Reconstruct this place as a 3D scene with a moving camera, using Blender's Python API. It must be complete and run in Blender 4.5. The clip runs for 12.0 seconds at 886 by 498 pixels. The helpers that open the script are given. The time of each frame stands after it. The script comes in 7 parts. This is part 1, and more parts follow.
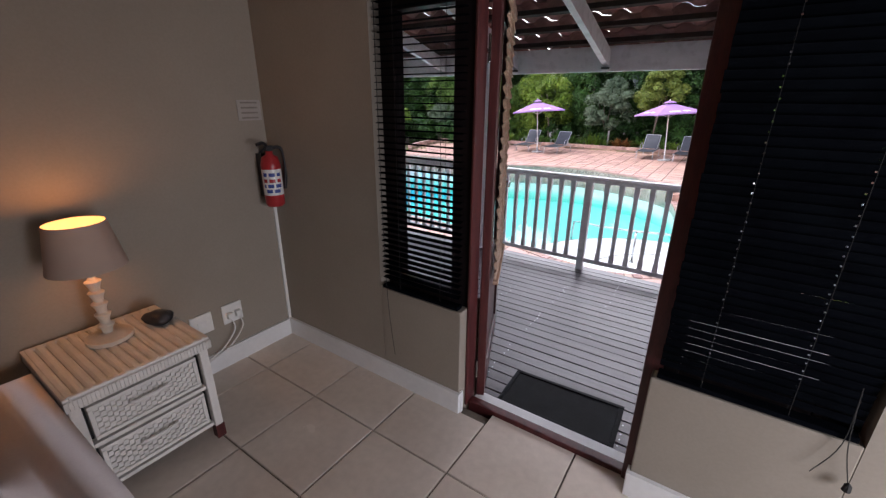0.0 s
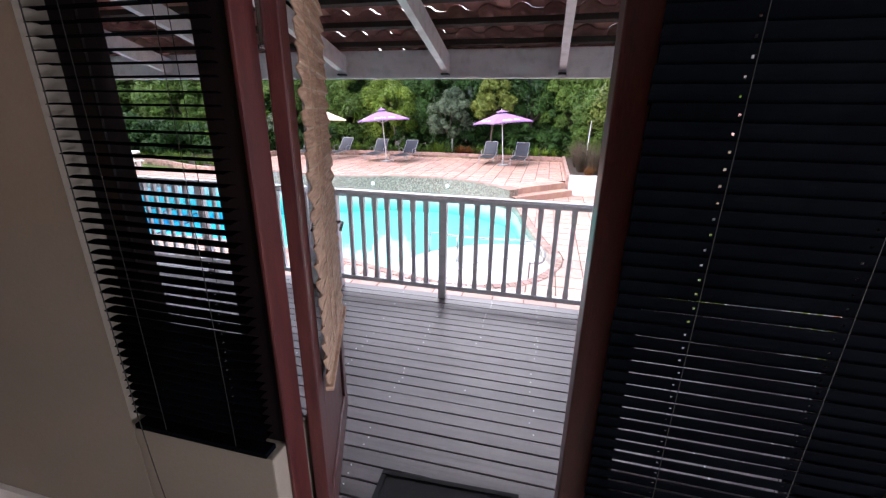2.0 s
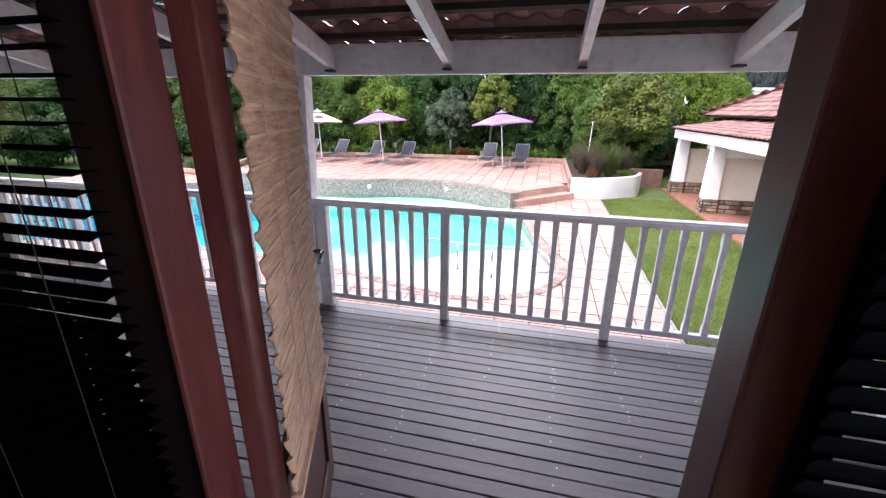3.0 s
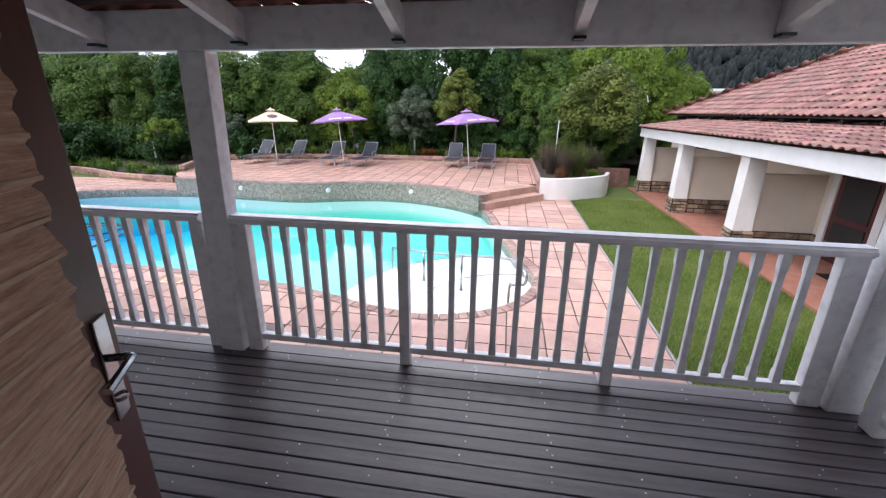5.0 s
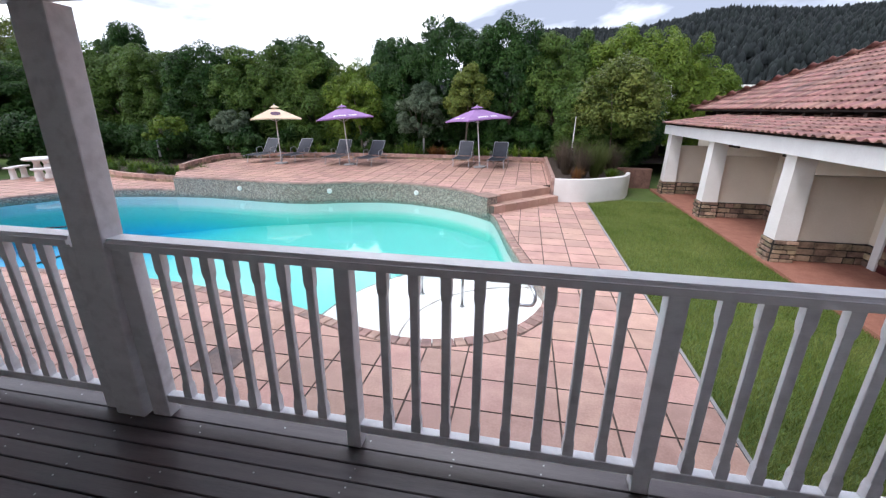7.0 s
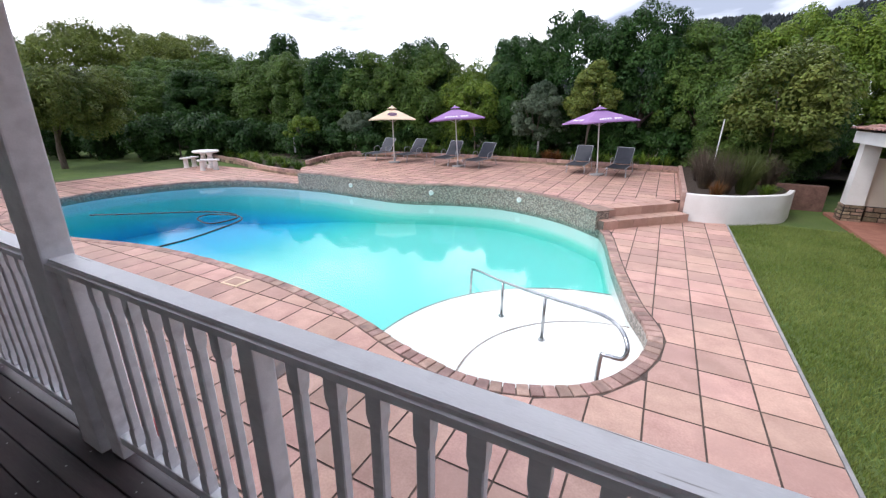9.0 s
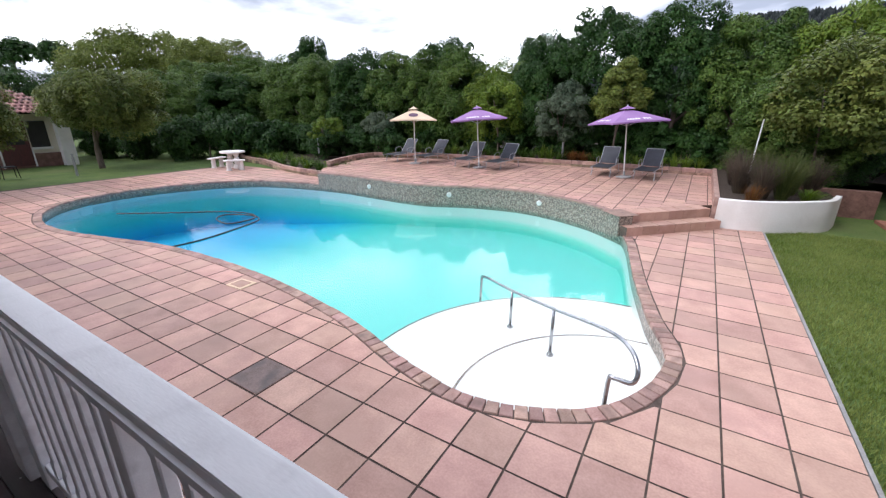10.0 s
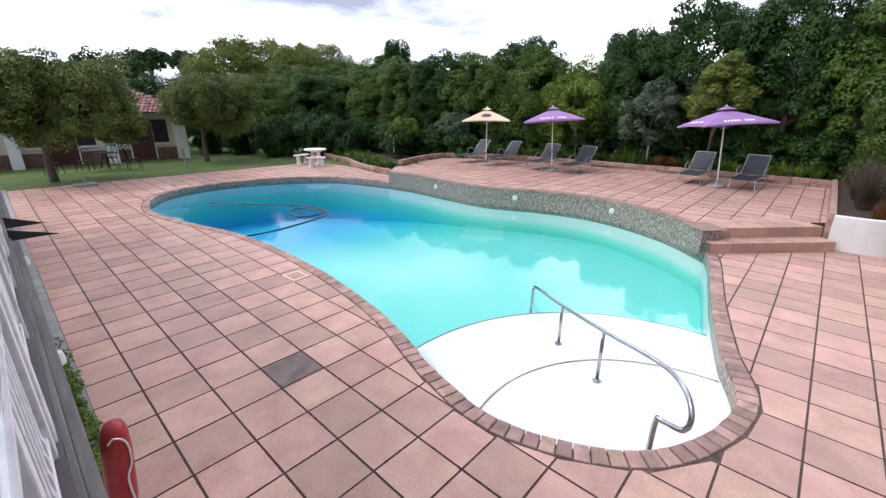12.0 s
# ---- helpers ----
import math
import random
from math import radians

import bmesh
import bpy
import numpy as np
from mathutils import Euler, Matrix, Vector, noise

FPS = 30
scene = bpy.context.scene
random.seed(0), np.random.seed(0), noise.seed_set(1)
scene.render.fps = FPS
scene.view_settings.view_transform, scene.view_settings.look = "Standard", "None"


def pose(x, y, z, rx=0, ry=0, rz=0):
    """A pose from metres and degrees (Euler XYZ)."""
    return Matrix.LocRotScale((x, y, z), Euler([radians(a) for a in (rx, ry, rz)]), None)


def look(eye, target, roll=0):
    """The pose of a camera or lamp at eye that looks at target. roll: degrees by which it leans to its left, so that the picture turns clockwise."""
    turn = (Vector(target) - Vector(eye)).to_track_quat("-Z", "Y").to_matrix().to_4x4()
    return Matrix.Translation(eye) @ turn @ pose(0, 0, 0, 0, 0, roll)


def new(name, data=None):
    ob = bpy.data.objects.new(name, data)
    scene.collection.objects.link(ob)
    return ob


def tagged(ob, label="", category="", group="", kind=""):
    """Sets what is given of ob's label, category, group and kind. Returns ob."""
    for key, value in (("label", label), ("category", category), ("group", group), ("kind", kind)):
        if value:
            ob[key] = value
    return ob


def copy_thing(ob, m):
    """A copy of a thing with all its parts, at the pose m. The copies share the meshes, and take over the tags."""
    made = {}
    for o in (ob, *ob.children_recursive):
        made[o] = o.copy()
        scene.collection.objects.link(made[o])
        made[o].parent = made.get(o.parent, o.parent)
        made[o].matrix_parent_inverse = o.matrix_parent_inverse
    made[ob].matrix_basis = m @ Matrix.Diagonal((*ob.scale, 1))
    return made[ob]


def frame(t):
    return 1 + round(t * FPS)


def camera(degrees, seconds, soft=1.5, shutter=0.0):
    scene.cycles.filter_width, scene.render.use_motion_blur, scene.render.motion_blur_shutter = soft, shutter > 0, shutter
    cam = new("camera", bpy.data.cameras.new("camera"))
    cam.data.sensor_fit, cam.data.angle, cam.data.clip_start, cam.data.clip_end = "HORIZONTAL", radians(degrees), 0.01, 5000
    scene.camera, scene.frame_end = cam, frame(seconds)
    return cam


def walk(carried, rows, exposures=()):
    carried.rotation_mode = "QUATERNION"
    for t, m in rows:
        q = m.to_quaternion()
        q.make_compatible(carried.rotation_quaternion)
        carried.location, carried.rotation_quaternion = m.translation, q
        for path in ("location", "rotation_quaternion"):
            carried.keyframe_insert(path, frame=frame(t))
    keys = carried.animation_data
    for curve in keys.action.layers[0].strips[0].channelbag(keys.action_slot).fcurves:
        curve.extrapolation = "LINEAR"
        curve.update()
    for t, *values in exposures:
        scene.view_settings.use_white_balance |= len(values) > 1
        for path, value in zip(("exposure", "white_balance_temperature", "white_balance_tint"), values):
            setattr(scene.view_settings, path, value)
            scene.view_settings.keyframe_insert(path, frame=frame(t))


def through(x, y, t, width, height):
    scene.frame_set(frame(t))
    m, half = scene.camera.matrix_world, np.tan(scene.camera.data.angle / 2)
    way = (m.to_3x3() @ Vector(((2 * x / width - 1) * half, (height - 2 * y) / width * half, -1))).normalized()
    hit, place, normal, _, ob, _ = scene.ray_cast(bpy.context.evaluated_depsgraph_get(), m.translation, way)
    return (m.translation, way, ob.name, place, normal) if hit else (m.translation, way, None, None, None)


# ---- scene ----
cam = camera(94.5, 12.0, 1.3)
PATH = [
    (0, (-0.045, 1.743, 1.668), (-1.099, 3.297, 0.979), 0.4),
    (0.5, (-0.14, 1.873, 1.664), (-0.959, 3.564, 0.977), 0.5),
    (1, (-0.19, 2.034, 1.673), (-0.753, 3.827, 0.988), 0.6),
    (1.5, (-0.23, 2.242, 1.671), (-0.685, 4.073, 1.009), 0.7),
    (2, (-0.255, 2.446, 1.678), (-0.708, 4.283, 1.03), 0.8),
    (2.5, (-0.301, 2.629, 1.664), (-0.751, 4.467, 1.019), 0.6),
    (3, (-0.386, 2.835, 1.67), (-0.83, 4.676, 1.027), 0.6),
    (5, (-0.495, 3.553, 1.601), (-0.786, 5.426, 0.962), 0.6),
    (5.5, (-0.487, 3.725, 1.544), (-0.753, 5.601, 0.905), 0.5),
    (6, (-0.479, 3.963, 1.534), (-0.735, 5.84, 0.893), 0.5),
    (6.5, (-0.452, 4.158, 1.534), (-0.737, 6.031, 0.892), 0.5),
    (7, (-0.394, 4.382, 1.526), (-0.754, 6.24, 0.881), 0.4),
    (7.5, (-0.324, 4.603, 1.523), (-0.92, 6.401, 0.881), 0.5),
    (9.5, (-0.084, 5.387, 1.535), (-1.003, 7.042, 0.889), 0.3),
    (10, (-0.021, 5.567, 1.528), (-1.012, 7.18, 0.885), 0.2),
    (10.5, (0.019, 5.699, 1.517), (-1.048, 7.264, 0.875), 0.3),
    (11, (0.05, 5.826, 1.495), (-1.09, 7.339, 0.854), 0.4),
    (11.5, (0.088, 5.929, 1.491), (-1.125, 7.386, 0.854), 0.3),
    (12, (0.149, 5.987, 1.504), (-1.132, 7.383, 0.864), 0.3),
]
EXPOSURES = [(0.0, 1.2, 6250, 19), (2.0, 1.52, 6250, 21), (3.2, 1.56, 6250, 21), (5.0, 0.84, 6250, 17), (7.5, 0.55, 6250, 16), (9.5, 0.5, 6300, 16), (12.0, 0.42, 6300, 17)]
walk(cam, [(t, look(eye, target, roll)) for t, eye, target, roll in PATH], EXPOSURES)

# ---- world and light ----
G, T, W, F = -0.986, -0.60, -1.15, 0.12  # paving, terrace, water, room floor
SUN_EL, SUN_AZ = radians(52), radians(215)
world = bpy.data.worlds.new("overcast_sky")
scene.world = world
world.use_nodes = True
wn, wl = world.node_tree.nodes, world.node_tree.links
bg = wn["Background"]
sky = wn.new("ShaderNodeTexSky")
sky.sky_type, sky.sun_disc, sky.sun_elevation, sky.sun_rotation = "NISHITA", False, SUN_EL, SUN_AZ
coord = wn.new("ShaderNodeTexCoord")
sep = wn.new("ShaderNodeSeparateXYZ")
wl.new(coord.outputs["Generated"], sep.inputs[0])
lift = wn.new("ShaderNodeMath")
lift.operation, lift.inputs[1].default_value = "ADD", 0.22
wl.new(sep.outputs["Z"], lift.inputs[0])
flat = wn.new("ShaderNodeVectorMath")
flat.operation = "DIVIDE"
wl.new(coord.outputs["Generated"], flat.inputs[0])
comb = wn.new("ShaderNodeCombineXYZ")
for i in range(3):
    wl.new(lift.outputs[0], comb.inputs[i])
wl.new(comb.outputs[0], flat.inputs[1])
cloud = wn.new("ShaderNodeTexNoise")
cloud.inputs["Scale"].default_value, cloud.inputs["Detail"].default_value, cloud.inputs["Distortion"].default_value = 1.15, 7, 0.35
wl.new(flat.outputs[0], cloud.inputs["Vector"])
ramp = wn.new("ShaderNodeValToRGB")
ramp.color_ramp.elements[0].position, ramp.color_ramp.elements[0].color = 0.36, (3.4, 3.8, 4.6, 1)
ramp.color_ramp.elements[1].position, ramp.color_ramp.elements[1].color = 0.50, (11.8, 12.4, 13.4, 1)
top_e = ramp.color_ramp.elements.new(0.66)
top_e.color = (31.0, 31.3, 31.8, 1)
east = wn.new("ShaderNodeMapRange")          # heavier grey cloud towards the east
east.inputs["From Min"].default_value, east.inputs["From Max"].default_value = -0.05, 0.45
east.inputs["To Min"].default_value, east.inputs["To Max"].default_value = 0.0, 0.22
wl.new(sep.outputs["X"], east.inputs["Value"])
thick = wn.new("ShaderNodeMath")
thick.operation = "SUBTRACT"
wl.new(cloud.outputs["Fac"], thick.inputs[0])
wl.new(east.outputs[0], thick.inputs[1])
wl.new(thick.outputs[0], ramp.inputs[0])
mixw = wn.new("ShaderNodeMix")
mixw.data_type = "RGBA"
mixw.inputs["Factor"].default_value = 0.88
wl.new(sky.outputs[0], mixw.inputs["A"])
wl.new(ramp.outputs[0], mixw.inputs["B"])
wl.new(mixw.outputs["Result"], bg.inputs["Color"])
bg.inputs["Strength"].default_value = 0.118
sun = new("sun", bpy.data.lights.new("sun", "SUN"))
sun.data.energy, sun.data.angle, sun.data.color = 1.05, radians(14), (1.0, 0.97, 0.93)
sun.matrix_world = look((0, 0, 30), (30 * math.sin(SUN_AZ) * -0.8, 30 * math.cos(SUN_AZ) * -0.8, 0))

# ---- helpers for building ----
RNG = np.random.default_rng(7)


def box(bm, x0, x1, y0, y1, z0, z1, bevel=0.0):
    vs = [bm.verts.new((x, y, z)) for x in (x0, x1) for y in (y0, y1) for z in (z0, z1)]
    fs = [bm.faces.new([vs[i] for i in q]) for q in ((0, 1, 3, 2), (4, 6, 7, 5), (0, 4, 5, 1), (2, 3, 7, 6), (0, 2, 6, 4), (1, 5, 7, 3))]
    if bevel:
        es = {e for f in fs for e in f.edges}
        bmesh.ops.bevel(bm, geom=list(es), offset=bevel, segments=2, affect="EDGES", profile=0.6)
    return vs


def boxed(*a, bevel=0.0):
    bm = bmesh.new()
    box(bm, *a, bevel=bevel)
    return bm


def lathe(bm, profile, seg=20, at=(0, 0, 0), close=False):
    rings = []
    for r, z in profile:
        rings.append([bm.verts.new((at[0] + r * math.cos(2 * math.pi * i / seg), at[1] + r * math.sin(2 * math.pi * i / seg), at[2] + z)) for i in range(seg)])
    for a, b in zip(rings, rings[1:]):
        for i in range(seg):
            bm.faces.new((a[i], a[(i + 1) % seg], b[(i + 1) % seg], b[i]))
    if close:
        bm.faces.new(list(reversed(rings[0])))
        bm.faces.new(rings[-1])


def tube(bm, pts, r, seg=8, caps=True):
    pts = [Vector(p) for p in pts]
    rs = r if isinstance(r, (list, tuple)) else [r] * len(pts)
    rings = []
    side = None
    for i, p in enumerate(pts):
        d = (pts[min(i + 1, len(pts) - 1)] - pts[max(i - 1, 0)]).normalized()
        if side is None:
            side = d.orthogonal().normalized()
        else:
            side = (side - d * side.dot(d)).normalized()
        up = d.cross(side)
        rings.append([bm.verts.new(p + rs[i] * (math.cos(a) * side + math.sin(a) * up)) for a in [2 * math.pi * k / seg for k in range(seg)]])
    for a, b in zip(rings, rings[1:]):
        for i in range(seg):
            bm.faces.new((a[i], a[(i + 1) % seg], b[(i + 1) % seg], b[i]))
    if caps:
        bm.faces.new(list(reversed(rings[0])))
        bm.faces.new(rings[-1])


def smooth_path(points, per=8, closed=False):
    """A Catmull-Rom curve through a few control points."""
    P = [np.array(p, float) for p in points]
    n = len(P)
    out = []
    for i in range(n if closed else n - 1):
        a, b, c, d = (P[(i + k) % n] if closed else P[min(max(i + k, 0), n - 1)] for k in (-1, 0, 1, 2))
        for u in np.linspace(0, 1, per, endpoint=False):
            out.append(0.5 * (2 * b + (c - a) * u + (2 * a - 5 * b + 4 * c - d) * u * u + (3 * b - a - 3 * c + d) * u ** 3))
    if not closed:
        out.append(P[-1])
    return out


def mesh_of(name, bm, material, smooth=False):
    bmesh.ops.recalc_face_normals(bm, faces=bm.faces[:])
    me = bpy.data.meshes.new(name)
    bm.to_mesh(me)
    bm.free()
    if material:
        me.materials.append(material)
    if smooth:
        me.polygons.foreach_set("use_smooth", [True] * len(me.polygons))
    return me


def part(name, bm, material, parent, label="", smooth=False):
    ob = new(name, mesh_of(name, bm, material, smooth))
    ob.parent = parent
    return tagged(ob, label)


def shared(name, me, parent, m=None):
    ob = new(name, me)
    ob.parent = parent
    if m is not None:
        ob.matrix_basis = m
    return ob


def thing(name, label, category, m=None, group="", kind=""):
    ob = new(name)
    ob.empty_display_size = 0.1
    if m is not None:
        ob.matrix_basis = m
    return tagged(ob, label, category, group, kind)


def single(name, bm, material, label, category, m=None, group="", kind="", smooth=False):
    ob = new(name, mesh_of(name, bm, material, smooth))
    if m is not None:
        ob.matrix_basis = m
    return tagged(ob, label, category, group, kind)


def structure(name, bm, material, label, smooth=False):
    return single(name, bm, material, label, name.rsplit("_", 1)[0].replace("_", " "), kind="structure", smooth=smooth)


def raw(name, verts, faces, material):
    me = bpy.data.meshes.new(name)
    verts = np.asarray(verts, np.float32)
    faces = np.asarray(faces, np.int32)
    k = faces.shape[1]
    me.vertices.add(len(verts))
    me.vertices.foreach_set("co", verts.ravel())
    me.loops.add(faces.size)
    me.loops.foreach_set("vertex_index", faces.ravel())
    me.polygons.add(len(faces))
    me.polygons.foreach_set("loop_start", np.arange(0, faces.size, k, dtype=np.int32))
    me.update(calc_edges=True)
    if material:
        me.materials.append(material)
    return me


# ---- materials ----
def mat(name, a, b, scale=6.0, rough=0.6, metal=0.0, bump=0.15, fine=60.0, vary=0.0, island=0.0, stretch=(1, 1, 1), detail=5.0, spec=0.5, rough_b=None, dist=0.004, stain=None, stain_scale=1.2):
    """Two colours mixed by coarse and fine grain, with relief and optional change from piece to piece."""
    m = bpy.data.materials.new(name)
    m.use_nodes = True
    n, l = m.node_tree.nodes, m.node_tree.links
    p = n["Principled BSDF"]
    mp = n.new("ShaderNodeMapping")
    mp.inputs["Scale"].default_value = stretch
    geo = n.new("ShaderNodeNewGeometry")
    l.new(geo.outputs["Position"], mp.inputs["Vector"])
    n1 = n.new("ShaderNodeTexNoise")
    n1.inputs["Scale"].default_value, n1.inputs["Detail"].default_value = scale, detail
    n2 = n.new("ShaderNodeTexNoise")
    n2.inputs["Scale"].default_value, n2.inputs["Detail"].default_value = fine, 4
    l.new(mp.outputs[0], n1.inputs["Vector"])
    l.new(mp.outputs[0], n2.inputs["Vector"])
    add = n.new("ShaderNodeMath")
    add.operation = "MULTIPLY_ADD"
    add.inputs[1].default_value = 0.45
    l.new(n2.outputs["Fac"], add.inputs[0])
    sub = n.new("ShaderNodeMath")
    sub.operation, sub.inputs[1].default_value = "MULTIPLY", 0.75
    l.new(n1.outputs["Fac"], sub.inputs[0])
    l.new(sub.outputs[0], add.inputs[2])
    rp = n.new("ShaderNodeValToRGB")
    rp.color_ramp.elements[0].position, rp.color_ramp.elements[1].position = 0.42, 0.78
    rp.color_ramp.elements[0].color, rp.color_ramp.elements[1].color = (*a, 1), (*b, 1)
    l.new(add.outputs[0], rp.inputs[0])
    col = rp.outputs[0]
    if stain:
        n3 = n.new("ShaderNodeTexNoise")
        n3.inputs["Scale"].default_value, n3.inputs["Detail"].default_value = stain_scale, 7
        l.new(geo.outputs["Position"], n3.inputs["Vector"])
        r3 = n.new("ShaderNodeMapRange")
        r3.inputs["From Min"].default_value, r3.inputs["From Max"].default_value = 0.50, 0.72
        l.new(n3.outputs["Fac"], r3.inputs["Value"])
        mx = n.new("ShaderNodeMix")
        mx.data_type = "RGBA"
        l.new(r3.outputs[0], mx.inputs["Factor"])
        l.new(col, mx.inputs["A"])
        mx.inputs["B"].default_value = (*stain, 1)
        col = mx.outputs["Result"]
    if vary or island:
        hs = n.new("ShaderNodeHueSaturation")
        rn = n.new("ShaderNodeObjectInfo").outputs["Random"] if vary else geo.outputs["Random Per Island"]
        k = vary or island
        r4 = n.new("ShaderNodeMapRange")
        r4.inputs["To Min"].default_value, r4.inputs["To Max"].default_value = 1 - k, 1 + k
        l.new(rn, r4.inputs["Value"])
        l.new(r4.outputs[0], hs.inputs["Value"])
        r5 = n.new("ShaderNodeMapRange")
        r5.inputs["To Min"].default_value, r5.inputs["To Max"].default_value = 0.5 - 0.05 * k, 0.5 + 0.05 * k
        wv = n.new("ShaderNodeMath")
        wv.operation, wv.inputs[1].default_value = "MULTIPLY", 7.31
        fr = n.new("ShaderNodeMath")
        fr.operation = "FRACT"
        l.new(rn, wv.inputs[0])
        l.new(wv.outputs[0], fr.inputs[0])
        l.new(fr.outputs[0], r5.inputs["Value"])
        l.new(r5.outputs[0], hs.inputs["Hue"])
        l.new(col, hs.inputs["Color"])
        col = hs.outputs[0]
    l.new(col, p.inputs["Base Color"])
    rr = n.new("ShaderNodeMapRange")
    rr.inputs["To Min"].default_value, rr.inputs["To Max"].default_value = rough - 0.08, (rough_b or rough) + 0.08
    l.new(n1.outputs["Fac"], rr.inputs["Value"])
    l.new(rr.outputs[0], p.inputs["Roughness"])
    p.inputs["Metallic"].default_value = metal
    p.inputs["Specular IOR Level"].default_value = spec
    if bump:
        bp = n.new("ShaderNodeBump")
        bp.inputs["Strength"].default_value, bp.inputs["Distance"].default_value = bump, dist
        l.new(add.outputs[0], bp.inputs["Height"])
        l.new(bp.outputs[0], p.inputs["Normal"])
    return m


def leaf_mat(name, a, b, gloss=0.45, through=0.25):
    m = mat(name, a, b, scale=0.9, fine=9, rough=gloss, bump=0, island=0.28, spec=0.2)
    n, l = m.node_tree.nodes, m.node_tree.links
    p = n["Principled BSDF"]
    tr = n.new("ShaderNodeBsdfTranslucent")
    mx = n.new("ShaderNodeMixShader")
    mx.inputs[0].default_value = through
    l.new(p.inputs["Base Color"].links[0].from_socket, tr.inputs["Color"])
    l.new(p.outputs[0], mx.inputs[1])
    l.new(tr.outputs[0], mx.inputs[2])
    l.new(mx.outputs[0], n["Material Output"].inputs["Surface"])
    return m


M_WALL = mat("beige_wall_paint", (0.275, 0.235, 0.19), (0.315, 0.27, 0.22), 2.5, 0.7, bump=0.12, fine=90)
M_WHITE = mat("white_gloss_paint", (0.70, 0.69, 0.68), (0.78, 0.77, 0.76), 4, 0.35, bump=0.06, fine=40)
M_RAIL = mat("weathered_white_rail_paint", (0.76, 0.76, 0.785), (0.86, 0.86, 0.885), 5, 0.42, bump=0.25, fine=50, stretch=(1, 4, 4), stain=(0.66, 0.655, 0.675), stain_scale=14)
M_HRAIL = mat("cracked_white_handrail_paint", (0.82, 0.82, 0.84), (0.89, 0.89, 0.91), 5, 0.38, bump=0.25, fine=50, stretch=(1, 4, 4), stain=(0.74, 0.735, 0.755), stain_scale=9)
hn, hl = M_HRAIL.node_tree.nodes, M_HRAIL.node_tree.links
hp, hg = hn["Principled BSDF"], hn.new("ShaderNodeNewGeometry")
hm = hn.new("ShaderNodeMapping")
hm.inputs["Scale"].default_value = (1.6, 42, 30)
hl.new(hg.outputs["Position"], hm.inputs["Vector"])
hx = hn.new("ShaderNodeTexNoise")
hx.inputs["Scale"].default_value, hx.inputs["Detail"].default_value, hx.inputs["Distortion"].default_value = 1.0, 4, 0.6
hl.new(hm.outputs[0], hx.inputs["Vector"])
hr_ = hn.new("ShaderNodeMapRange")
hr_.inputs["From Min"].default_value, hr_.inputs["From Max"].default_value = 0.68, 0.73
hl.new(hx.outputs["Fac"], hr_.inputs["Value"])
hc = hn.new("ShaderNodeMix")
hc.data_type = "RGBA"
hl.new(hr_.outputs[0], hc.inputs["Factor"])
hl.new(hp.inputs["Base Color"].links[0].from_socket, hc.inputs["A"])
hc.inputs["B"].default_value = (0.16, 0.13, 0.13, 1)
hl.new(hc.outputs["Result"], hp.inputs["Base Color"])
M_CEIL = mat("ceiling_paint", (0.7, 0.69, 0.66), (0.76, 0.75, 0.72), 3, 0.8, bump=0.05)
M_TILE = mat("floor_tile_ceramic", (0.56, 0.48, 0.41), (0.68, 0.59, 0.51), 3, 0.24, bump=0.05, fine=25, vary=0.05)
M_GROUT = mat("dark_grout", (0.10, 0.08, 0.06), (0.16, 0.13, 0.1), 12, 0.9, bump=0.3)
M_MAHOG = mat("dark_red_mahogany", (0.048, 0.010, 0.011), (0.105, 0.023, 0.021), 5, 0.42, bump=0.1, fine=45, stretch=(8, 8, 1))
# Mahogany sashes, with their backlit shade put into a near-black colour.
M_SASH = mat("backlit_mahogany_sash", (0.006, 0.004, 0.0045), (0.014, 0.008, 0.009), 5, 0.55, bump=0.1, fine=45, stretch=(8, 8, 1), spec=0.2)
M_BLIND = mat("black_blind_slat", (0.0022, 0.0026, 0.004), (0.004, 0.005, 0.007), 8, 0.8, bump=0.03, vary=0.15, spec=0.01)
M_CORD = mat("dark_cord", (0.010, 0.010, 0.010), (0.02, 0.018, 0.016), 30, 0.8, bump=0)
M_BAMBOO = mat("woven_bamboo_shade", (0.30, 0.180, 0.120), (0.60, 0.410, 0.29), 6, 0.75, bump=0.6, fine=30, stretch=(1.5, 1.5, 22), vary=0.12, dist=0.004)
M_DECK = mat("grey_brown_deck_board", (0.036, 0.026, 0.027), (0.105, 0.082, 0.085), 4, 0.30, bump=0.35, fine=70, vary=0.25, stretch=(0.25, 5, 1), rough_b=0.46, spec=0.8)
M_FASCIA = mat("weathered_plank", (0.11, 0.10, 0.097), (0.24, 0.22, 0.21), 5, 0.7, bump=0.3, stretch=(0.4, 5, 5))
M_SCREW = mat("zinc_screw", (0.5, 0.5, 0.5), (0.7, 0.7, 0.7), 20, 0.35, 0.6, bump=0)
M_RUBBER = mat("black_rubber", (0.006, 0.006, 0.007), (0.013, 0.014, 0.015), 10, 0.75, bump=0.5, fine=220, spec=0.2)
M_TERRA = mat("terracotta_roof_tile", (0.215, 0.097, 0.082), (0.375, 0.200, 0.170), 3, 0.75, bump=0.3, fine=30, vary=0.3, stain=(0.20, 0.130, 0.115), stain_scale=2.2)
M_TERRA_J = mat("terracotta_roof_tiles_far", (0.215, 0.097, 0.082), (0.375, 0.200, 0.170), 3, 0.75, bump=0.3, fine=30, island=0.3, stain=(0.20, 0.130, 0.115), stain_scale=2.2)
M_BATTEN = mat("dark_batten_wood", (0.020, 0.014, 0.012), (0.05, 0.036, 0.03), 6, 0.8, bump=0.3)
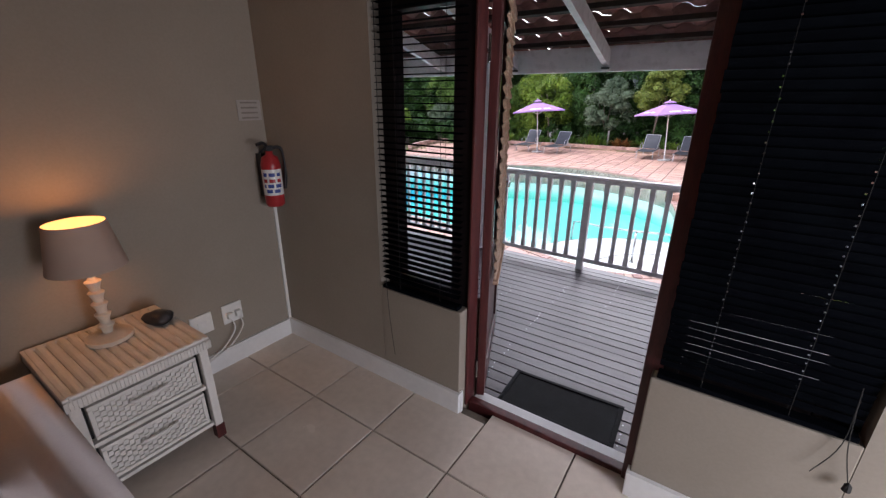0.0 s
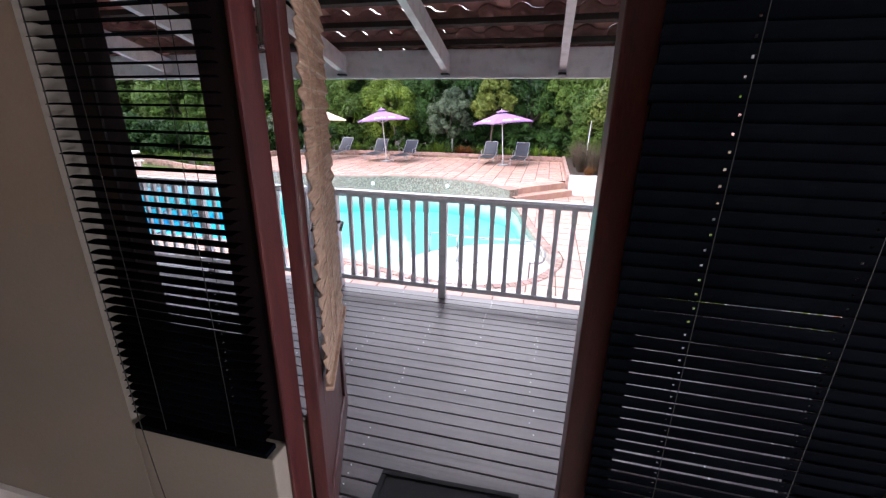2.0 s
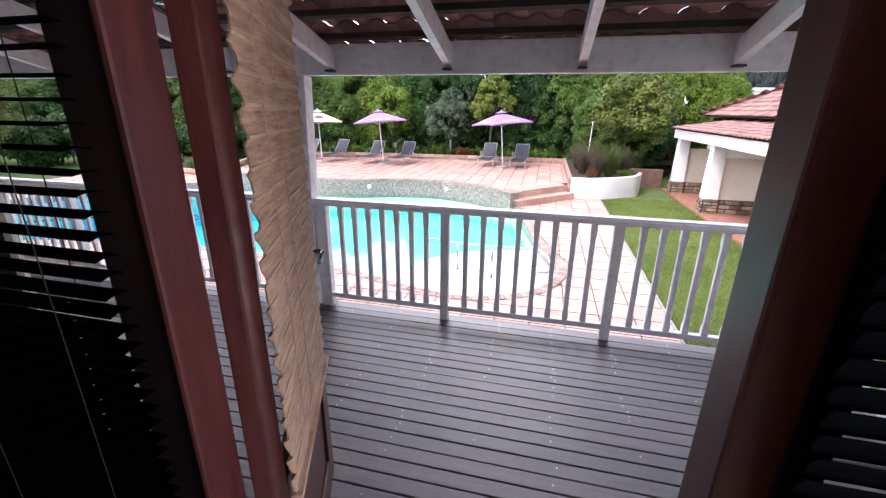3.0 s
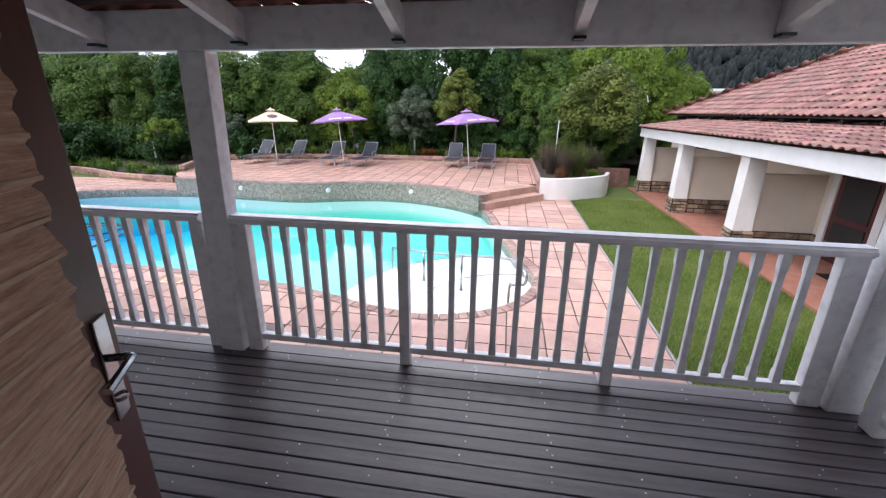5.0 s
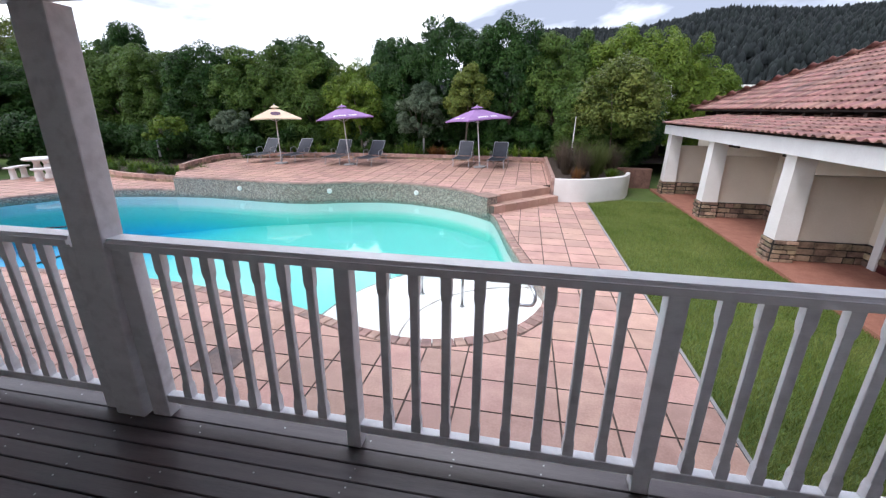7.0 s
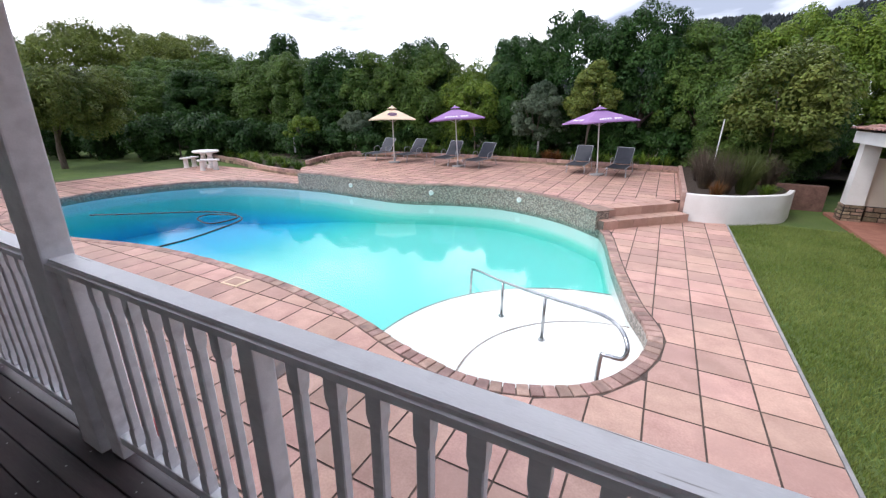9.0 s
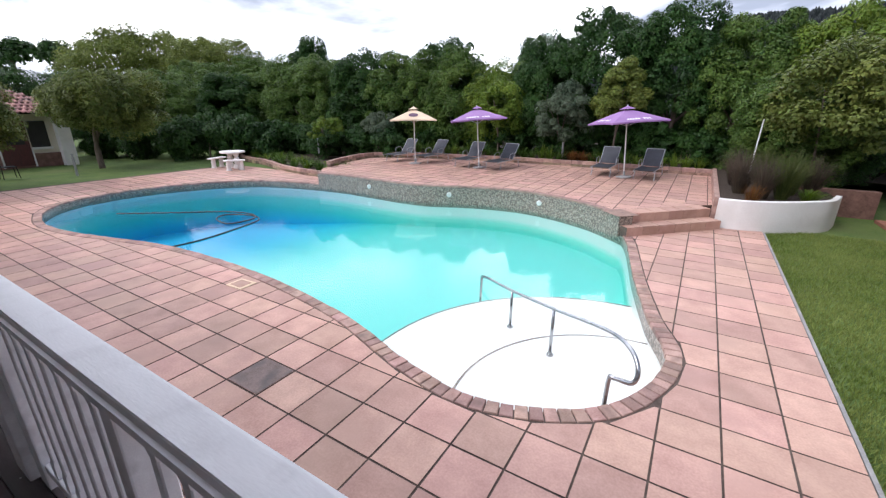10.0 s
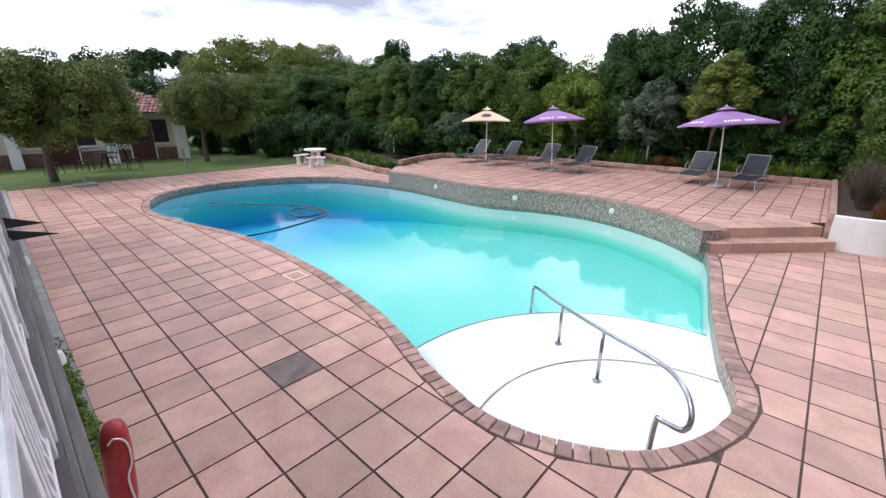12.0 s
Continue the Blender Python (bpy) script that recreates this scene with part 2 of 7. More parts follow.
M_PAVER = mat("pink_clay_paver", (0.43, 0.240, 0.186), (0.61, 0.375, 0.30), 3.5, 0.52, bump=0.3, fine=55, vary=0.16, stain=(0.47, 0.285, 0.225), stain_scale=1.4)
M_PAVER_J = mat("pink_clay_paving", (0.43, 0.240, 0.186), (0.61, 0.375, 0.30), 3.5, 0.52, bump=0.3, fine=55, island=0.16, stain=(0.47, 0.285, 0.225), stain_scale=1.4)
M_JOINT = mat("sandy_joint", (0.065, 0.045, 0.037), (0.15, 0.11, 0.09), 14, 0.95, bump=0.4)
M_COPING = mat("worn_coping_brick", (0.30, 0.17, 0.135), (0.50, 0.33, 0.275), 6, 0.65, bump=0.4, vary=0.25, stain=(0.22, 0.14, 0.12), stain_scale=5)
M_RISER = mat("clay_step_tile", (0.42, 0.245, 0.18), (0.54, 0.345, 0.27), 5, 0.6, bump=0.25, vary=0.12)
M_CONC = mat("grey_concrete", (0.24, 0.235, 0.23), (0.36, 0.35, 0.34), 6, 0.85, bump=0.4)
M_GRASS = mat("lawn_soil_and_turf", (0.055, 0.105, 0.016), (0.115, 0.175, 0.036), 1.6, 0.9, bump=0.6, fine=120, dist=0.02, stain=(0.11, 0.14, 0.04), stain_scale=0.6)
M_BLADE = leaf_mat("grass_blade", (0.135, 0.198, 0.038), (0.275, 0.32, 0.095), 0.6)
M_STUCCO = mat("white_stucco", (0.73, 0.705, 0.675), (0.82, 0.80, 0.775), 2.0, 0.85, bump=0.35, fine=45, stain=(0.62, 0.59, 0.55), stain_scale=0.9)
M_CREAM = mat("cream_stucco", (0.68, 0.61, 0.51), (0.75, 0.68, 0.58), 2.0, 0.85, bump=0.3, fine=45)
M_STONE = mat("rough_sandstone", (0.12, 0.085, 0.06), (0.38, 0.275, 0.19), 5, 0.85, bump=0.8, fine=24, vary=0.5, dist=0.02)
M_STONEJ = mat("stone_mortar", (0.025, 0.021, 0.018), (0.05, 0.042, 0.034), 12, 0.95, bump=0.4)
M_REDPATH = mat("red_brick_path", (0.30, 0.12, 0.08), (0.42, 0.19, 0.13), 5, 0.75, bump=0.3, fine=40)
M_COVER = mat("worn_cover_slab", (0.16, 0.115, 0.10), (0.30, 0.225, 0.20), 7, 0.8, bump=0.4, stain=(0.13, 0.11, 0.105), stain_scale=5)
M_PLINTH = mat("red_brown_brick_plinth", (0.12, 0.062, 0.048), (0.24, 0.13, 0.10), 5, 0.85, bump=0.5, fine=24)
M_STEEL = mat("stainless_steel", (0.36, 0.37, 0.38), (0.48, 0.49, 0.50), 10, 0.18, 1.0, bump=0)
M_PURPLE = mat("purple_canvas", (0.27, 0.14, 0.34), (0.36, 0.20, 0.43), 2, 0.75, bump=0.15, fine=150)
M_NOTICE = mat("greyed_notice_card", (0.33, 0.30, 0.27), (0.40, 0.36, 0.33), 5, 0.7, bump=0)
M_PRINT = mat("faded_print", (0.20, 0.17, 0.15), (0.25, 0.21, 0.19), 9, 0.8, bump=0)
M_CANVAS = mat("cream_canvas", (0.70, 0.53, 0.37), (0.78, 0.62, 0.45), 2, 0.8, bump=0.15, fine=150)
M_MARK = mat("white_print", (0.8, 0.78, 0.8), (0.85, 0.83, 0.85), 5, 0.7, bump=0)
M_MARKD = mat("maroon_print", (0.10, 0.05, 0.09), (0.14, 0.07, 0.12), 5, 0.7, bump=0)
M_POLE = mat("pale_metal_pole", (0.62, 0.61, 0.60), (0.72, 0.71, 0.70), 8, 0.4, 0.2, bump=0)
M_SLING = mat("grey_sling_mesh", (0.022, 0.025, 0.034), (0.045, 0.050, 0.064), 5, 0.6, bump=0.4, fine=260, vary=0.2)
M_ALU = mat("grey_aluminium", (0.30, 0.31, 0.33), (0.42, 0.43, 0.45), 10, 0.4, 0.6, bump=0)
M_SOIL = mat("dark_mulch", (0.030, 0.020, 0.014), (0.085, 0.06, 0.042), 9, 0.95, bump=1.0, fine=40, dist=0.03)
M_BARK = mat("grey_brown_bark", (0.07, 0.05, 0.038), (0.19, 0.15, 0.12), 6, 0.9, bump=0.7, fine=30, stretch=(4, 4, 0.8), dist=0.02)
# Near-black: the shade of unlit rooms, soffit and gaps is in this colour.
M_DARKIN = mat("shaded_interior_dark", (0.012, 0.011, 0.012), (0.03, 0.027, 0.026), 3, 0.7, bump=0)
M_WICKER = mat("white_wicker", (0.66, 0.63, 0.59), (0.76, 0.73, 0.69), 12, 0.55, bump=0.6, fine=160)
M_LAMPW = mat("painted_lamp_wood", (0.60, 0.53, 0.44), (0.68, 0.61, 0.52), 8, 0.5, bump=0.1)
M_BED = mat("pale_pink_bedcover", (0.66, 0.585, 0.58), (0.74, 0.665, 0.66), 3, 0.9, bump=0.25, fine=150)
M_RED = mat("red_enamel", (0.34, 0.018, 0.022), (0.44, 0.035, 0.038), 6, 0.35, bump=0.05, stain=(0.40, 0.07, 0.07))
M_PLAST = mat("white_plastic", (0.72, 0.71, 0.68), (0.78, 0.77, 0.74), 6, 0.35, bump=0)
M_IRON = mat("black_wrought_iron", (0.008, 0.008, 0.009), (0.016, 0.015, 0.015), 8, 0.6, bump=0.1, spec=0.2)
M_BLACKP = mat("black_plastic", (0.012, 0.012, 0.014), (0.03, 0.03, 0.034), 8, 0.4, bump=0.05)
M_BLUE = mat("blue_label", (0.03, 0.06, 0.25), (0.05, 0.08, 0.30), 8, 0.5, bump=0)
M_HILL = mat("far_wooded_slope", (0.0045, 0.0085, 0.010), (0.013, 0.020, 0.018), 0.06, 0.95, bump=0, fine=0.5, detail=8)


def mosaic_mat():
    m = bpy.data.materials.new("speckled_pool_mosaic")
    m.use_nodes = True
    n, l = m.node_tree.nodes, m.node_tree.links
    geo = n.new("ShaderNodeNewGeometry")
    v = n.new("ShaderNodeTexVoronoi")
    v.inputs["Scale"].default_value = 44
    l.new(geo.outputs["Position"], v.inputs["Vector"])
    sp = n.new("ShaderNodeSeparateColor")
    l.new(v.outputs["Color"], sp.inputs[0])
    r = n.new("ShaderNodeValToRGB")
    r.color_ramp.interpolation = "CONSTANT"
    for pos, c in ((0.0, (0.14, 0.115, 0.095)), (0.25, (0.31, 0.265, 0.22)), (0.55, (0.215, 0.155, 0.12)), (0.70, (0.45, 0.375, 0.315)), (0.90, (0.195, 0.165, 0.145))):
        e = r.color_ramp.elements.new(pos) if pos else r.color_ramp.elements[0]
        e.position, e.color = pos, (*c, 1)
    r.color_ramp.elements.remove(r.color_ramp.elements[-1])
    l.new(sp.outputs[0], r.inputs[0])
    p = n["Principled BSDF"]
    l.new(r.outputs[0], p.inputs["Base Color"])
    p.inputs["Roughness"].default_value = 0.3
    d = n.new("ShaderNodeTexVoronoi")
    d.feature = "DISTANCE_TO_EDGE"
    d.inputs["Scale"].default_value = 44
    l.new(geo.outputs["Position"], d.inputs["Vector"])
    b = n.new("ShaderNodeBump")
    b.inputs["Strength"].default_value, b.inputs["Distance"].default_value = 0.5, 0.004
    l.new(d.outputs["Distance"], b.inputs["Height"])
    l.new(b.outputs[0], p.inputs["Normal"])
    return m


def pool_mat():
    """Marbled pool finish with the depth tint of water painted in: white on the shallow steps, then aqua, bluer in the
    deep basin.
    """
    m = mat("water_tinted_pool_plaster", (0.5, 0.5, 0.5), (0.6, 0.6, 0.6), 3, 0.6, bump=0.1)
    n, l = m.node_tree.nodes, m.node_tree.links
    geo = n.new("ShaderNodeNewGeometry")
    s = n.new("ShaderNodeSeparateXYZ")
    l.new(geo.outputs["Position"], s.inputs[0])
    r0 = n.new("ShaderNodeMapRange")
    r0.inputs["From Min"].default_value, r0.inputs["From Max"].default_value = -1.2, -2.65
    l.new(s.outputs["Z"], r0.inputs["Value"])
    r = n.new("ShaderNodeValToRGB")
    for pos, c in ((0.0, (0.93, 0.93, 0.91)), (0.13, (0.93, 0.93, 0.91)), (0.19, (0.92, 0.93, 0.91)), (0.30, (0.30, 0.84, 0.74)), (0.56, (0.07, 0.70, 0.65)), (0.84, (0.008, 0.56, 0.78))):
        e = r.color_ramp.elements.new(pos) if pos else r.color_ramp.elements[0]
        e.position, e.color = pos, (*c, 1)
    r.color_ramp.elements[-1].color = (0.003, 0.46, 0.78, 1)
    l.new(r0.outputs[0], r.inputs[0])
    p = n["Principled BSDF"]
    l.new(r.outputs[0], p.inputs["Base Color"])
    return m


def water_mat():
    m = bpy.data.materials.new("clear_pool_water")
    m.use_nodes = True
    n, l = m.node_tree.nodes, m.node_tree.links
    n.remove(n["Principled BSDF"])
    tr = n.new("ShaderNodeBsdfTransparent")
    tr.inputs["Color"].default_value = (0.985, 0.997, 0.99, 1)
    gl = n.new("ShaderNodeBsdfGlossy")
    gl.inputs["Roughness"].default_value = 0.015
    fr = n.new("ShaderNodeFresnel")
    fr.inputs["IOR"].default_value = 1.33
    geo = n.new("ShaderNodeNewGeometry")
    nz = n.new("ShaderNodeTexNoise")
    nz.inputs["Scale"].default_value, nz.inputs["Detail"].default_value = 3.0, 2
    l.new(geo.outputs["Position"], nz.inputs["Vector"])
    b = n.new("ShaderNodeBump")
    b.inputs["Strength"].default_value, b.inputs["Distance"].default_value = 0.06, 0.02
    l.new(nz.outputs["Fac"], b.inputs["Height"])
    l.new(b.outputs[0], gl.inputs["Normal"])
    mx = n.new("ShaderNodeMixShader")
    l.new(fr.outputs[0], mx.inputs[0])
    l.new(tr.outputs[0], mx.inputs[1])
    l.new(gl.outputs[0], mx.inputs[2])
    l.new(mx.outputs[0], n["Material Output"].inputs["Surface"])
    return m


def glass_mat():
    m = bpy.data.materials.new("window_glass")
    m.use_nodes = True
    p = m.node_tree.nodes["Principled BSDF"]
    p.inputs["Transmission Weight"].default_value, p.inputs["Roughness"].default_value, p.inputs["IOR"].default_value = 1.0, 0.0, 1.01
    p.inputs["Base Color"].default_value = (0.95, 0.97, 0.97, 1)
    return m


def bulb_mat():
    m = bpy.data.materials.new("glowing_bulb")
    m.use_nodes = True
    p = m.node_tree.nodes["Principled BSDF"]
    p.inputs["Emission Color"].default_value, p.inputs["Emission Strength"].default_value = (1.0, 0.62, 0.28, 1), 9
    return m


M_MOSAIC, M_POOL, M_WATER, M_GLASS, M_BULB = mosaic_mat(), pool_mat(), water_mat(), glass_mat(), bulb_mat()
M_SHADE = leaf_mat("beige_lampshade_cloth", (0.50, 0.37, 0.31), (0.57, 0.43, 0.36), 0.85, 0.07)
L_DARK = leaf_mat("dark_green_leaf", (0.0134, 0.0454, 0.0104), (0.0480, 0.1091, 0.0216))
L_MID = leaf_mat("mid_green_leaf", (0.040, 0.088, 0.016), (0.122, 0.198, 0.038))
L_LIGHT = leaf_mat("bright_green_leaf", (0.068, 0.128, 0.014), (0.185, 0.262, 0.034))
L_YELL = leaf_mat("yellow_green_leaf", (0.09, 0.125, 0.022), (0.22, 0.265, 0.058))
L_OLIVE = leaf_mat("olive_green_leaf", (0.060, 0.092, 0.018), (0.185, 0.222, 0.050))
L_GREY = leaf_mat("grey_green_leaf", (0.050, 0.082, 0.046), (0.135, 0.172, 0.108))
L_PURP = leaf_mat("purplish_grass_blade", (0.055, 0.040, 0.035), (0.14, 0.11, 0.075), 0.6)
L_REED = leaf_mat("olive_reed", (0.055, 0.075, 0.018), (0.13, 0.15, 0.045), 0.6)
L_ORANGE = leaf_mat("rusty_leaf", (0.14, 0.055, 0.018), (0.24, 0.11, 0.035), 0.6)

# ---- room ----
WX, WY0, WY1 = -2.33, 3.23, 3.42          # left wall face, door wall inner and outer face
OX0, OX1, OZ = -1.46, 0.47, 2.16          # opening for door and side windows
DX0, DX1 = -0.95, -0.115                  # door between the low walls
SILL = 0.70
room_floor = structure("floor", boxed(-2.5, 3.0, -2.2, 3.28, F - 0.2, F - 0.012), M_GROUT, "beige ceramic floor tiles with dark grout lines")
structure("wall_west", boxed(WX - 0.2, WX, -2.2, WY1, F - 0.2, 2.75), M_WALL, "beige painted bedroom wall behind the nightstand")
bm = bmesh.new()
box(bm, WX - 0.2, 3.0, -2.4, -2.2, F - 0.2, 2.75)
structure("wall_south", bm, M_WALL, "beige painted bedroom wall")
EWY0, EWY1, EWZ0, EWZ1 = 1.15, 2.75, 0.55, 2.05
bm = bmesh.new()
box(bm, 2.6, 2.8, -2.2, EWY0, F - 0.2, 2.75)
box(bm, 2.6, 2.8, EWY1, WY0, F - 0.2, 2.75)
box(bm, 2.6, 2.8, EWY0, EWY1, F - 0.2, EWZ0)
box(bm, 2.6, 2.8, EWY0, EWY1, EWZ1, 2.75)
structure("wall_east", bm, M_WALL, "beige painted bedroom wall with a window")
w3 = thing("window_3", "plain bedroom window letting in daylight", "window", kind="structure")
bm = bmesh.new()
for q in ((EWY0, EWY0 + 0.05, EWZ0, EWZ1), (EWY1 - 0.05, EWY1, EWZ0, EWZ1), (EWY0 + 0.051, EWY1 - 0.051, EWZ0, EWZ0 + 0.05), (EWY0 + 0.051, EWY1 - 0.051, EWZ1 - 0.05, EWZ1)):
    box(bm, 2.68, 2.74, q[0] + 0.001, q[1] - 0.001, q[2] + 0.001, q[3] - 0.001)
part("window_frame", bm, M_MAHOG, w3)
wl3 = new("window_daylight", bpy.data.lights.new("window_daylight", "AREA"))
wl3.data.shape, wl3.data.size, wl3.data.size_y, wl3.data.energy, wl3.data.color = "RECTANGLE", 1.4, 1.3, 50.0, (0.93, 0.97, 1.0)
wl3.matrix_world = look((2.62, 2.05, 1.2), (2.32, 3.05, 0.6))
structure("ceiling", boxed(-2.53, 3.0, -2.4, WY1, 2.75, 2.85), M_CEIL, "plain white bedroom ceiling")
bm = bmesh.new()
box(bm, WX, OX0, WY0, WY1, F - 0.2, 2.75)
box(bm, OX1, 12.0, WY0, WY1, G - 0.1, 2.75)
box(bm, OX0, OX1, WY0, WY1, OZ, 2.75)
box(bm, OX0, DX0, WY0, WY1, F - 0.2, SILL, bevel=0.006)
box(bm, DX1, OX1, WY0, WY1, F - 0.2, SILL, bevel=0.006)
box(bm, -14, WX - 0.2, WY0, WY1, G - 0.1, 2.75)
wall_north = structure("wall_north", bm, M_WALL, "beige plastered wall with door and two side windows")
bm = bmesh.new()
for q in ((-14, OX0, G - 0.1, 2.75), (OX1, 3.8, G - 0.1, 2.75), (OX0, OX1, OZ, 2.75), (OX0, DX0, G, SILL), (DX1, OX1, G, SILL)):
    box(bm, q[0], q[1], WY1 + 0.0005, WY1 + 0.010, q[2], q[3])
part("outer_plaster", bm, M_STUCCO, wall_north, "white plaster on the veranda side")


def baseboard(x0, x1, y0, y1, cap):
    bm = bmesh.new()
    box(bm, x0, x1, y0, y1, F - 0.01, F + 0.105, bevel=0.004)
    box(bm, x0 + (0 if x1 - x0 > 0.1 else cap), x1 - (0 if x1 - x0 > 0.1 else cap), y0, y1, F + 0.105, F + 0.118)
    return structure("baseboard", bm, M_WHITE, "white painted wooden baseboard along the wall")


baseboard(WX + 0.001, WX + 0.02, -2.2, WY0 - 0.021, 0.002)
baseboard(WX + 0.001, DX0 + 0.012, WY0 - 0.02, WY0 - 0.001, 0.002)
baseboard(DX1 - 0.012, 2.6, WY0 - 0.02, WY0 - 0.001, 0.002)
baseboard(DX0 + 0.001, DX0 + 0.014, WY0, WY0 + 0.026, 0.002)
baseboard(DX1 - 0.014, DX1 - 0.001, WY0, WY0 + 0.026, 0.002)

# door frame with mullions and side windows
FY0, FY1 = 3.288, 3.372
frame_ob = thing("door_frame", "dark red mahogany frame round the open door and side windows", "door frame", kind="structure")
for nm, a in (("jamb", (DX0 + 0.001, DX0 + 0.014, FY0, FY1, F, OZ - 0.06)), ("jamb", (DX1 - 0.034, DX1 + 0.03, FY0, FY1, F, OZ - 0.06)),
              ("head", (OX0, OX1, FY0, FY1, OZ - 0.06, OZ - 0.001)), ("threshold", (DX0 + 0.016, DX1 - 0.026, FY0 + 0.02, FY0 + 0.07, F - 0.1, F + 0.02))):
    part(nm, boxed(*a, bevel=0.006), M_MAHOG, frame_ob)
part("sill_strip", boxed(DX0 + 0.016, DX1 - 0.027, FY0 + 0.071, 3.43, F - 0.11, F + 0.006, bevel=0.004), M_WHITE, frame_ob, "white painted sill strip")
for i, (x0, x1, sl, sr) in enumerate(((OX0, DX0 - 0.001, 0.09, 0.10), (DX1 + 0.032, OX1, 0.05, 0.12))):
    w = thing("window_%d" % (i + 1), "mahogany-framed side window behind a black blind", "window", kind="structure")
    wf = bmesh.new()
    for a in ((x0, x0 + sl, SILL, OZ - 0.061), (x1 - sr, x1, SILL, OZ - 0.061), (x0 + sl + 0.001, x1 - sr - 0.001, SILL, SILL + 0.07), (x0 + sl + 0.001, x1 - sr - 0.001, OZ - 0.132, OZ - 0.062)):
        box(wf, a[0] + 0.001, a[1] - 0.001, FY0 + 0.01, FY1 - 0.01, a[2] + 0.001, a[3], bevel=0.005)
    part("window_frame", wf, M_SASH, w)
    pane = part("pane", boxed(x0 + sl, x1 - sr, 3.335, 3.339, SILL + 0.07, OZ - 0.13), M_GLASS, w)
    pane.visible_shadow = False


def blind(x0, x1, top, tilts, label, ca=0.25, cb=0.78):
    b = thing("venetian_blind", label, "window blind", pose(0, 0, 0))
    part("headrail", boxed(x0, x1, 3.217, 3.266, top, top + 0.045, bevel=0.004), M_BLIND, b)
    bm = bmesh.new()
    n, wd = 6, x1 - x0
    cuts = [0, ca * wd - 0.0025, ca * wd + 0.0025, cb * wd - 0.0025, cb * wd + 0.0025, wd]
    rows = []
    for k in range(n + 1):
        u = -0.0175 + 0.035 * k / n
        rows.append([[bm.verts.new((x, u, 0.003 * (1 - (u / 0.0175) ** 2) + dz)) for dz in (0, 0.0015)] for x in cuts])
    for k in range(n):
        for s in range(5):
            if s in (1, 3) and k == 3:
                continue                      # slots for the cords
            p, q = rows[k], rows[k + 1]
            bm.faces.new((p[s][0], p[s + 1][0], q[s + 1][0], q[s][0]))
            bm.faces.new((p[s][1], q[s][1], q[s + 1][1], p[s + 1][1]))
    for s in range(5):
        for r in (rows[0], rows[-1]):
            bm.faces.new((r[s][0], r[s][1], r[s + 1][1], r[s + 1][0]))
    me = mesh_of("slat", bm, M_BLIND)
    z, k = top - 0.035, 0
    while z > SILL + 0.05:
        tl = tilts(z) + random.uniform(-0.8, 0.8)
        shared("slat", me, b, pose(x0 + random.uniform(-0.003, 0.003), 3.243, z, -tl, random.uniform(-0.25, 0.25), 0))
        z -= 0.0292
    part("bottom_rail", boxed(x0, x1, 3.219, 3.265, SILL + 0.012, SILL + 0.03, bevel=0.003), M_BLIND, b)
    for u in (ca, cb):
        bm = bmesh.new()
        for dy in (-0.0185, 0.0185):
            tube(bm, [(x0 + (x1 - x0) * u, 3.243 + dy, SILL + 0.02), (x0 + (x1 - x0) * u, 3.243 + dy, top)], 0.0009, 4)
        part("ladder_cord", bm, M_CORD, b)
    return b


b1 = blind(OX0 + 0.025, DX0 - 0.012, 2.09, lambda z: -2, "black venetian blind with open slats over the side window")
b2 = blind(DX1 + 0.02, OX1 - 0.02, 2.09, lambda z: 71, "black venetian blind with closed slats over the side window", 0.25, 0.69)
bm = bmesh.new()
tube(bm, smooth_path([(OX0 + 0.05, 3.214, 2.05), (OX0 + 0.05, 3.214, 1.2), (OX0 + 0.06, 3.215, 0.66), (OX0 + 0.11, 3.20, 0.33)], 6), 0.0016, 5)
part("pull_cord", bm, M_CORD, b1, "thin dark pull cord hanging over the sill")
bm = bmesh.new()
for dx in (0.0, 0.045):
    tube(bm, smooth_path([(OX1 - 0.06, 3.214, 0.9), (OX1 - 0.055 + dx * 0.3, 3.212, 0.70), (OX1 - 0.1 + dx * 2, 3.205, 0.57)], 5), 0.0016, 5)
lathe(bm, [(0.002, 0.03), (0.010, 0.02), (0.012, 0), (0.002, -0.004)], 8, (OX1 - 0.01, 3.203, 0.55))
part("pull_cord", bm, M_CORD, b2, "dark pull cords with a wooden knob")

# open door leaf, hinged on the frame, swung outwards past square
LEAF = pose(-0.928, 3.381, F + 0.012, 0, 0, 112.8)
door = thing("door_1", "dark red panelled glass door standing open onto the deck", "door", LEAF, kind="structure")
LW, LH, LT = 0.785, 1.96, 0.042
for nm, a in (("stile", (0, 0.10, 0, LH)), ("stile", (LW - 0.10, LW, 0, LH)), ("rail", (0.101, LW - 0.101, 0, 0.14)), ("rail", (0.101, LW - 0.101, 0.56, 0.68)), ("rail", (0.101, LW - 0.101, LH - 0.11, LH))):
    part(nm, boxed(a[0], a[1], -LT, 0, a[2], a[3], bevel=0.005), M_MAHOG, door)
part("panel", boxed(0.10, LW - 0.10, -LT + 0.012, -0.012, 0.14, 0.56, bevel=0.004), M_MAHOG, door)
dp = part("pane", boxed(0.10, LW - 0.10, -0.023, -0.019, 0.68, LH - 0.11), M_GLASS, door)
dp.visible_shadow = False
for z in (0.13, 1.68):
    bm = boxed(-0.018, 0.02, -0.004, 0.004, z, z + 0.10)
    tube(bm, [(0, 0.004, z - 0.004), (0, 0.004, z + 0.104)], 0.006, 8)
    part("hinge", bm, M_STEEL, door, "brushed steel butt hinge")
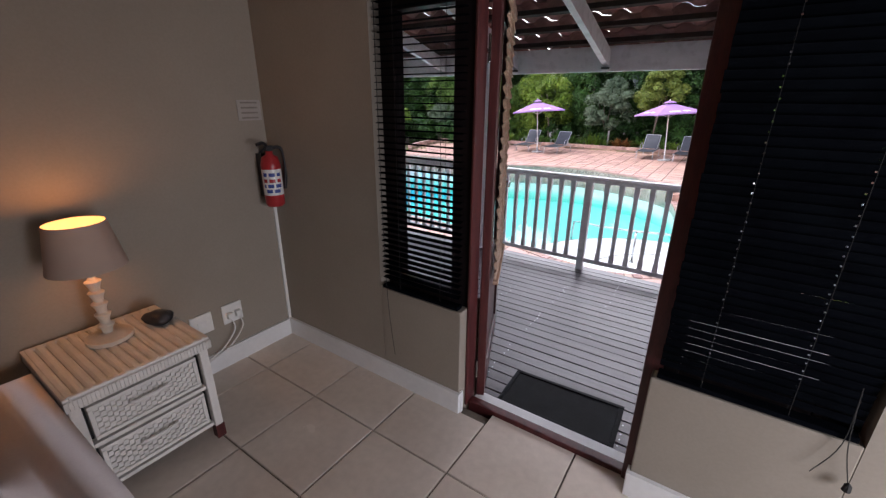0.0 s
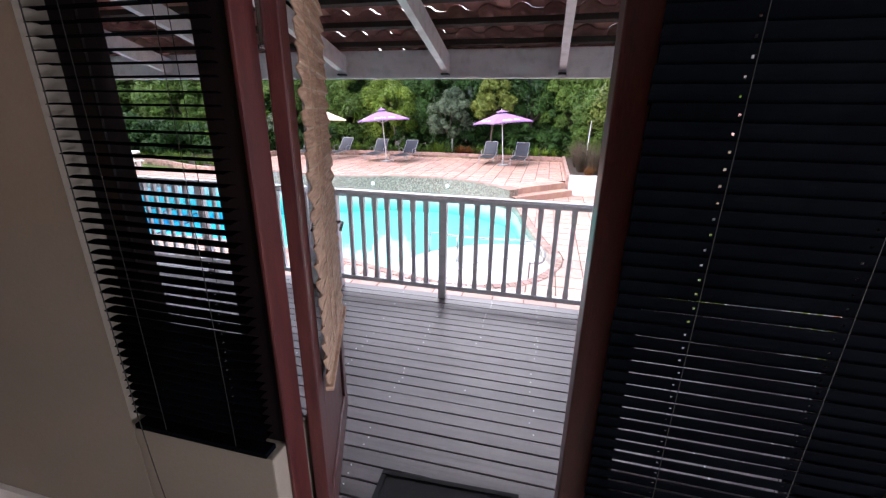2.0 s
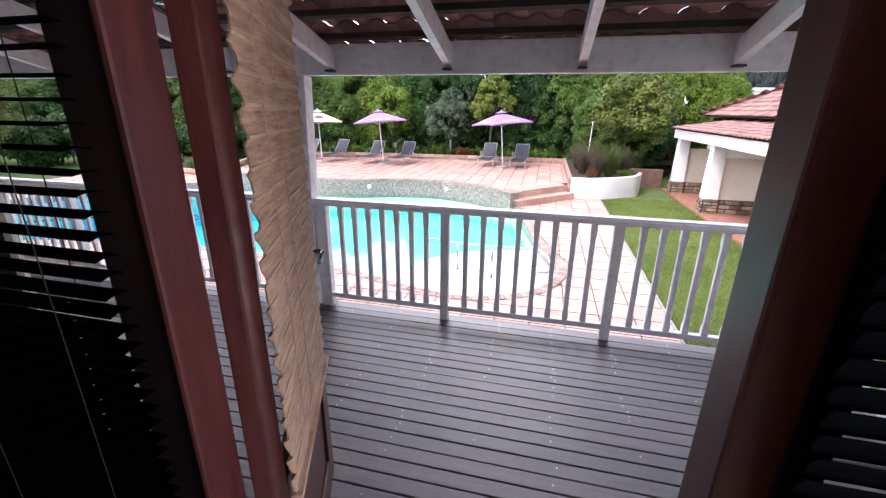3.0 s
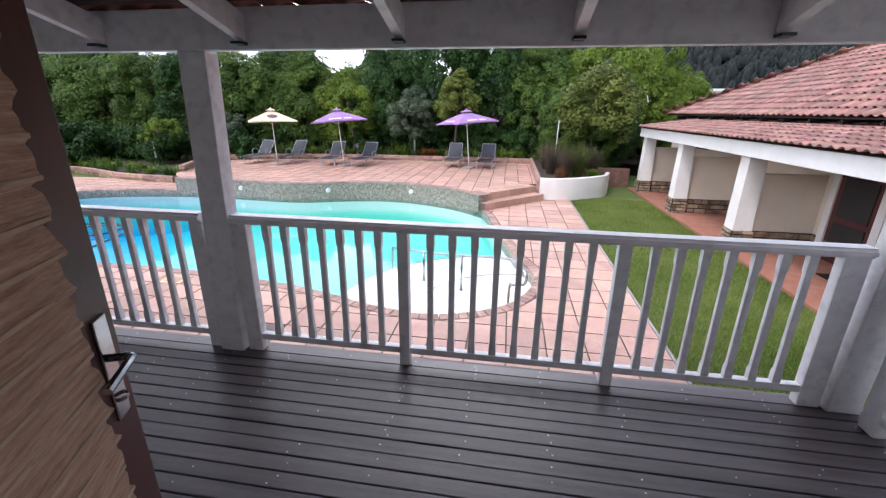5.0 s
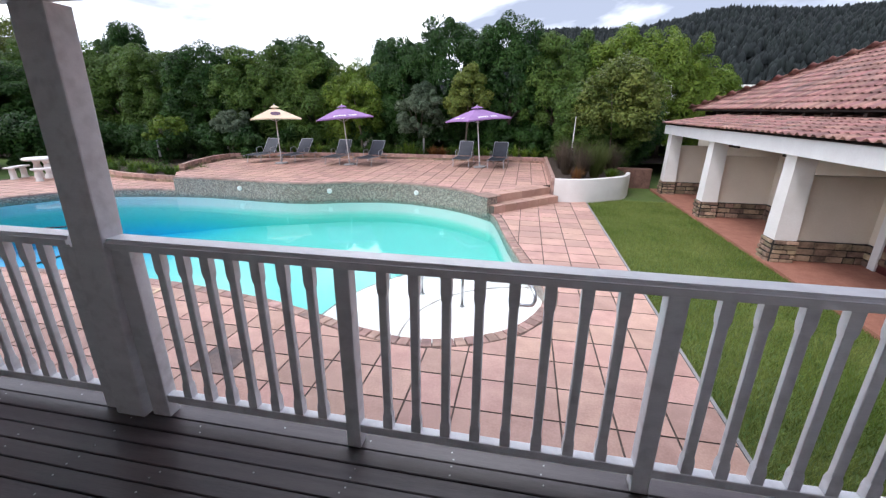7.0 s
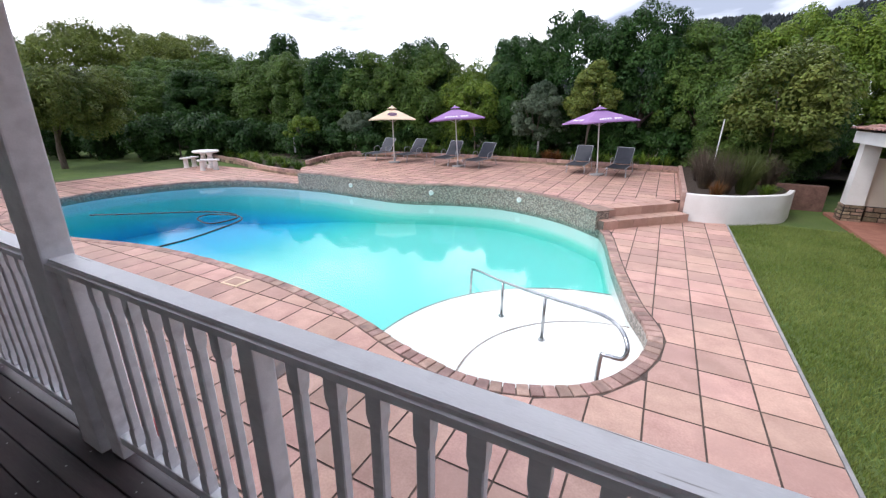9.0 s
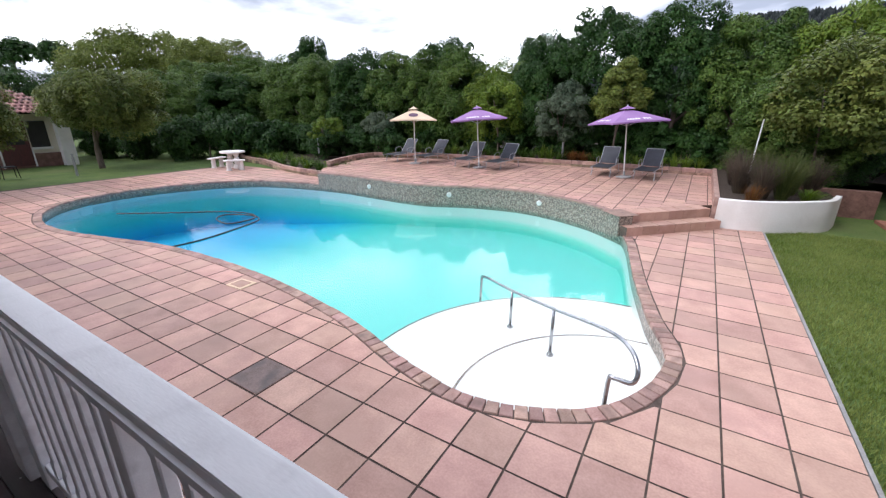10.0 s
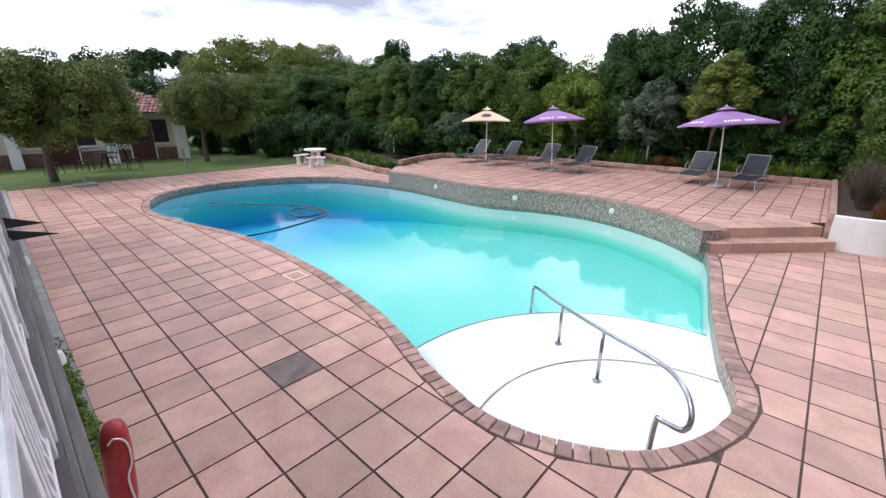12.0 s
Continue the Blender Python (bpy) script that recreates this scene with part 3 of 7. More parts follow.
for s in (-1, 1):
    y = -LT if s < 0 else 0.0
    bm = boxed(LW - 0.07, LW - 0.03, min(y, y + s * 0.006), max(y, y + s * 0.006), 0.93, 1.13, bevel=0.002)
    tube(bm, smooth_path([(LW - 0.05, y, 1.05), (LW - 0.05, y + s * 0.036, 1.05), (LW - 0.07, y + s * 0.042, 1.05), (LW - 0.14, y + s * 0.04, 1.04)], 4), 0.0075, 8)
    lathe(bm, [(0.014, -0.004), (0.014, 0.004)], 10, (LW - 0.05, y + s * 0.004, 0.97))
    part("door_handle", bm, M_STEEL, door, "worn steel lever handle on a long plate")
# bamboo shade hung on the inner face of the leaf
shade_b = thing("bamboo_shade", "frayed woven bamboo roll shade hanging on the open door", "window shade", LEAF)
bm = bmesh.new()
nx = 14
zs = np.linspace(0.66, LH - 0.03, 116)
x_edge0 = [0.07 + 0.012 * random.random() for _ in zs]
x_edge1 = [LW - 0.125 + 0.012 * random.random() for _ in zs]
for side in (0, 1):
    grid = []
    for j, z in enumerate(zs):
        off = -LT - 0.010 - 0.013 * (1 - (j % 5) / 5.0) - 0.003 * side
        grid.append([bm.verts.new((x_edge0[j] + (x_edge1[j] - x_edge0[j]) * i / nx, off + 0.003 * math.sin(i * 1.3 + j), z)) for i in range(nx + 1)])
    for a, c in zip(grid, grid[1:]):
        for i in range(nx):
            bm.faces.new((a[i], a[i + 1], c[i + 1], c[i]))
part("woven_cloth", bm, M_BAMBOO, shade_b)
# Pale strips added along the folds: light on their edges, put into colour.
M_FOLD_EDGE = mat("pale_lit_fold_edge", (0.42, 0.30, 0.20), (0.62, 0.47, 0.34), 8, 0.6, bump=0.3, fine=40, stretch=(1, 1, 8))
for j in range(0, 116, 5):
    z = zs[j]
    part("fold_edge", boxed(x_edge0[j] + 0.002, x_edge1[j] - 0.002, -LT - 0.0275, -LT - 0.0205, z - 0.004, z + 0.004, bevel=0.002), M_FOLD_EDGE, shade_b)
part("bottom_batten", boxed(0.065, LW - 0.12, -LT - 0.04, -LT - 0.012, 0.645, 0.662, bevel=0.003), M_BAMBOO, shade_b)
part("head_batten", boxed(0.065, LW - 0.12, -LT - 0.03, -LT - 0.001, LH - 0.03, LH + 0.01, bevel=0.003), M_BAMBOO, shade_b)
bm = bmesh.new()
for u in (0.2, 0.32):
    tube(bm, [(u, -LT - 0.034, 0.75), (u - 0.02, -LT - 0.03, LH - 0.02)], 0.0016, 4)
part("shade_cord", bm, M_BAMBOO, shade_b)

# ---- deck ----
DECKX0, DECKX1, DY0, DY1 = -13.0, 1.62, WY1 + 0.012, 5.905
deck = thing("deck", "grey-brown weathered timber deck with pale screw heads", "deck", kind="structure")
part("joist_frame", boxed(DECKX0, DECKX1, DY0, DY1 - 0.03, -0.20, -0.03), M_BATTEN, deck)
pitch = 0.0917
nb = int((DY1 - DY0) / pitch)
screws = bmesh.new()
for j in range(nb + 1):
    y1 = DY1 - j * pitch
    y0 = max(y1 - pitch + 0.0055 + random.uniform(-0.001, 0.0015), DY0)
    if y1 - y0 < 0.02:
        continue
    x = DECKX0
    cut = 0.5 * (j % 3) + 0.3 * random.random()
    while x < DECKX1 - 0.05:
        x2 = min(x + 4.3 + cut, DECKX1)
        if DECKX1 - x2 < 5.0:
            x2 = DECKX1
        cut = 0
        bm = boxed(x + 0.0015, x2 - 0.0015, y0, y1, -0.03, random.uniform(-0.0015, 0.0008))
        bmesh.ops.bevel(bm, geom=[e for e in bm.edges if abs(e.verts[0].co.x - e.verts[1].co.x) > 0.1 and e.verts[0].co.z > -0.01], offset=0.003, segments=2, affect="EDGES")
        part("deck_board", bm, M_DECK, deck)
        x = x2
    for k in range(-10, 4):
        sx = 0.42 * k + 0.21
        if random.random() < 0.55 and sx > -4:
            for yy in ((y0 + 0.022, y1 - 0.022) if random.random() < 0.4 else ((y0 + y1) / 2,)):
                lathe(screws, [(0.0001, 0.0022), (0.0042, 0.002), (0.0045, 0)], 6, (sx + random.uniform(-0.02, 0.02), yy + random.uniform(-0.008, 0.008), 0.0))
tagged(part("screw_heads", screws, M_SCREW, deck), kind="stuff")
part("fascia_board", boxed(DECKX0, DECKX1 + 0.03, DY1 + 0.002, DY1 + 0.03, -0.22, -0.006, bevel=0.004), M_FASCIA, deck, "weathered plank along the deck edge")
part("lower_fascia", boxed(DECKX0, DECKX1 + 0.03, DY1 + 0.031, DY1 + 0.088, -0.34, -0.10, bevel=0.004), M_FASCIA, deck, "weathered ledger plank under the deck edge")
structure("plinth_wall", boxed(DECKX0, DECKX1, 5.76, 5.86, G - 0.1, -0.21), M_STUCCO, "plastered plinth wall under the deck edge")
mat_ob = thing("doormat", "black rubber doormat lying on the deck boards", "doormat", pose(-0.558, 3.713, 0.002, 0, 0, 2.5))
part("mat_base", boxed(-0.325, 0.325, -0.172, 0.172, 0, 0.010, bevel=0.004), M_RUBBER, mat_ob)
bm = bmesh.new()
for a in ((-0.325, 0.325, -0.172, -0.147), (-0.325, 0.325, 0.147, 0.172), (-0.325, -0.30, -0.146, 0.146), (0.30, 0.325, -0.146, 0.146)):
    box(bm, *a, 0.010, 0.016, bevel=0.003)
part("rim", bm, M_RUBBER, mat_ob)

# ---- railing ----
RY = 5.848


def baluster_mesh():
    bm = bmesh.new()
    prof = [(0.0222, 0.13), (0.0222, 0.19), (0.0188, 0.215), (0.0188, 0.80), (0.0222, 0.83), (0.0222, 0.915)]
    rings = [[bm.verts.new((sx * h, sy * h * 0.85, z)) for sx, sy in ((-1, -1), (1, -1), (1, 1), (-1, 1))] for h, z in prof]
    for a, c in zip(rings, rings[1:]):
        for i in range(4):
            bm.faces.new((a[i], a[(i + 1) % 4], c[(i + 1) % 4], c[i]))
    bmesh.ops.bevel(bm, geom=[e for e in bm.edges if abs(e.verts[0].co.z - e.verts[1].co.z) > 0.3], offset=0.004, segments=1, affect="EDGES")
    return mesh_of("baluster", bm, M_RAIL)


BAL = baluster_mesh()


def hand_rail(length):
    bm = bmesh.new()
    box(bm, 0, length, -0.058, 0.052, 0.915, 0.970)
    bmesh.ops.bevel(bm, geom=[e for e in bm.edges if abs(e.verts[0].co.x - e.verts[1].co.x) > 0.1], offset=0.016, segments=3, affect="EDGES")
    return bm


def railing(m, length, posts, label):
    r = thing("railing", label, "railing", m, group="deck railings")
    part("handrail", hand_rail(length), M_HRAIL, r)
    part("bottom_rail", boxed(0, length, -0.024, 0.024, 0.085, 0.13, bevel=0.006), M_RAIL, r)
    for p0, p1 in posts:
        part("post", boxed(p0, p1, -0.032, 0.036, 0.0, 0.915, bevel=0.006), M_RAIL, r)
    edges = sorted([p for pp in posts for p in pp])
    spans = [(edges[i], edges[i + 1]) for i in range(1, len(edges) - 1, 2)]
    for a, c in spans:
        n = max(1, round((c - a) / 0.127) - 1)
        for k in range(n):
            shared("baluster", BAL, r, pose(a + (c - a) * (k + 1) / (n + 1), 0, 0))
    return r


railing(pose(-2.215, RY, 0), 3.57, [(0, 0.105), (1.086, 1.154), (2.353, 2.424), (3.45, 3.57)], "white painted timber railing with chamfered balusters")
railing(pose(-6.14, RY, 0), 3.725, [(0, 0.10), (1.18, 1.25), (2.45, 2.52), (3.63, 3.725)], "white painted timber railing with chamfered balusters")
railing(pose(-9.95, RY, 0), 3.70, [(0, 0.10), (1.18, 1.25), (2.41, 2.48), (3.60, 3.70)], "white painted timber railing with chamfered balusters")
railing(pose(1.50, 5.70, 0, 0, 0, -90), 2.2, [(0, 0.10), (1.05, 1.14), (2.10, 2.2)], "white painted timber railing along the deck's side")

# ---- veranda roof ----
SL = 0.27                       # rise per metre towards the house
BY = 5.805


def roof_z(y):
    return 2.06 + SL * (BY - y)


for x0 in (-10.12, -6.33, -2.41, 1.37):
    c = thing("veranda_column", "white painted square timber column holding the veranda roof", "column", group="veranda columns", kind="structure")
    bm = boxed(x0, x0 + 0.172, 5.785, 5.895, 0.0, 1.899, bevel=0.008)
    for v in bm.verts:
        v.co.x += 0.034 * v.co.z          # the timber stands a little out of plumb
    part("shaft", bm, M_RAIL, c)
structure("roof_beam", boxed(-12.5, 1.9, 5.775, 5.835, 1.90, 2.105, bevel=0.006), M_RAIL, "white painted veranda edge beam")
ang = math.degrees(math.atan(SL))
x = -1.93 - 0.862 * 9
while x < 1.9:
    bm = bmesh.new()
    vs = box(bm, x - 0.024, x + 0.024, WY1, BY - 0.031, 0, 0.13)
    for v in bm.verts:
        v.co.z += roof_z(v.co.y) - 0.13
    structure("rafter", bm, M_RAIL, "white painted sloping rafter under the tiles")
    part("hanger", boxed(x - 0.028, x + 0.028, BY - 0.10, BY - 0.032, roof_z(BY) - 0.140, roof_z(BY) - 0.126), M_BLACKP, bpy.data.objects["roof_beam"])
    x += 0.862
y = BY + 0.12
while y > WY1:
    bm = boxed(-12.4, 1.85, -0.02, 0.02, 0, 0.034)
    for v in bm.verts:
        v.co.z += roof_z(y + v.co.y) + 0.002
        v.co.y += y
    structure("batten", bm, M_BATTEN, "dark timber batten under the roof tiles")
    y -= 0.29


def tile_mesh(w, ln, material, seg=8):
    """One rolled clay tile: a flat pan and a round roll, with thickness."""
    prof = []
    for i in range(seg + 1):
        u = i / seg
        prof.append((u * w, 0.038 * max(0.0, math.sin(math.pi * min(1, max(0, (u - 0.35) / 0.65)))) ** 0.8))
    verts, faces = [], []
    for yy, lift_ in ((0.0, 0.024), (ln, 0.0)):
        for th in (0.0, 0.014):
            verts += [(px, yy, pz + lift_ + th) for px, pz in prof]
    k = seg + 1
    for i in range(seg):
        faces += [(i, i + 1, 2 * k + i + 1, 2 * k + i), (k + i, 3 * k + i, 3 * k + i + 1, k + i + 1), (i, k + i, k + i + 1, i + 1), (2 * k + i, 2 * k + i + 1, 3 * k + i + 1, 3 * k + i)]
    return verts, faces


tv, tf = tile_mesh(0.205, 0.33, M_TERRA)
TILE_ME = raw("roof_tile", tv, tf, M_TERRA)
veranda_roof = thing("veranda_roof", "terracotta roll-tile roof over the veranda seen from below", "roof", kind="structure")
rest_v, rest_f = [], []
row = 0
y = BY + 0.36
while y > WY1 - 0.1:
    for i in range(0, 71):
        x = 1.65 - 0.20 * i
        m = Matrix.Translation((x, y, roof_z(y) + 0.036)) @ Matrix.Rotation(-math.atan(SL), 4, "X") @ Matrix.Rotation(math.pi, 4, "Z") @ Matrix.Translation((0, random.uniform(-0.006, 0.006), random.uniform(0, 0.004)))
        if i < 33 and row < 9:
            shared("roof_tile", TILE_ME, veranda_roof, m)
        else:
            o = len(rest_v)
            rest_v += [tuple(m @ Vector(v)) for v in tv]
            rest_f += [tuple(o + q for q in f) for f in tf]
    y -= 0.29
    row += 1
ob = new("far_roof_tiles", raw("far_roof_tiles", rest_v, rest_f, M_TERRA_J))
ob.parent = veranda_roof
tagged(ob, kind="stuff")

# ---- pool ----
NEAR = [(-14.0, 8.85), (-12.6, 8.52), (-11.1, 8.62), (-8.5, 9.2), (-6.0, 9.26), (-3.75, 8.98), (-2.24, 8.52), (-1.30, 8.42), (-0.35, 8.93), (0.045, 10.0), (-0.26, 11.05), (-0.60, 12.4), (-0.95, 14.1), (-1.16, 14.8)]
RAISED = [(-1.16, 14.8), (-2.25, 15.72), (-3.85, 16.34), (-5.4, 16.22), (-7.0, 15.66), (-8.8, 15.70), (-10.2, 15.80), (-11.5, 15.72)]
FAR = [(-11.5, 15.72), (-12.9, 15.42), (-14.1, 14.85), (-15.1, 13.6), (-15.65, 11.9), (-15.5, 10.4), (-14.9, 9.45), (-14.0, 8.85)]
near_c, raised_c, far_c = smooth_path(NEAR, 10), smooth_path(RAISED, 10), smooth_path(FAR, 10)
POOL = near_c[:-1] + raised_c[:-1] + far_c[:-1]
PN = np.array(POOL)
area = 0.5 * np.sum(PN[:, 0] * np.roll(PN[:, 1], -1) - np.roll(PN[:, 0], -1) * PN[:, 1])
SGN = 1 if area > 0 else -1
TAN = np.roll(PN, -1, 0) - np.roll(PN, 1, 0)
TAN /= np.linalg.norm(TAN, axis=1)[:, None]
NRM = np.stack([TAN[:, 1], -TAN[:, 0]], 1) * SGN   # outward


def ring(off):
    return PN + NRM * off


def loop_wall(loop_a, za, loop_b, zb, idx=None):
    bm = bmesh.new()
    n = len(loop_a)
    a = [bm.verts.new((*p, za)) for p in loop_a]
    c = [bm.verts.new((*p, zb)) for p in loop_b]
    for i in (range(n) if idx is None else idx):
        bm.faces.new((a[i], a[(i + 1) % n], c[(i + 1) % n], c[i]))
    bmesh.ops.delete(bm, geom=[v for v in bm.verts if not v.link_faces], context="VERTS")
    return bm


NN, NR = len(near_c) - 1, len(raised_c) - 1
pool = thing("pool", "kidney-shaped swimming pool with aqua water and brick coping", "swimming pool", kind="structure")
part("mosaic_band", loop_wall(ring(0), G - 0.045, ring(0), W - 0.10), M_MOSAIC, pool, "grey speckled mosaic waterline band")
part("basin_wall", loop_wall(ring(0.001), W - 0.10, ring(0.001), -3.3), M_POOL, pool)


def floor_z(x, y):
    d = np.clip((-6.0 - x) / 8.0, 0, 1)
    return -1.80 - 0.06 * np.clip(-x / 5, 0, 1) - 0.80 * d * d * (3 - 2 * d)


gx, gy = np.linspace(-16.2, 0.6, 70), np.linspace(8.0, 17.0, 40)
vv = np.array([(x, y, floor_z(x, y)) for x in gx for y in gy])
ff = [(i * 40 + j, (i + 1) * 40 + j, (i + 1) * 40 + j + 1, i * 40 + j + 1) for i in range(69) for j in range(39)]
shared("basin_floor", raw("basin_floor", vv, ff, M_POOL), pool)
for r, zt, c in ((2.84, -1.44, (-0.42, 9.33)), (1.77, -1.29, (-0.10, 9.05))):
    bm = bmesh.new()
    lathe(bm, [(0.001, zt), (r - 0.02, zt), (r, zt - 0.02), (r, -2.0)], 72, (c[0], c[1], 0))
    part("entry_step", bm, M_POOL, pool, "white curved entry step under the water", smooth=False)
    bm = bmesh.new()
    lathe(bm, [(r - 0.012, zt + 0.001), (r - 0.012, zt + 0.006), (r + 0.006, zt + 0.004), (r + 0.006, zt - 0.02)], 72, (c[0], c[1], 0))
    part("step_edge_tile", bm, M_MOSAIC, pool)
bm = bmesh.new()
bm.faces.new([bm.verts.new((*p, W)) for p in (PN if SGN > 0 else PN[::-1])])
bmesh.ops.triangulate(bm, faces=bm.faces[:])
me = bpy.data.meshes.new("water")
bm.to_mesh(me)
bm.free()
me.materials.append(M_WATER)
tagged(new("water", me), "still clear pool water mirroring the clouds", "water", kind="structure")

# raised terrace wall and its edge
part("raised_wall", loop_wall(ring(0.0), G - 0.05, ring(0.0), T - 0.045, range(NN, NN + NR)), M_MOSAIC, pool, "curved speckled mosaic wall of the raised terrace")
part("raised_wall_edge", loop_wall(ring(-0.02), T - 0.045, ring(-0.02), T + 0.004, range(NN, NN + NR)), M_COPING, pool)
part("raised_wall_edge", loop_wall(ring(-0.02), T + 0.004, ring(0.14), T + 0.004, range(NN, NN + NR)), M_COPING, pool)
part("raised_wall_soffit", loop_wall(ring(-0.02), T - 0.045, ring(0.02), T - 0.045, range(NN, NN + NR)), M_COPING, pool)

# coping bricks round the low side
CW = 0.155
acc = 0.0
idx = list(range(NN + NR, len(PN))) + list(range(0, NN + 1))
coping_pts = [PN[i] for i in idx]
coping_nrm = [NRM[i] for i in idx]
seg_l = [float(np.linalg.norm(coping_pts[i + 1] - coping_pts[i])) for i in range(len(idx) - 1)]
cum = np.concatenate([[0], np.cumsum(seg_l)])


def along(s):
    i = min(int(np.searchsorted(cum, s, side="right")) - 1, len(seg_l) - 1)
    u = (s - cum[i]) / max(seg_l[i], 1e-6)
    p = coping_pts[i] * (1 - u) + coping_pts[i + 1] * u
    q = coping_nrm[i] * (1 - u) + coping_nrm[i + 1] * u
    return p, q / np.linalg.norm(q)


s = 0.0
coping = thing("coping", "ring of worn clay bricks round the pool edge", "pool coping", kind="structure")
part("mortar_bed", loop_wall(ring(0.0), G - 0.048, ring(CW + 0.012), G - 0.0135), M_JOINT, coping)
while s < cum[-1] - 0.05:
    bl = 0.125 if along(s)[0][0] > -3.0 else 0.21
    (p0, n0), (p1, n1) = along(s + 0.006), along(min(s + bl - 0.006, cum[-1]))
    zt = G + 0.004 + random.uniform(-0.003, 0.003)
    bm = bmesh.new()
    o = random.uniform(-0.006, 0.004)
    corners = [p0 - n0 * (0.014 + o), p1 - n1 * (0.014 + o), p1 + n1 * (CW + o), p0 + n0 * (CW + o)]
    top = [bm.verts.new((*c, zt)) for c in corners]
    bot = [bm.verts.new((*c, zt - 0.055)) for c in corners]
    tfc = bm.faces.new(top)
    for i in range(4):
        bm.faces.new((top[i], bot[i], bot[(i + 1) % 4], top[(i + 1) % 4]))
    bmesh.ops.bevel(bm, geom=list(tfc.edges), offset=0.007, segments=1, affect="EDGES")
    part("brick", bm, M_COPING, coping)
    s += bl

# ---- ground: one sheet to the horizon, open where the pool is dug ----
bm = bmesh.new()
outer = [bm.verts.new((x, y, G - 0.05)) for x, y in ((-900, -600), (900, -600), (900, 1200), (-900, 1200))]
inner = [bm.verts.new((*p, G - 0.05)) for p in ring(0.05)]
es = [bm.edges.new((outer[i], outer[(i + 1) % 4])) for i in range(4)] + [bm.edges.new((inner[i], inner[(i + 1) % len(inner)])) for i in range(len(inner))]
bmesh.ops.triangle_fill(bm, edges=es, use_beauty=True)
ground = structure("ground", bm, M_GRASS, "green turf ground round the pool and buildings")

# paved sheet under the pavers
PX0, PX1, PY0, PY1, PP = -23.0, 1.43, 6.09, 16.6, 0.4585
LAWN_X = 1.43


def paved_bed(name, x0, x1, y0, y1, z):
    bm = bmesh.new()
    o = [bm.verts.new((x, y, z)) for x, y in ((x0, y0), (x1, y0), (x1, y1), (x0, y1))]
    inn = [bm.verts.new((*p, z)) for p in ring(0.06)]
    e2 = [bm.edges.new((o[i], o[(i + 1) % 4])) for i in range(4)] + [bm.edges.new((inn[i], inn[(i + 1) % len(inn)])) for i in range(len(inn))]
    bmesh.ops.triangle_fill(bm, edges=e2, use_beauty=True)
    return structure(name, bm, M_JOINT, "pink clay paving with dark sandy joints round the pool")


pavement = paved_bed("pavement", -19.0, PX1, PY0 - 0.02, 16.9, G - 0.009)
structure("kerb", boxed(-19.0, PX1 + 0.02, 5.995, 6.085, G - 0.1, G + 0.015, bevel=0.008), M_CONC, "grey concrete edging along the paving")
structure("lawn_edge", boxed(PX1 + 0.002, PX1 + 0.035, PY0, 16.5, G - 0.1, G + 0.005), M_CONC, "thin concrete edge between paving and lawn")
OUT = ring(CW + 0.016)


def clip(poly, p, nrm):
    """The part of a polygon on the outer side of a line."""
    out = []
    for i in range(len(poly)):
        a, c = poly[i], poly[(i + 1) % len(poly)]
        da, dc = (a[0] - p[0]) * nrm[0] + (a[1] - p[1]) * nrm[1], (c[0] - p[0]) * nrm[0] + (c[1] - p[1]) * nrm[1]
        if da >= 0:
            out.append(a)
        if da * dc < 0:
            u = da / (da - dc)
            out.append((a[0] + (c[0] - a[0]) * u, a[1] + (c[1] - a[1]) * u))
    return out


def inside_pool(x, y, loop):
    px, py = loop[:, 0], loop[:, 1]
    qx, qy = np.roll(px, -1), np.roll(py, -1)
    cr = ((py > y) != (qy > y)) & (x < (qx - px) * (y - py) / (qy - py + 1e-12) + px)
    return bool(np.sum(cr) % 2)


def slab(poly, z, h=0.03, bev=0.005, side=0):
    bm = bmesh.new()
    top = [bm.verts.new((*p, z)) for p in poly]
    bot = [bm.verts.new((*p, z - h)) for p in poly]
    f = bm.faces.new(top)
    for i in range(len(poly)):
        bm.faces.new((top[i], bot[i], bot[(i + 1) % len(poly)], top[(i + 1) % len(poly)])).material_index = side
    if bev:
        bmesh.ops.bevel(bm, geom=list(f.edges), offset=bev, segments=1, affect="EDGES", material=0)
    return bm


def poly_area(p):
    return abs(sum(p[i][0] * p[(i + 1) % len(p)][1] - p[(i + 1) % len(p)][0] * p[i][1] for i in range(len(p)))) / 2


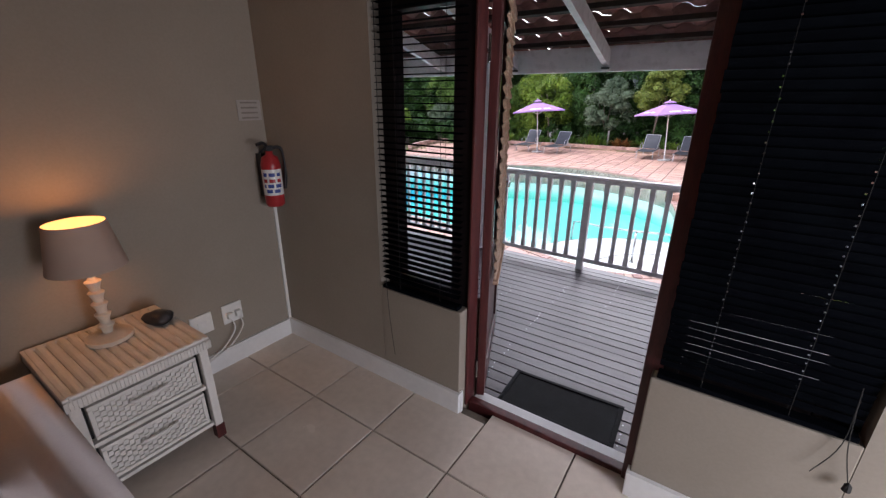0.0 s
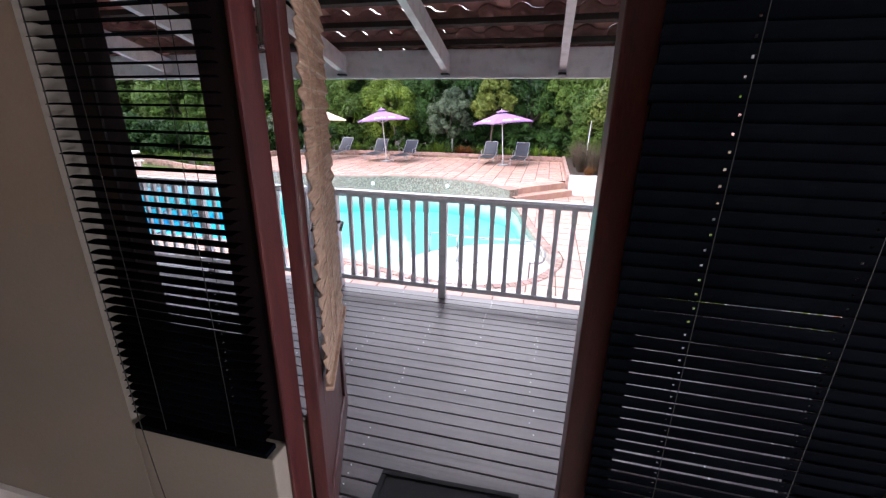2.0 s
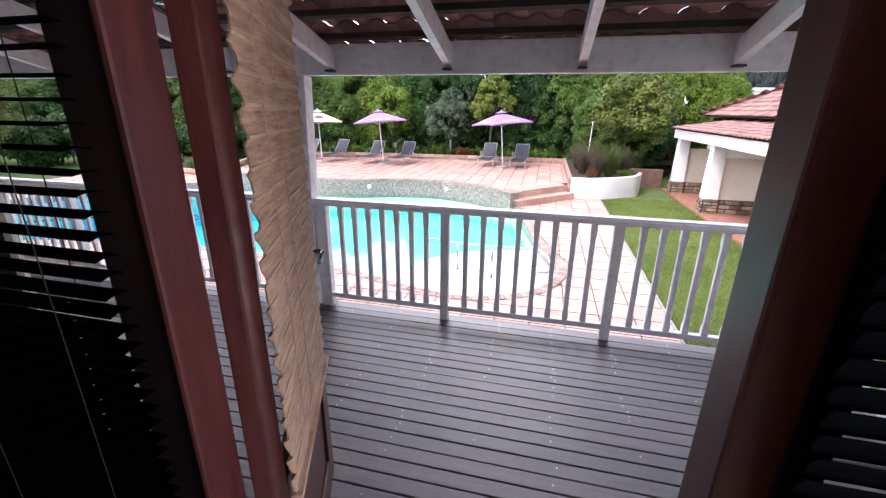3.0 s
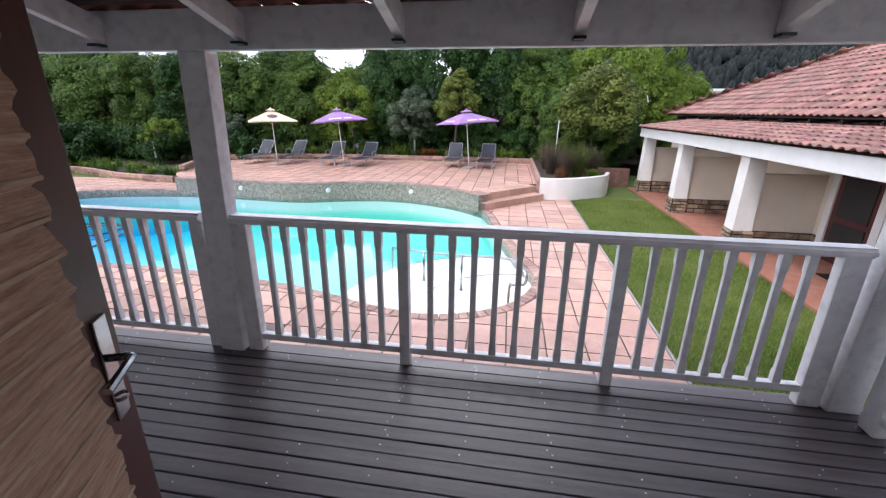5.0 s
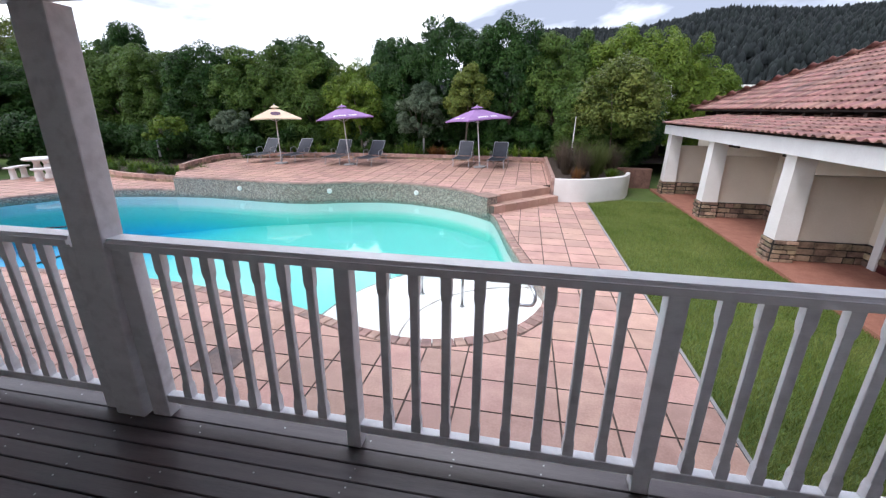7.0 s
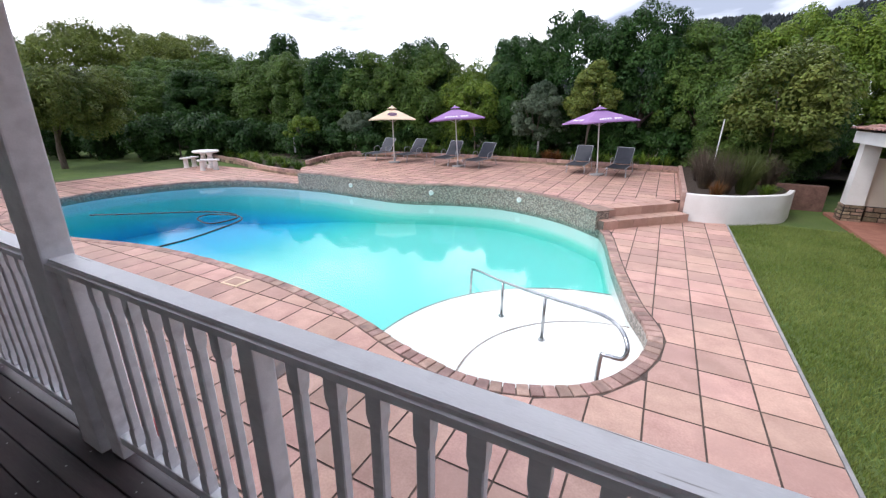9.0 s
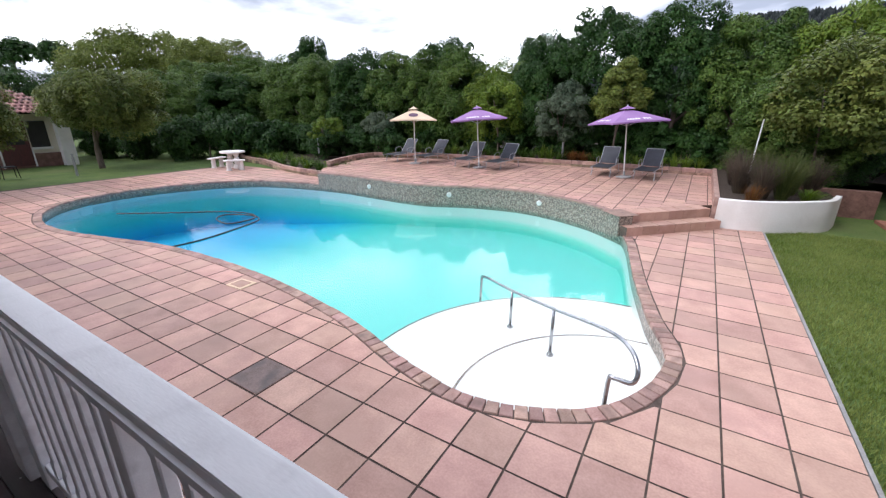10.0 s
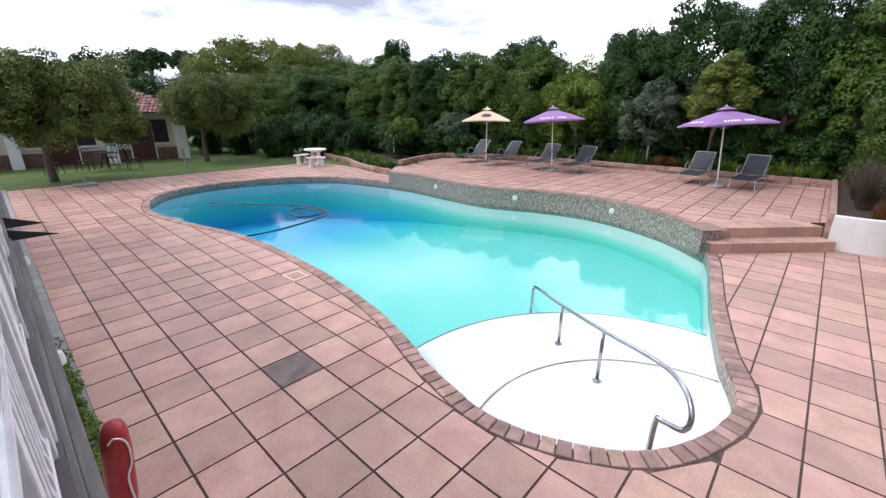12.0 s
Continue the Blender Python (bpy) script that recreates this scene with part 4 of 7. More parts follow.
PPY = 0.450                     # the slabs are a little shorter towards the pool
SQ, SQY = PP / 2 - 0.0085, PPY / 2 - 0.0085
sq_bm = slab([(-SQ, -SQY), (SQ, -SQY), (SQ, SQY), (-SQ, SQY)], 0.0, bev=0.0015, side=1)
PAVER_ME = mesh_of("paver", sq_bm, M_PAVER)
PAVER_ME.materials.append(M_JOINT)
far_v, far_f = [], []
jx0, jy0 = -1.775, 7.80
ix0, ix1 = int((-19 - jx0) / PP), int((PX1 - jx0) / PP) + 1
iy0, iy1 = int((PY0 - jy0) / PPY) - 1, int((16.9 - jy0) / PPY) + 1
PAV = []
for i in range(ix0, ix1):
    for j in range(iy0, iy1):
        cx, cy = jx0 + (i + 0.5) * PP, jy0 + (j + 0.5) * PPY
        poly = [(cx - SQ, cy - SQY), (cx + SQ, cy - SQY), (cx + SQ, cy + SQY), (cx - SQ, cy + SQY)]
        whole = True
        if cx + SQ > PX1:
            poly = [(min(p[0], PX1), p[1]) for p in poly]
            whole = False
        if cy - SQY < PY0:
            poly = [(p[0], max(p[1], PY0)) for p in poly]
            whole = False
        d = np.hypot(OUT[:, 0] - cx, OUT[:, 1] - cy)
        k = int(np.argmin(d))
        if inside_pool(cx, cy, OUT) and d[k] > 0.36:
            continue
        if d[k] < 0.36:
            poly = clip(poly, OUT[k], NRM[k])
            whole = False
        if len(poly) < 3 or poly_area(poly) < 0.004:
            continue
        PAV.append((cx, cy, poly, whole))

# ---- terrace, steps and planter ----
TX0, TX1, TY1 = -12.4, 0.42, 22.45
bm = bmesh.new()
rc = [raised_c[i] + NRM[NN + i] * 0.10 if i < NR else raised_c[i] + np.array((0.0, 0.10)) for i in range(NR + 1)]
outline = [(p[0], p[1]) for p in rc[5:]] + [(-12.2, 16.6), (-12.9, 18.6), (-13.1, 20.5), (-11.5, 21.45), (-8.5, 22.2), (-4.8, 22.5), (TX1, TY1), (TX1, 17.1)]
vs = [bm.verts.new((*p, T - 0.009)) for p in outline]
bt = [bm.verts.new((*p, G - 0.08)) for p in outline]
bm.faces.new(vs)
for i in range(len(vs)):
    bm.faces.new((vs[i], bt[i], bt[(i + 1) % len(vs)], vs[(i + 1) % len(vs)]))
bmesh.ops.triangulate(bm, faces=[f for f in bm.faces if len(f.verts) > 4])
terrace = structure("terrace", bm, M_JOINT, "raised clay-paved sun terrace behind the pool")
# steps run from the raised wall's end to the planter
sdir = Vector((1.74, 1.82, 0)).normalized()
snrm = Vector((sdir.y, -sdir.x, 0))
steps = thing("steps", "two clay-tiled steps up to the sun terrace", "steps", kind="structure")
for k in range(2):
    z0, z1 = G - 0.02 if k == 0 else G + 0.19, (G + 0.193) if k == 0 else T + 0.004
    base = Vector((-1.06, 14.60, 0)) - snrm * (0.36 * k) + sdir * (0.22 * k)
    ln = 2.45 if k == 0 else 2.27
    nt = 6
    for i in range(nt):
        a, c = base + sdir * (ln * i / nt + 0.004), base + sdir * (ln * (i + 1) / nt - 0.004)
        bm = bmesh.new()
        q = [a, c, c - snrm * 0.40, a - snrm * 0.40]
        tp = [bm.verts.new((v.x, v.y, z1)) for v in q]
        bo = [bm.verts.new((v.x, v.y, z0)) for v in q]
        tf2 = bm.faces.new(tp)
        for j in range(4):
            bm.faces.new((tp[j], bo[j], bo[(j + 1) % 4], tp[(j + 1) % 4]))
        bmesh.ops.bevel(bm, geom=list(tf2.edges), offset=0.008, segments=2, affect="EDGES")
        part("step_tile", bm, M_RISER, steps)
    fill = [base, base + sdir * ln, base + sdir * ln - snrm * 0.9, base - snrm * 0.5]
    bm = bmesh.new()
    tp = [bm.verts.new((v.x - snrm.x * 0.006, v.y - snrm.y * 0.006, z1 - 0.006)) for v in fill]
    bo = [bm.verts.new((v.x - snrm.x * 0.006, v.y - snrm.y * 0.006, G - 0.03)) for v in fill]
    bm.faces.new(tp)
    for j in range(4):
        bm.faces.new((tp[j], bo[j], bo[(j + 1) % 4], tp[(j + 1) % 4]))
    part("step_core", bm, M_PAVER_J if k else M_JOINT, steps)

bm = boxed(-0.17, 0.17, -0.15, 0.15, G - 0.05, T + 0.003, bevel=0.01)
we = part("wall_end", bm, M_MOSAIC, steps)
we.matrix_basis = pose(-1.24, 14.93, 0, 0, 0, 46)
wc = part("wall_cap", boxed(-0.22, 0.30, -0.18, 0.42, T + 0.004, T + 0.012, bevel=0.003), M_COPING, steps)
wc.matrix_basis = pose(-1.24, 14.93, 0, 0, 0, 46)
PT = -0.33                       # planter top
pl_c = smooth_path([(0.50, 16.52), (1.0, 16.50), (1.6, 16.72), (2.25, 17.18), (2.68, 17.62), (2.95, 18.4)], 8)
bm = bmesh.new()
n = len(pl_c)
pn = []
for i in range(n):
    t = pl_c[min(i + 1, n - 1)] - pl_c[max(i - 1, 0)]
    t = t / np.linalg.norm(t)
    pn.append(np.array((-t[1], t[0])))
rows = [[bm.verts.new((*(p + q * o), z)) for p, q in zip(pl_c, pn)] for o, z in ((0, G - 0.05), (0, PT - 0.015), (0.012, PT), (0.11, PT), (0.122, PT - 0.015), (0.122, G - 0.05))]
for a, c in zip(rows, rows[1:]):
    for i in range(n - 1):
        bm.faces.new((a[i], a[i + 1], c[i + 1], c[i]))
bm.faces.new([r[0] for r in rows])
bm.faces.new([r[-1] for r in reversed(rows)])
planter = thing("planter", "white plastered curved garden planter filled with soil and grasses", "planter", kind="structure")
part("curved_wall", bm, M_STUCCO, planter)
part("side_wall", boxed(0.42, 0.53, 16.66, 22.5, T - 0.3, PT, bevel=0.006), M_COPING, planter)
bm = bmesh.new()
so = [(0.53, 16.6), (1.0, 16.6), (1.6, 16.82), (2.25, 17.28), (2.62, 17.7), (2.9, 18.4), (2.9, 22.6), (0.53, 22.6)]
bm.faces.new([bm.verts.new((*p, PT - 0.10)) for p in so])
part("soil", bm, M_SOIL, planter)

# low retaining walls behind the terrace and the garden bed
bed_line = smooth_path([(0.53, 22.55), (-4.8, 22.6), (-8.5, 22.3), (-11.5, 21.6), (-13.2, 20.6), (-13.0, 18.6), (-12.4, 17.0)], 6)
left_line = smooth_path([(-12.55, 16.95), (-15.0, 17.25), (-17.6, 18.2), (-19.6, 18.6), (-22.5, 19.6)], 5)
garden_wall = thing("garden_wall", "low wall of clay blocks round the planting bed", "retaining wall", kind="structure")
for line, base_z in ((bed_line, T), (left_line, G)):
    for i in range(len(line) - 1):
        a, e = Vector((*line[i], 0)), Vector((*line[i + 1], 0))
        d = e - a
        m_n = max(1, round(d.length / 0.42))
        for k in range(m_n):
            p = a + d * ((k + 0.5) / m_n)
            for lay in range(2):
                bm = boxed(-d.length / m_n / 2 + 0.005, d.length / m_n / 2 - 0.005, 0.0, 0.16, base_z - 0.04 + 0.135 * lay, base_z + 0.09 + 0.135 * lay, bevel=0.008)
                bo = part("block", bm, M_STONE if lay == 0 else M_COPING, garden_wall)
                bo.matrix_basis = Matrix.Translation((p.x, p.y, 0)) @ Matrix.Rotation(math.atan2(d.y, d.x) + math.pi, 4, "Z") @ Matrix.Translation((0, -0.16 + random.uniform(-0.008, 0.008), 0))


def bed(name, front, back, z):
    bm = bmesh.new()
    bm.faces.new([bm.verts.new((*p, z)) for p in front + back])
    bmesh.ops.triangulate(bm, faces=bm.faces[:])
    structure(name, bm, M_SOIL, "dark shaded soil of the planting bed under the trees")


bed("planting_bed_1", [(p[0], p[1] + 0.1) for p in bed_line[:-8]], [(-13.4, 21.2), (-14.5, 40), (14, 40), (14, 22.65)], T + 0.10)
bed("planting_bed_2", [(p[0], p[1] + 0.1) for p in left_line], [(-32, 22.5), (-42, 24), (-42, 40), (-13.5, 40), (-13.5, 20.6), (-12.7, 18.4)], G + 0.14)


# ---- umbrellas and loungers ----
def umbrella(x, y, turn, cloth, mark, label, tip=2.28, half=1.02, lean=-4.5):
    u = thing("umbrella", label, "umbrella", pose(x, y, T + 0.002, 0, lean, 0) @ pose(0, 0, 0, 0, 0, turn), group="pool umbrellas")
    bm = bmesh.new()
    lathe(bm, [(0.0001, 0.0), (0.24, 0.0), (0.25, 0.02), (0.24, 0.05), (0.06, 0.065), (0.035, 0.07), (0.035, 0.22), (0.024, 0.22)], 24)
    part("base", bm, M_CONC, u, smooth=False)
    bm = bmesh.new()
    tube(bm, [(0, 0, 0.05), (0, 0, tip - 0.05)], 0.021, 10)
    part("pole", bm, M_POLE, u)
    # square canopy: four sagging panels and a small vent cap
    bm = bmesh.new()
    eave, N = tip - 0.50, 8

    def canopy_point(k, a, b):
        c0 = Vector((math.cos(math.pi / 2 * k + math.pi / 4), math.sin(math.pi / 2 * k + math.pi / 4), 0)) * half * 1.38
        c1 = Vector((math.cos(math.pi / 2 * (k + 1) + math.pi / 4), math.sin(math.pi / 2 * (k + 1) + math.pi / 4), 0)) * half * 1.38
        p = (c0 * (1 - b) + c1 * b) * a
        sag = 0.022 * math.sin(math.pi * b) * a
        return Vector((p.x * (1 - 0.05 * math.sin(math.pi * b) * a), p.y * (1 - 0.05 * math.sin(math.pi * b) * a), tip - 0.10 - (tip - 0.10 - eave) * (a ** 1.08) + sag))
    for k in range(4):
        g = [[bm.verts.new(canopy_point(k, 0.08 + 0.92 * i / N, j / N)) for j in range(N + 1)] for i in range(N + 1)]
        for i in range(N):
            for j in range(N):
                bm.faces.new((g[i][j], g[i + 1][j], g[i + 1][j + 1], g[i][j + 1]))
        for j in range(N):
            a1, a2 = g[N][j], g[N][j + 1]
            b1v, b2v = bm.verts.new(a1.co + Vector((0, 0, -0.045))), bm.verts.new(a2.co + Vector((0, 0, -0.045)))
            bm.faces.new((a1, b1v, b2v, a2))
    bmesh.ops.remove_doubles(bm, verts=bm.verts[:], dist=0.0005)
    can = part("canopy", bm, cloth, u)
    bm = bmesh.new()
    for k in range(4):
        g = [bm.verts.new((math.cos(math.pi / 2 * (k + q) + math.pi / 4) * 0.26, math.sin(math.pi / 2 * (k + q) + math.pi / 4) * 0.26, tip - 0.10)) for q in (0, 1)]
        bm.faces.new((bm.verts.new((0, 0, tip)), *g))
    part("vent_cap", bm, cloth, can)
    bm = bmesh.new()
    lathe(bm, [(0.0001, 0.04), (0.018, 0.03), (0.02, 0)], 8, (0, 0, tip - 0.01))
    part("finial", bm, M_POLE, u)
    for k in range(4):
        bm = bmesh.new()
        a = math.pi / 2 * k + math.pi / 4
        tube(bm, [(0.02 * math.cos(a), 0.02 * math.sin(a), tip - 0.14), (half * 1.36 * math.cos(a), half * 1.36 * math.sin(a), eave - 0.02)], 0.009, 5)
        tube(bm, [(0.02 * math.cos(a), 0.02 * math.sin(a), tip - 0.62), (half * 0.75 * math.cos(a), half * 0.75 * math.sin(a), tip - 0.36)], 0.007, 5)
        part("rib", bm, M_POLE, u)
    for k in range(4):
        bm = bmesh.new()
        if mark is M_MARK:
            nb_, b0, b1 = 9, 0.24, 0.76
            for q in range(nb_):
                if q == 5:
                    continue
                e0, e1 = b0 + (b1 - b0) * q / nb_, b0 + (b1 - b0) * (q + 0.72) / nb_
                pts = [canopy_point(k, aa, bb) + Vector((0, 0, 0.010)) for aa, bb in ((0.90, e0), (0.90, e1), (0.80, e1), (0.80, e0))]
                bm.faces.new([bm.verts.new(p) for p in pts])
        else:
            c = canopy_point(k, 0.62, 0.5)
            du, dv = (canopy_point(k, 0.62, 0.6) - canopy_point(k, 0.62, 0.4)).normalized(), (canopy_point(k, 0.7, 0.5) - canopy_point(k, 0.5, 0.5)).normalized()
            nn = du.cross(dv).normalized()
            nn = nn if nn.z > 0 else -nn
            bm.faces.new([bm.verts.new(c + nn * 0.012 + (du * math.cos(q) * 0.19 + dv * math.sin(q) * 0.15)) for q in np.linspace(0, 2 * math.pi, 20, endpoint=False)])
        part("print", bm, mark, can, "printed emblem on the cloth" if mark is M_MARKD else "row of white lettering marks")
    return u


umbrella(-2.08, 20.45, 36, M_PURPLE, M_MARK, "purple canvas sun umbrella with white lettering on the terrace", 2.28, 0.93)
umbrella(-7.24, 19.97, 30, M_PURPLE, M_MARK, "purple canvas sun umbrella with white lettering on the terrace")
umbrella(-10.05, 19.67, 34, M_CANVAS, M_MARKD, "cream canvas sun umbrella with a dark round emblem", 2.25, 0.92, -1.0)


def lounger(m, label, back=52):
    """Sun lounger, feet towards -y, backrest raised at +y."""
    L = thing("sun_lounger", label, "sun lounger", m, group="sun loungers")
    hw = 0.30
    for sx in (-1, 1):
        bm = bmesh.new()
        tube(bm, smooth_path([(sx * hw, -0.95, 0.27), (sx * hw, -0.9, 0.31), (sx * hw, 0.35, 0.31), (sx * hw, 0.85, 0.28)], 4), 0.016, 6)
        part("side_rail", bm, M_ALU, L)
    for sx in (-1, 1):
        for yy, lean in ((-0.72, -0.08), (0.62, 0.10)):
            bm = bmesh.new()
            tube(bm, [(sx * hw, yy, 0.30), (sx * (hw + 0.01), yy + lean, 0.0)], 0.014, 6)
            part("leg", bm, M_ALU, L)
        bm = bmesh.new()
        tube(bm, smooth_path([(sx * (hw + 0.02), -0.12, 0.31), (sx * (hw + 0.03), -0.10, 0.50), (sx * (hw + 0.03), 0.02, 0.55), (sx * (hw + 0.03), 0.25, 0.54), (sx * (hw + 0.02), 0.34, 0.33)], 4), 0.013, 6)
        part("armrest", bm, M_ALU, L)
    bm = bmesh.new()
    for i, (y0, y1) in enumerate(((-0.93, 0.22),)):
        g = [[bm.verts.new((x, y, 0.325 - 0.018 * math.cos(x / hw * math.pi / 2) + dz)) for x in np.linspace(-hw + 0.012, hw - 0.012, 7)] for dz in (0, -0.006) for y in np.linspace(y0, y1, 2)]
        for a, c in ((0, 1), (3, 2), (1, 3), (2, 0)):
            for k in range(6):
                bm.faces.new((g[a][k], g[a][k + 1], g[c][k + 1], g[c][k]))
    part("seat_sling", bm, M_SLING, L)
    bk = part("backrest", bmesh.new(), M_ALU, L)
    bmesh_ = bmesh.new()
    for sx in (-1, 1):
        tube(bmesh_, [(sx * (hw - 0.02), 0, 0), (sx * (hw - 0.02), 0.74, 0)], 0.014, 6)
    tube(bmesh_, [(-hw + 0.02, 0.74, 0), (hw - 0.02, 0.74, 0)], 0.016, 6)
    bmesh_.to_mesh(bk.data)
    bmesh_.free()
    bk.matrix_basis = pose(0, 0.22, 0.32, back, 0, 0)
    bm = bmesh.new()
    box(bm, -hw + 0.03, hw - 0.03, 0.02, 0.73, 0.004, 0.012)
    part("back_sling", bm, M_SLING, bk)
    return L


LG = "grey mesh sun lounger with raised backrest on the terrace"
l0 = lounger(pose(-11.25, 20.45, T + 0.004, 0, 0, -2), LG, 48)
for x, y, r in ((-9.85, 20.75, -5), (-7.9, 20.55, 1), (-6.45, 20.45, -5), (-2.80, 21.15, -1), (-1.40, 21.05, -4)):
    copy_thing(l0, pose(x, y, T + 0.004, 0, 0, r))

# pool handrail and details
hr = thing("pool_handrail", "bent stainless steel handrail over the pool's entry steps", "handrail")
bm = bmesh.new()
top = smooth_path([(-2.72, 11.14, -1.7), (-2.70, 11.13, -1.12), (-2.62, 11.08, -1.0), (-1.94, 10.53, -0.86), (-1.17, 9.90, -0.66), (-0.50, 9.36, -0.47), (-0.26, 9.12, -0.46), (-0.16, 8.98, -0.56), (-0.18, 8.93, -0.68), (-0.33, 8.99, -0.73), (-0.38, 9.01, -0.80), (-0.385, 9.02, -1.5)], 5)
tube(bm, top, 0.021, 10)
part("rail_tube", bm, M_STEEL, hr, smooth=True)
for x, y, z0, z1 in ((-1.94, 10.55, -1.438, -0.87), (-1.166, 9.915, -1.288, -0.67)):
    bm = bmesh.new()
    tube(bm, [(x, y, z0), (x, y, z1)], 0.019, 10)
    lathe(bm, [(0.045, 0.0), (0.045, 0.012), (0.02, 0.03)], 14, (x, y, z0))
    part("post", bm, M_STEEL, hr, smooth=True)
bm = bmesh.new()
tube(bm, smooth_path([(-13.1, 10.1, W + 0.01), (-12.2, 10.75, W + 0.012), (-10.9, 11.75, W + 0.012), (-10.1, 12.0, W + 0.012), (-9.55, 11.75, W + 0.012), (-9.6, 11.1, W + 0.012), (-10.3, 11.2, W + 0.012), (-10.5, 11.6, W + 0.012), (-9.9, 11.9, W + 0.012), (-9.3, 11.7, W + 0.012), (-9.0, 10.8, W + 0.012), (-8.85, 10.0, W + 0.012), (-8.9, 9.3, W + 0.012)], 8), 0.019, 6)
single("pool_hose", bm, M_BLACKP, "black pool cleaner hose floating on the water", "hose")
for x, y in ((-9.15, 15.72), (-6.25, 15.87), (-3.55, 16.25)):
    k = int(np.argmin(np.hypot(PN[:, 0] - x, PN[:, 1] - y)))
    p, q = PN[k], -NRM[k]
    sp = thing("water_spout", "round white water spout on the mosaic wall", "spout", Matrix.Translation((p[0], p[1], -0.86)) @ Vector((q[0], q[1], 0)).to_track_quat("Z", "Y").to_matrix().to_4x4(), group="water spouts")
    bm = bmesh.new()
    lathe(bm, [(0.0001, 0.0), (0.075, 0.0), (0.075, 0.03), (0.045, 0.045), (0.045, 0.02), (0.0001, 0.018)], 18)
    part("flange", bm, M_PLAST, sp)
cover = thing("manhole_cover", "worn grey-brown manhole cover set in the paving", "manhole cover")
part("slab", slab([(-3.60, 7.36), (-3.16, 7.36), (-3.16, 7.79), (-3.60, 7.79)], G + 0.004), M_COVER, cover)
sk = thing("skimmer_lid", "cream plastic skimmer lid beside the pool", "skimmer lid", pose(-5.62, 8.83, G + 0.004, 0, 0, 3))
part("rim", boxed(-0.17, 0.17, -0.14, 0.14, -0.02, 0.006, bevel=0.004), M_CANVAS, sk)
part("lid", boxed(-0.12, 0.12, -0.10, 0.10, 0.006, 0.012, bevel=0.003), M_RISER, sk)


# ---- right-hand building with patios ----
BX, B0, B1 = 3.92, -4.0, 18.75
building = thing("bungalow", "white patio building with stone bases and terracotta roof", "building", kind="structure")
part("patio_floor", boxed(3.86, 5.6, B0, 19.3, G - 0.08, G + 0.02), M_REDPATH, building, "red brick patio floor")
part("fascia", boxed(3.84, 3.98, B0, B1, 0.86, 1.13, bevel=0.006), M_WHITE, building, "white painted eave beam")
part("end_fascia", boxed(3.981, 5.6, B1 - 0.14, B1, 0.86, 1.13, bevel=0.006), M_WHITE, building)
wb = bmesh.new()
box(wb, 5.45, 5.65, B0, B1 + 1.6, G - 0.1, 1.30)
part("main_wall", wb, M_CREAM, building)
# The shade under the patio roof is put into this near-black soffit.
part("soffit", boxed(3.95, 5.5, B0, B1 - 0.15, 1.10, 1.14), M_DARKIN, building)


def stones_box(parent, x0, x1, y0, y1, z0, z1, face, wmin=0.14, wmax=0.34, rows_=3):
    """Rubble facing: stones proud of dark mortar on one face ('x' faces -x, 'y' faces -y)."""
    h = (z1 - z0) / rows_
    for r in range(rows_):
        a, end = (y0, y1) if face == "x" else (x0, x1)
        while a < end - 0.02:
            w = min(random.uniform(wmin, wmax), end - a)
            if end - a - w < 0.07:
                w = end - a
            g_ = random.uniform(0.012, 0.026)
            zz0, zz1 = z0 + r * h + g_ / 2, z0 + (r + 1) * h - g_ / 2 - random.uniform(0, 0.012)
            pr = random.uniform(0.010, 0.045)
            bm = boxed(x0 - pr, x0 + 0.02, a + g_, a + w, zz0, zz1, bevel=0.010) if face == "x" else boxed(a + g_, a + w, y0 - pr, y0 + 0.02, zz0, zz1, bevel=0.010)
            part("stone", bm, M_STONE, parent)
            a += w


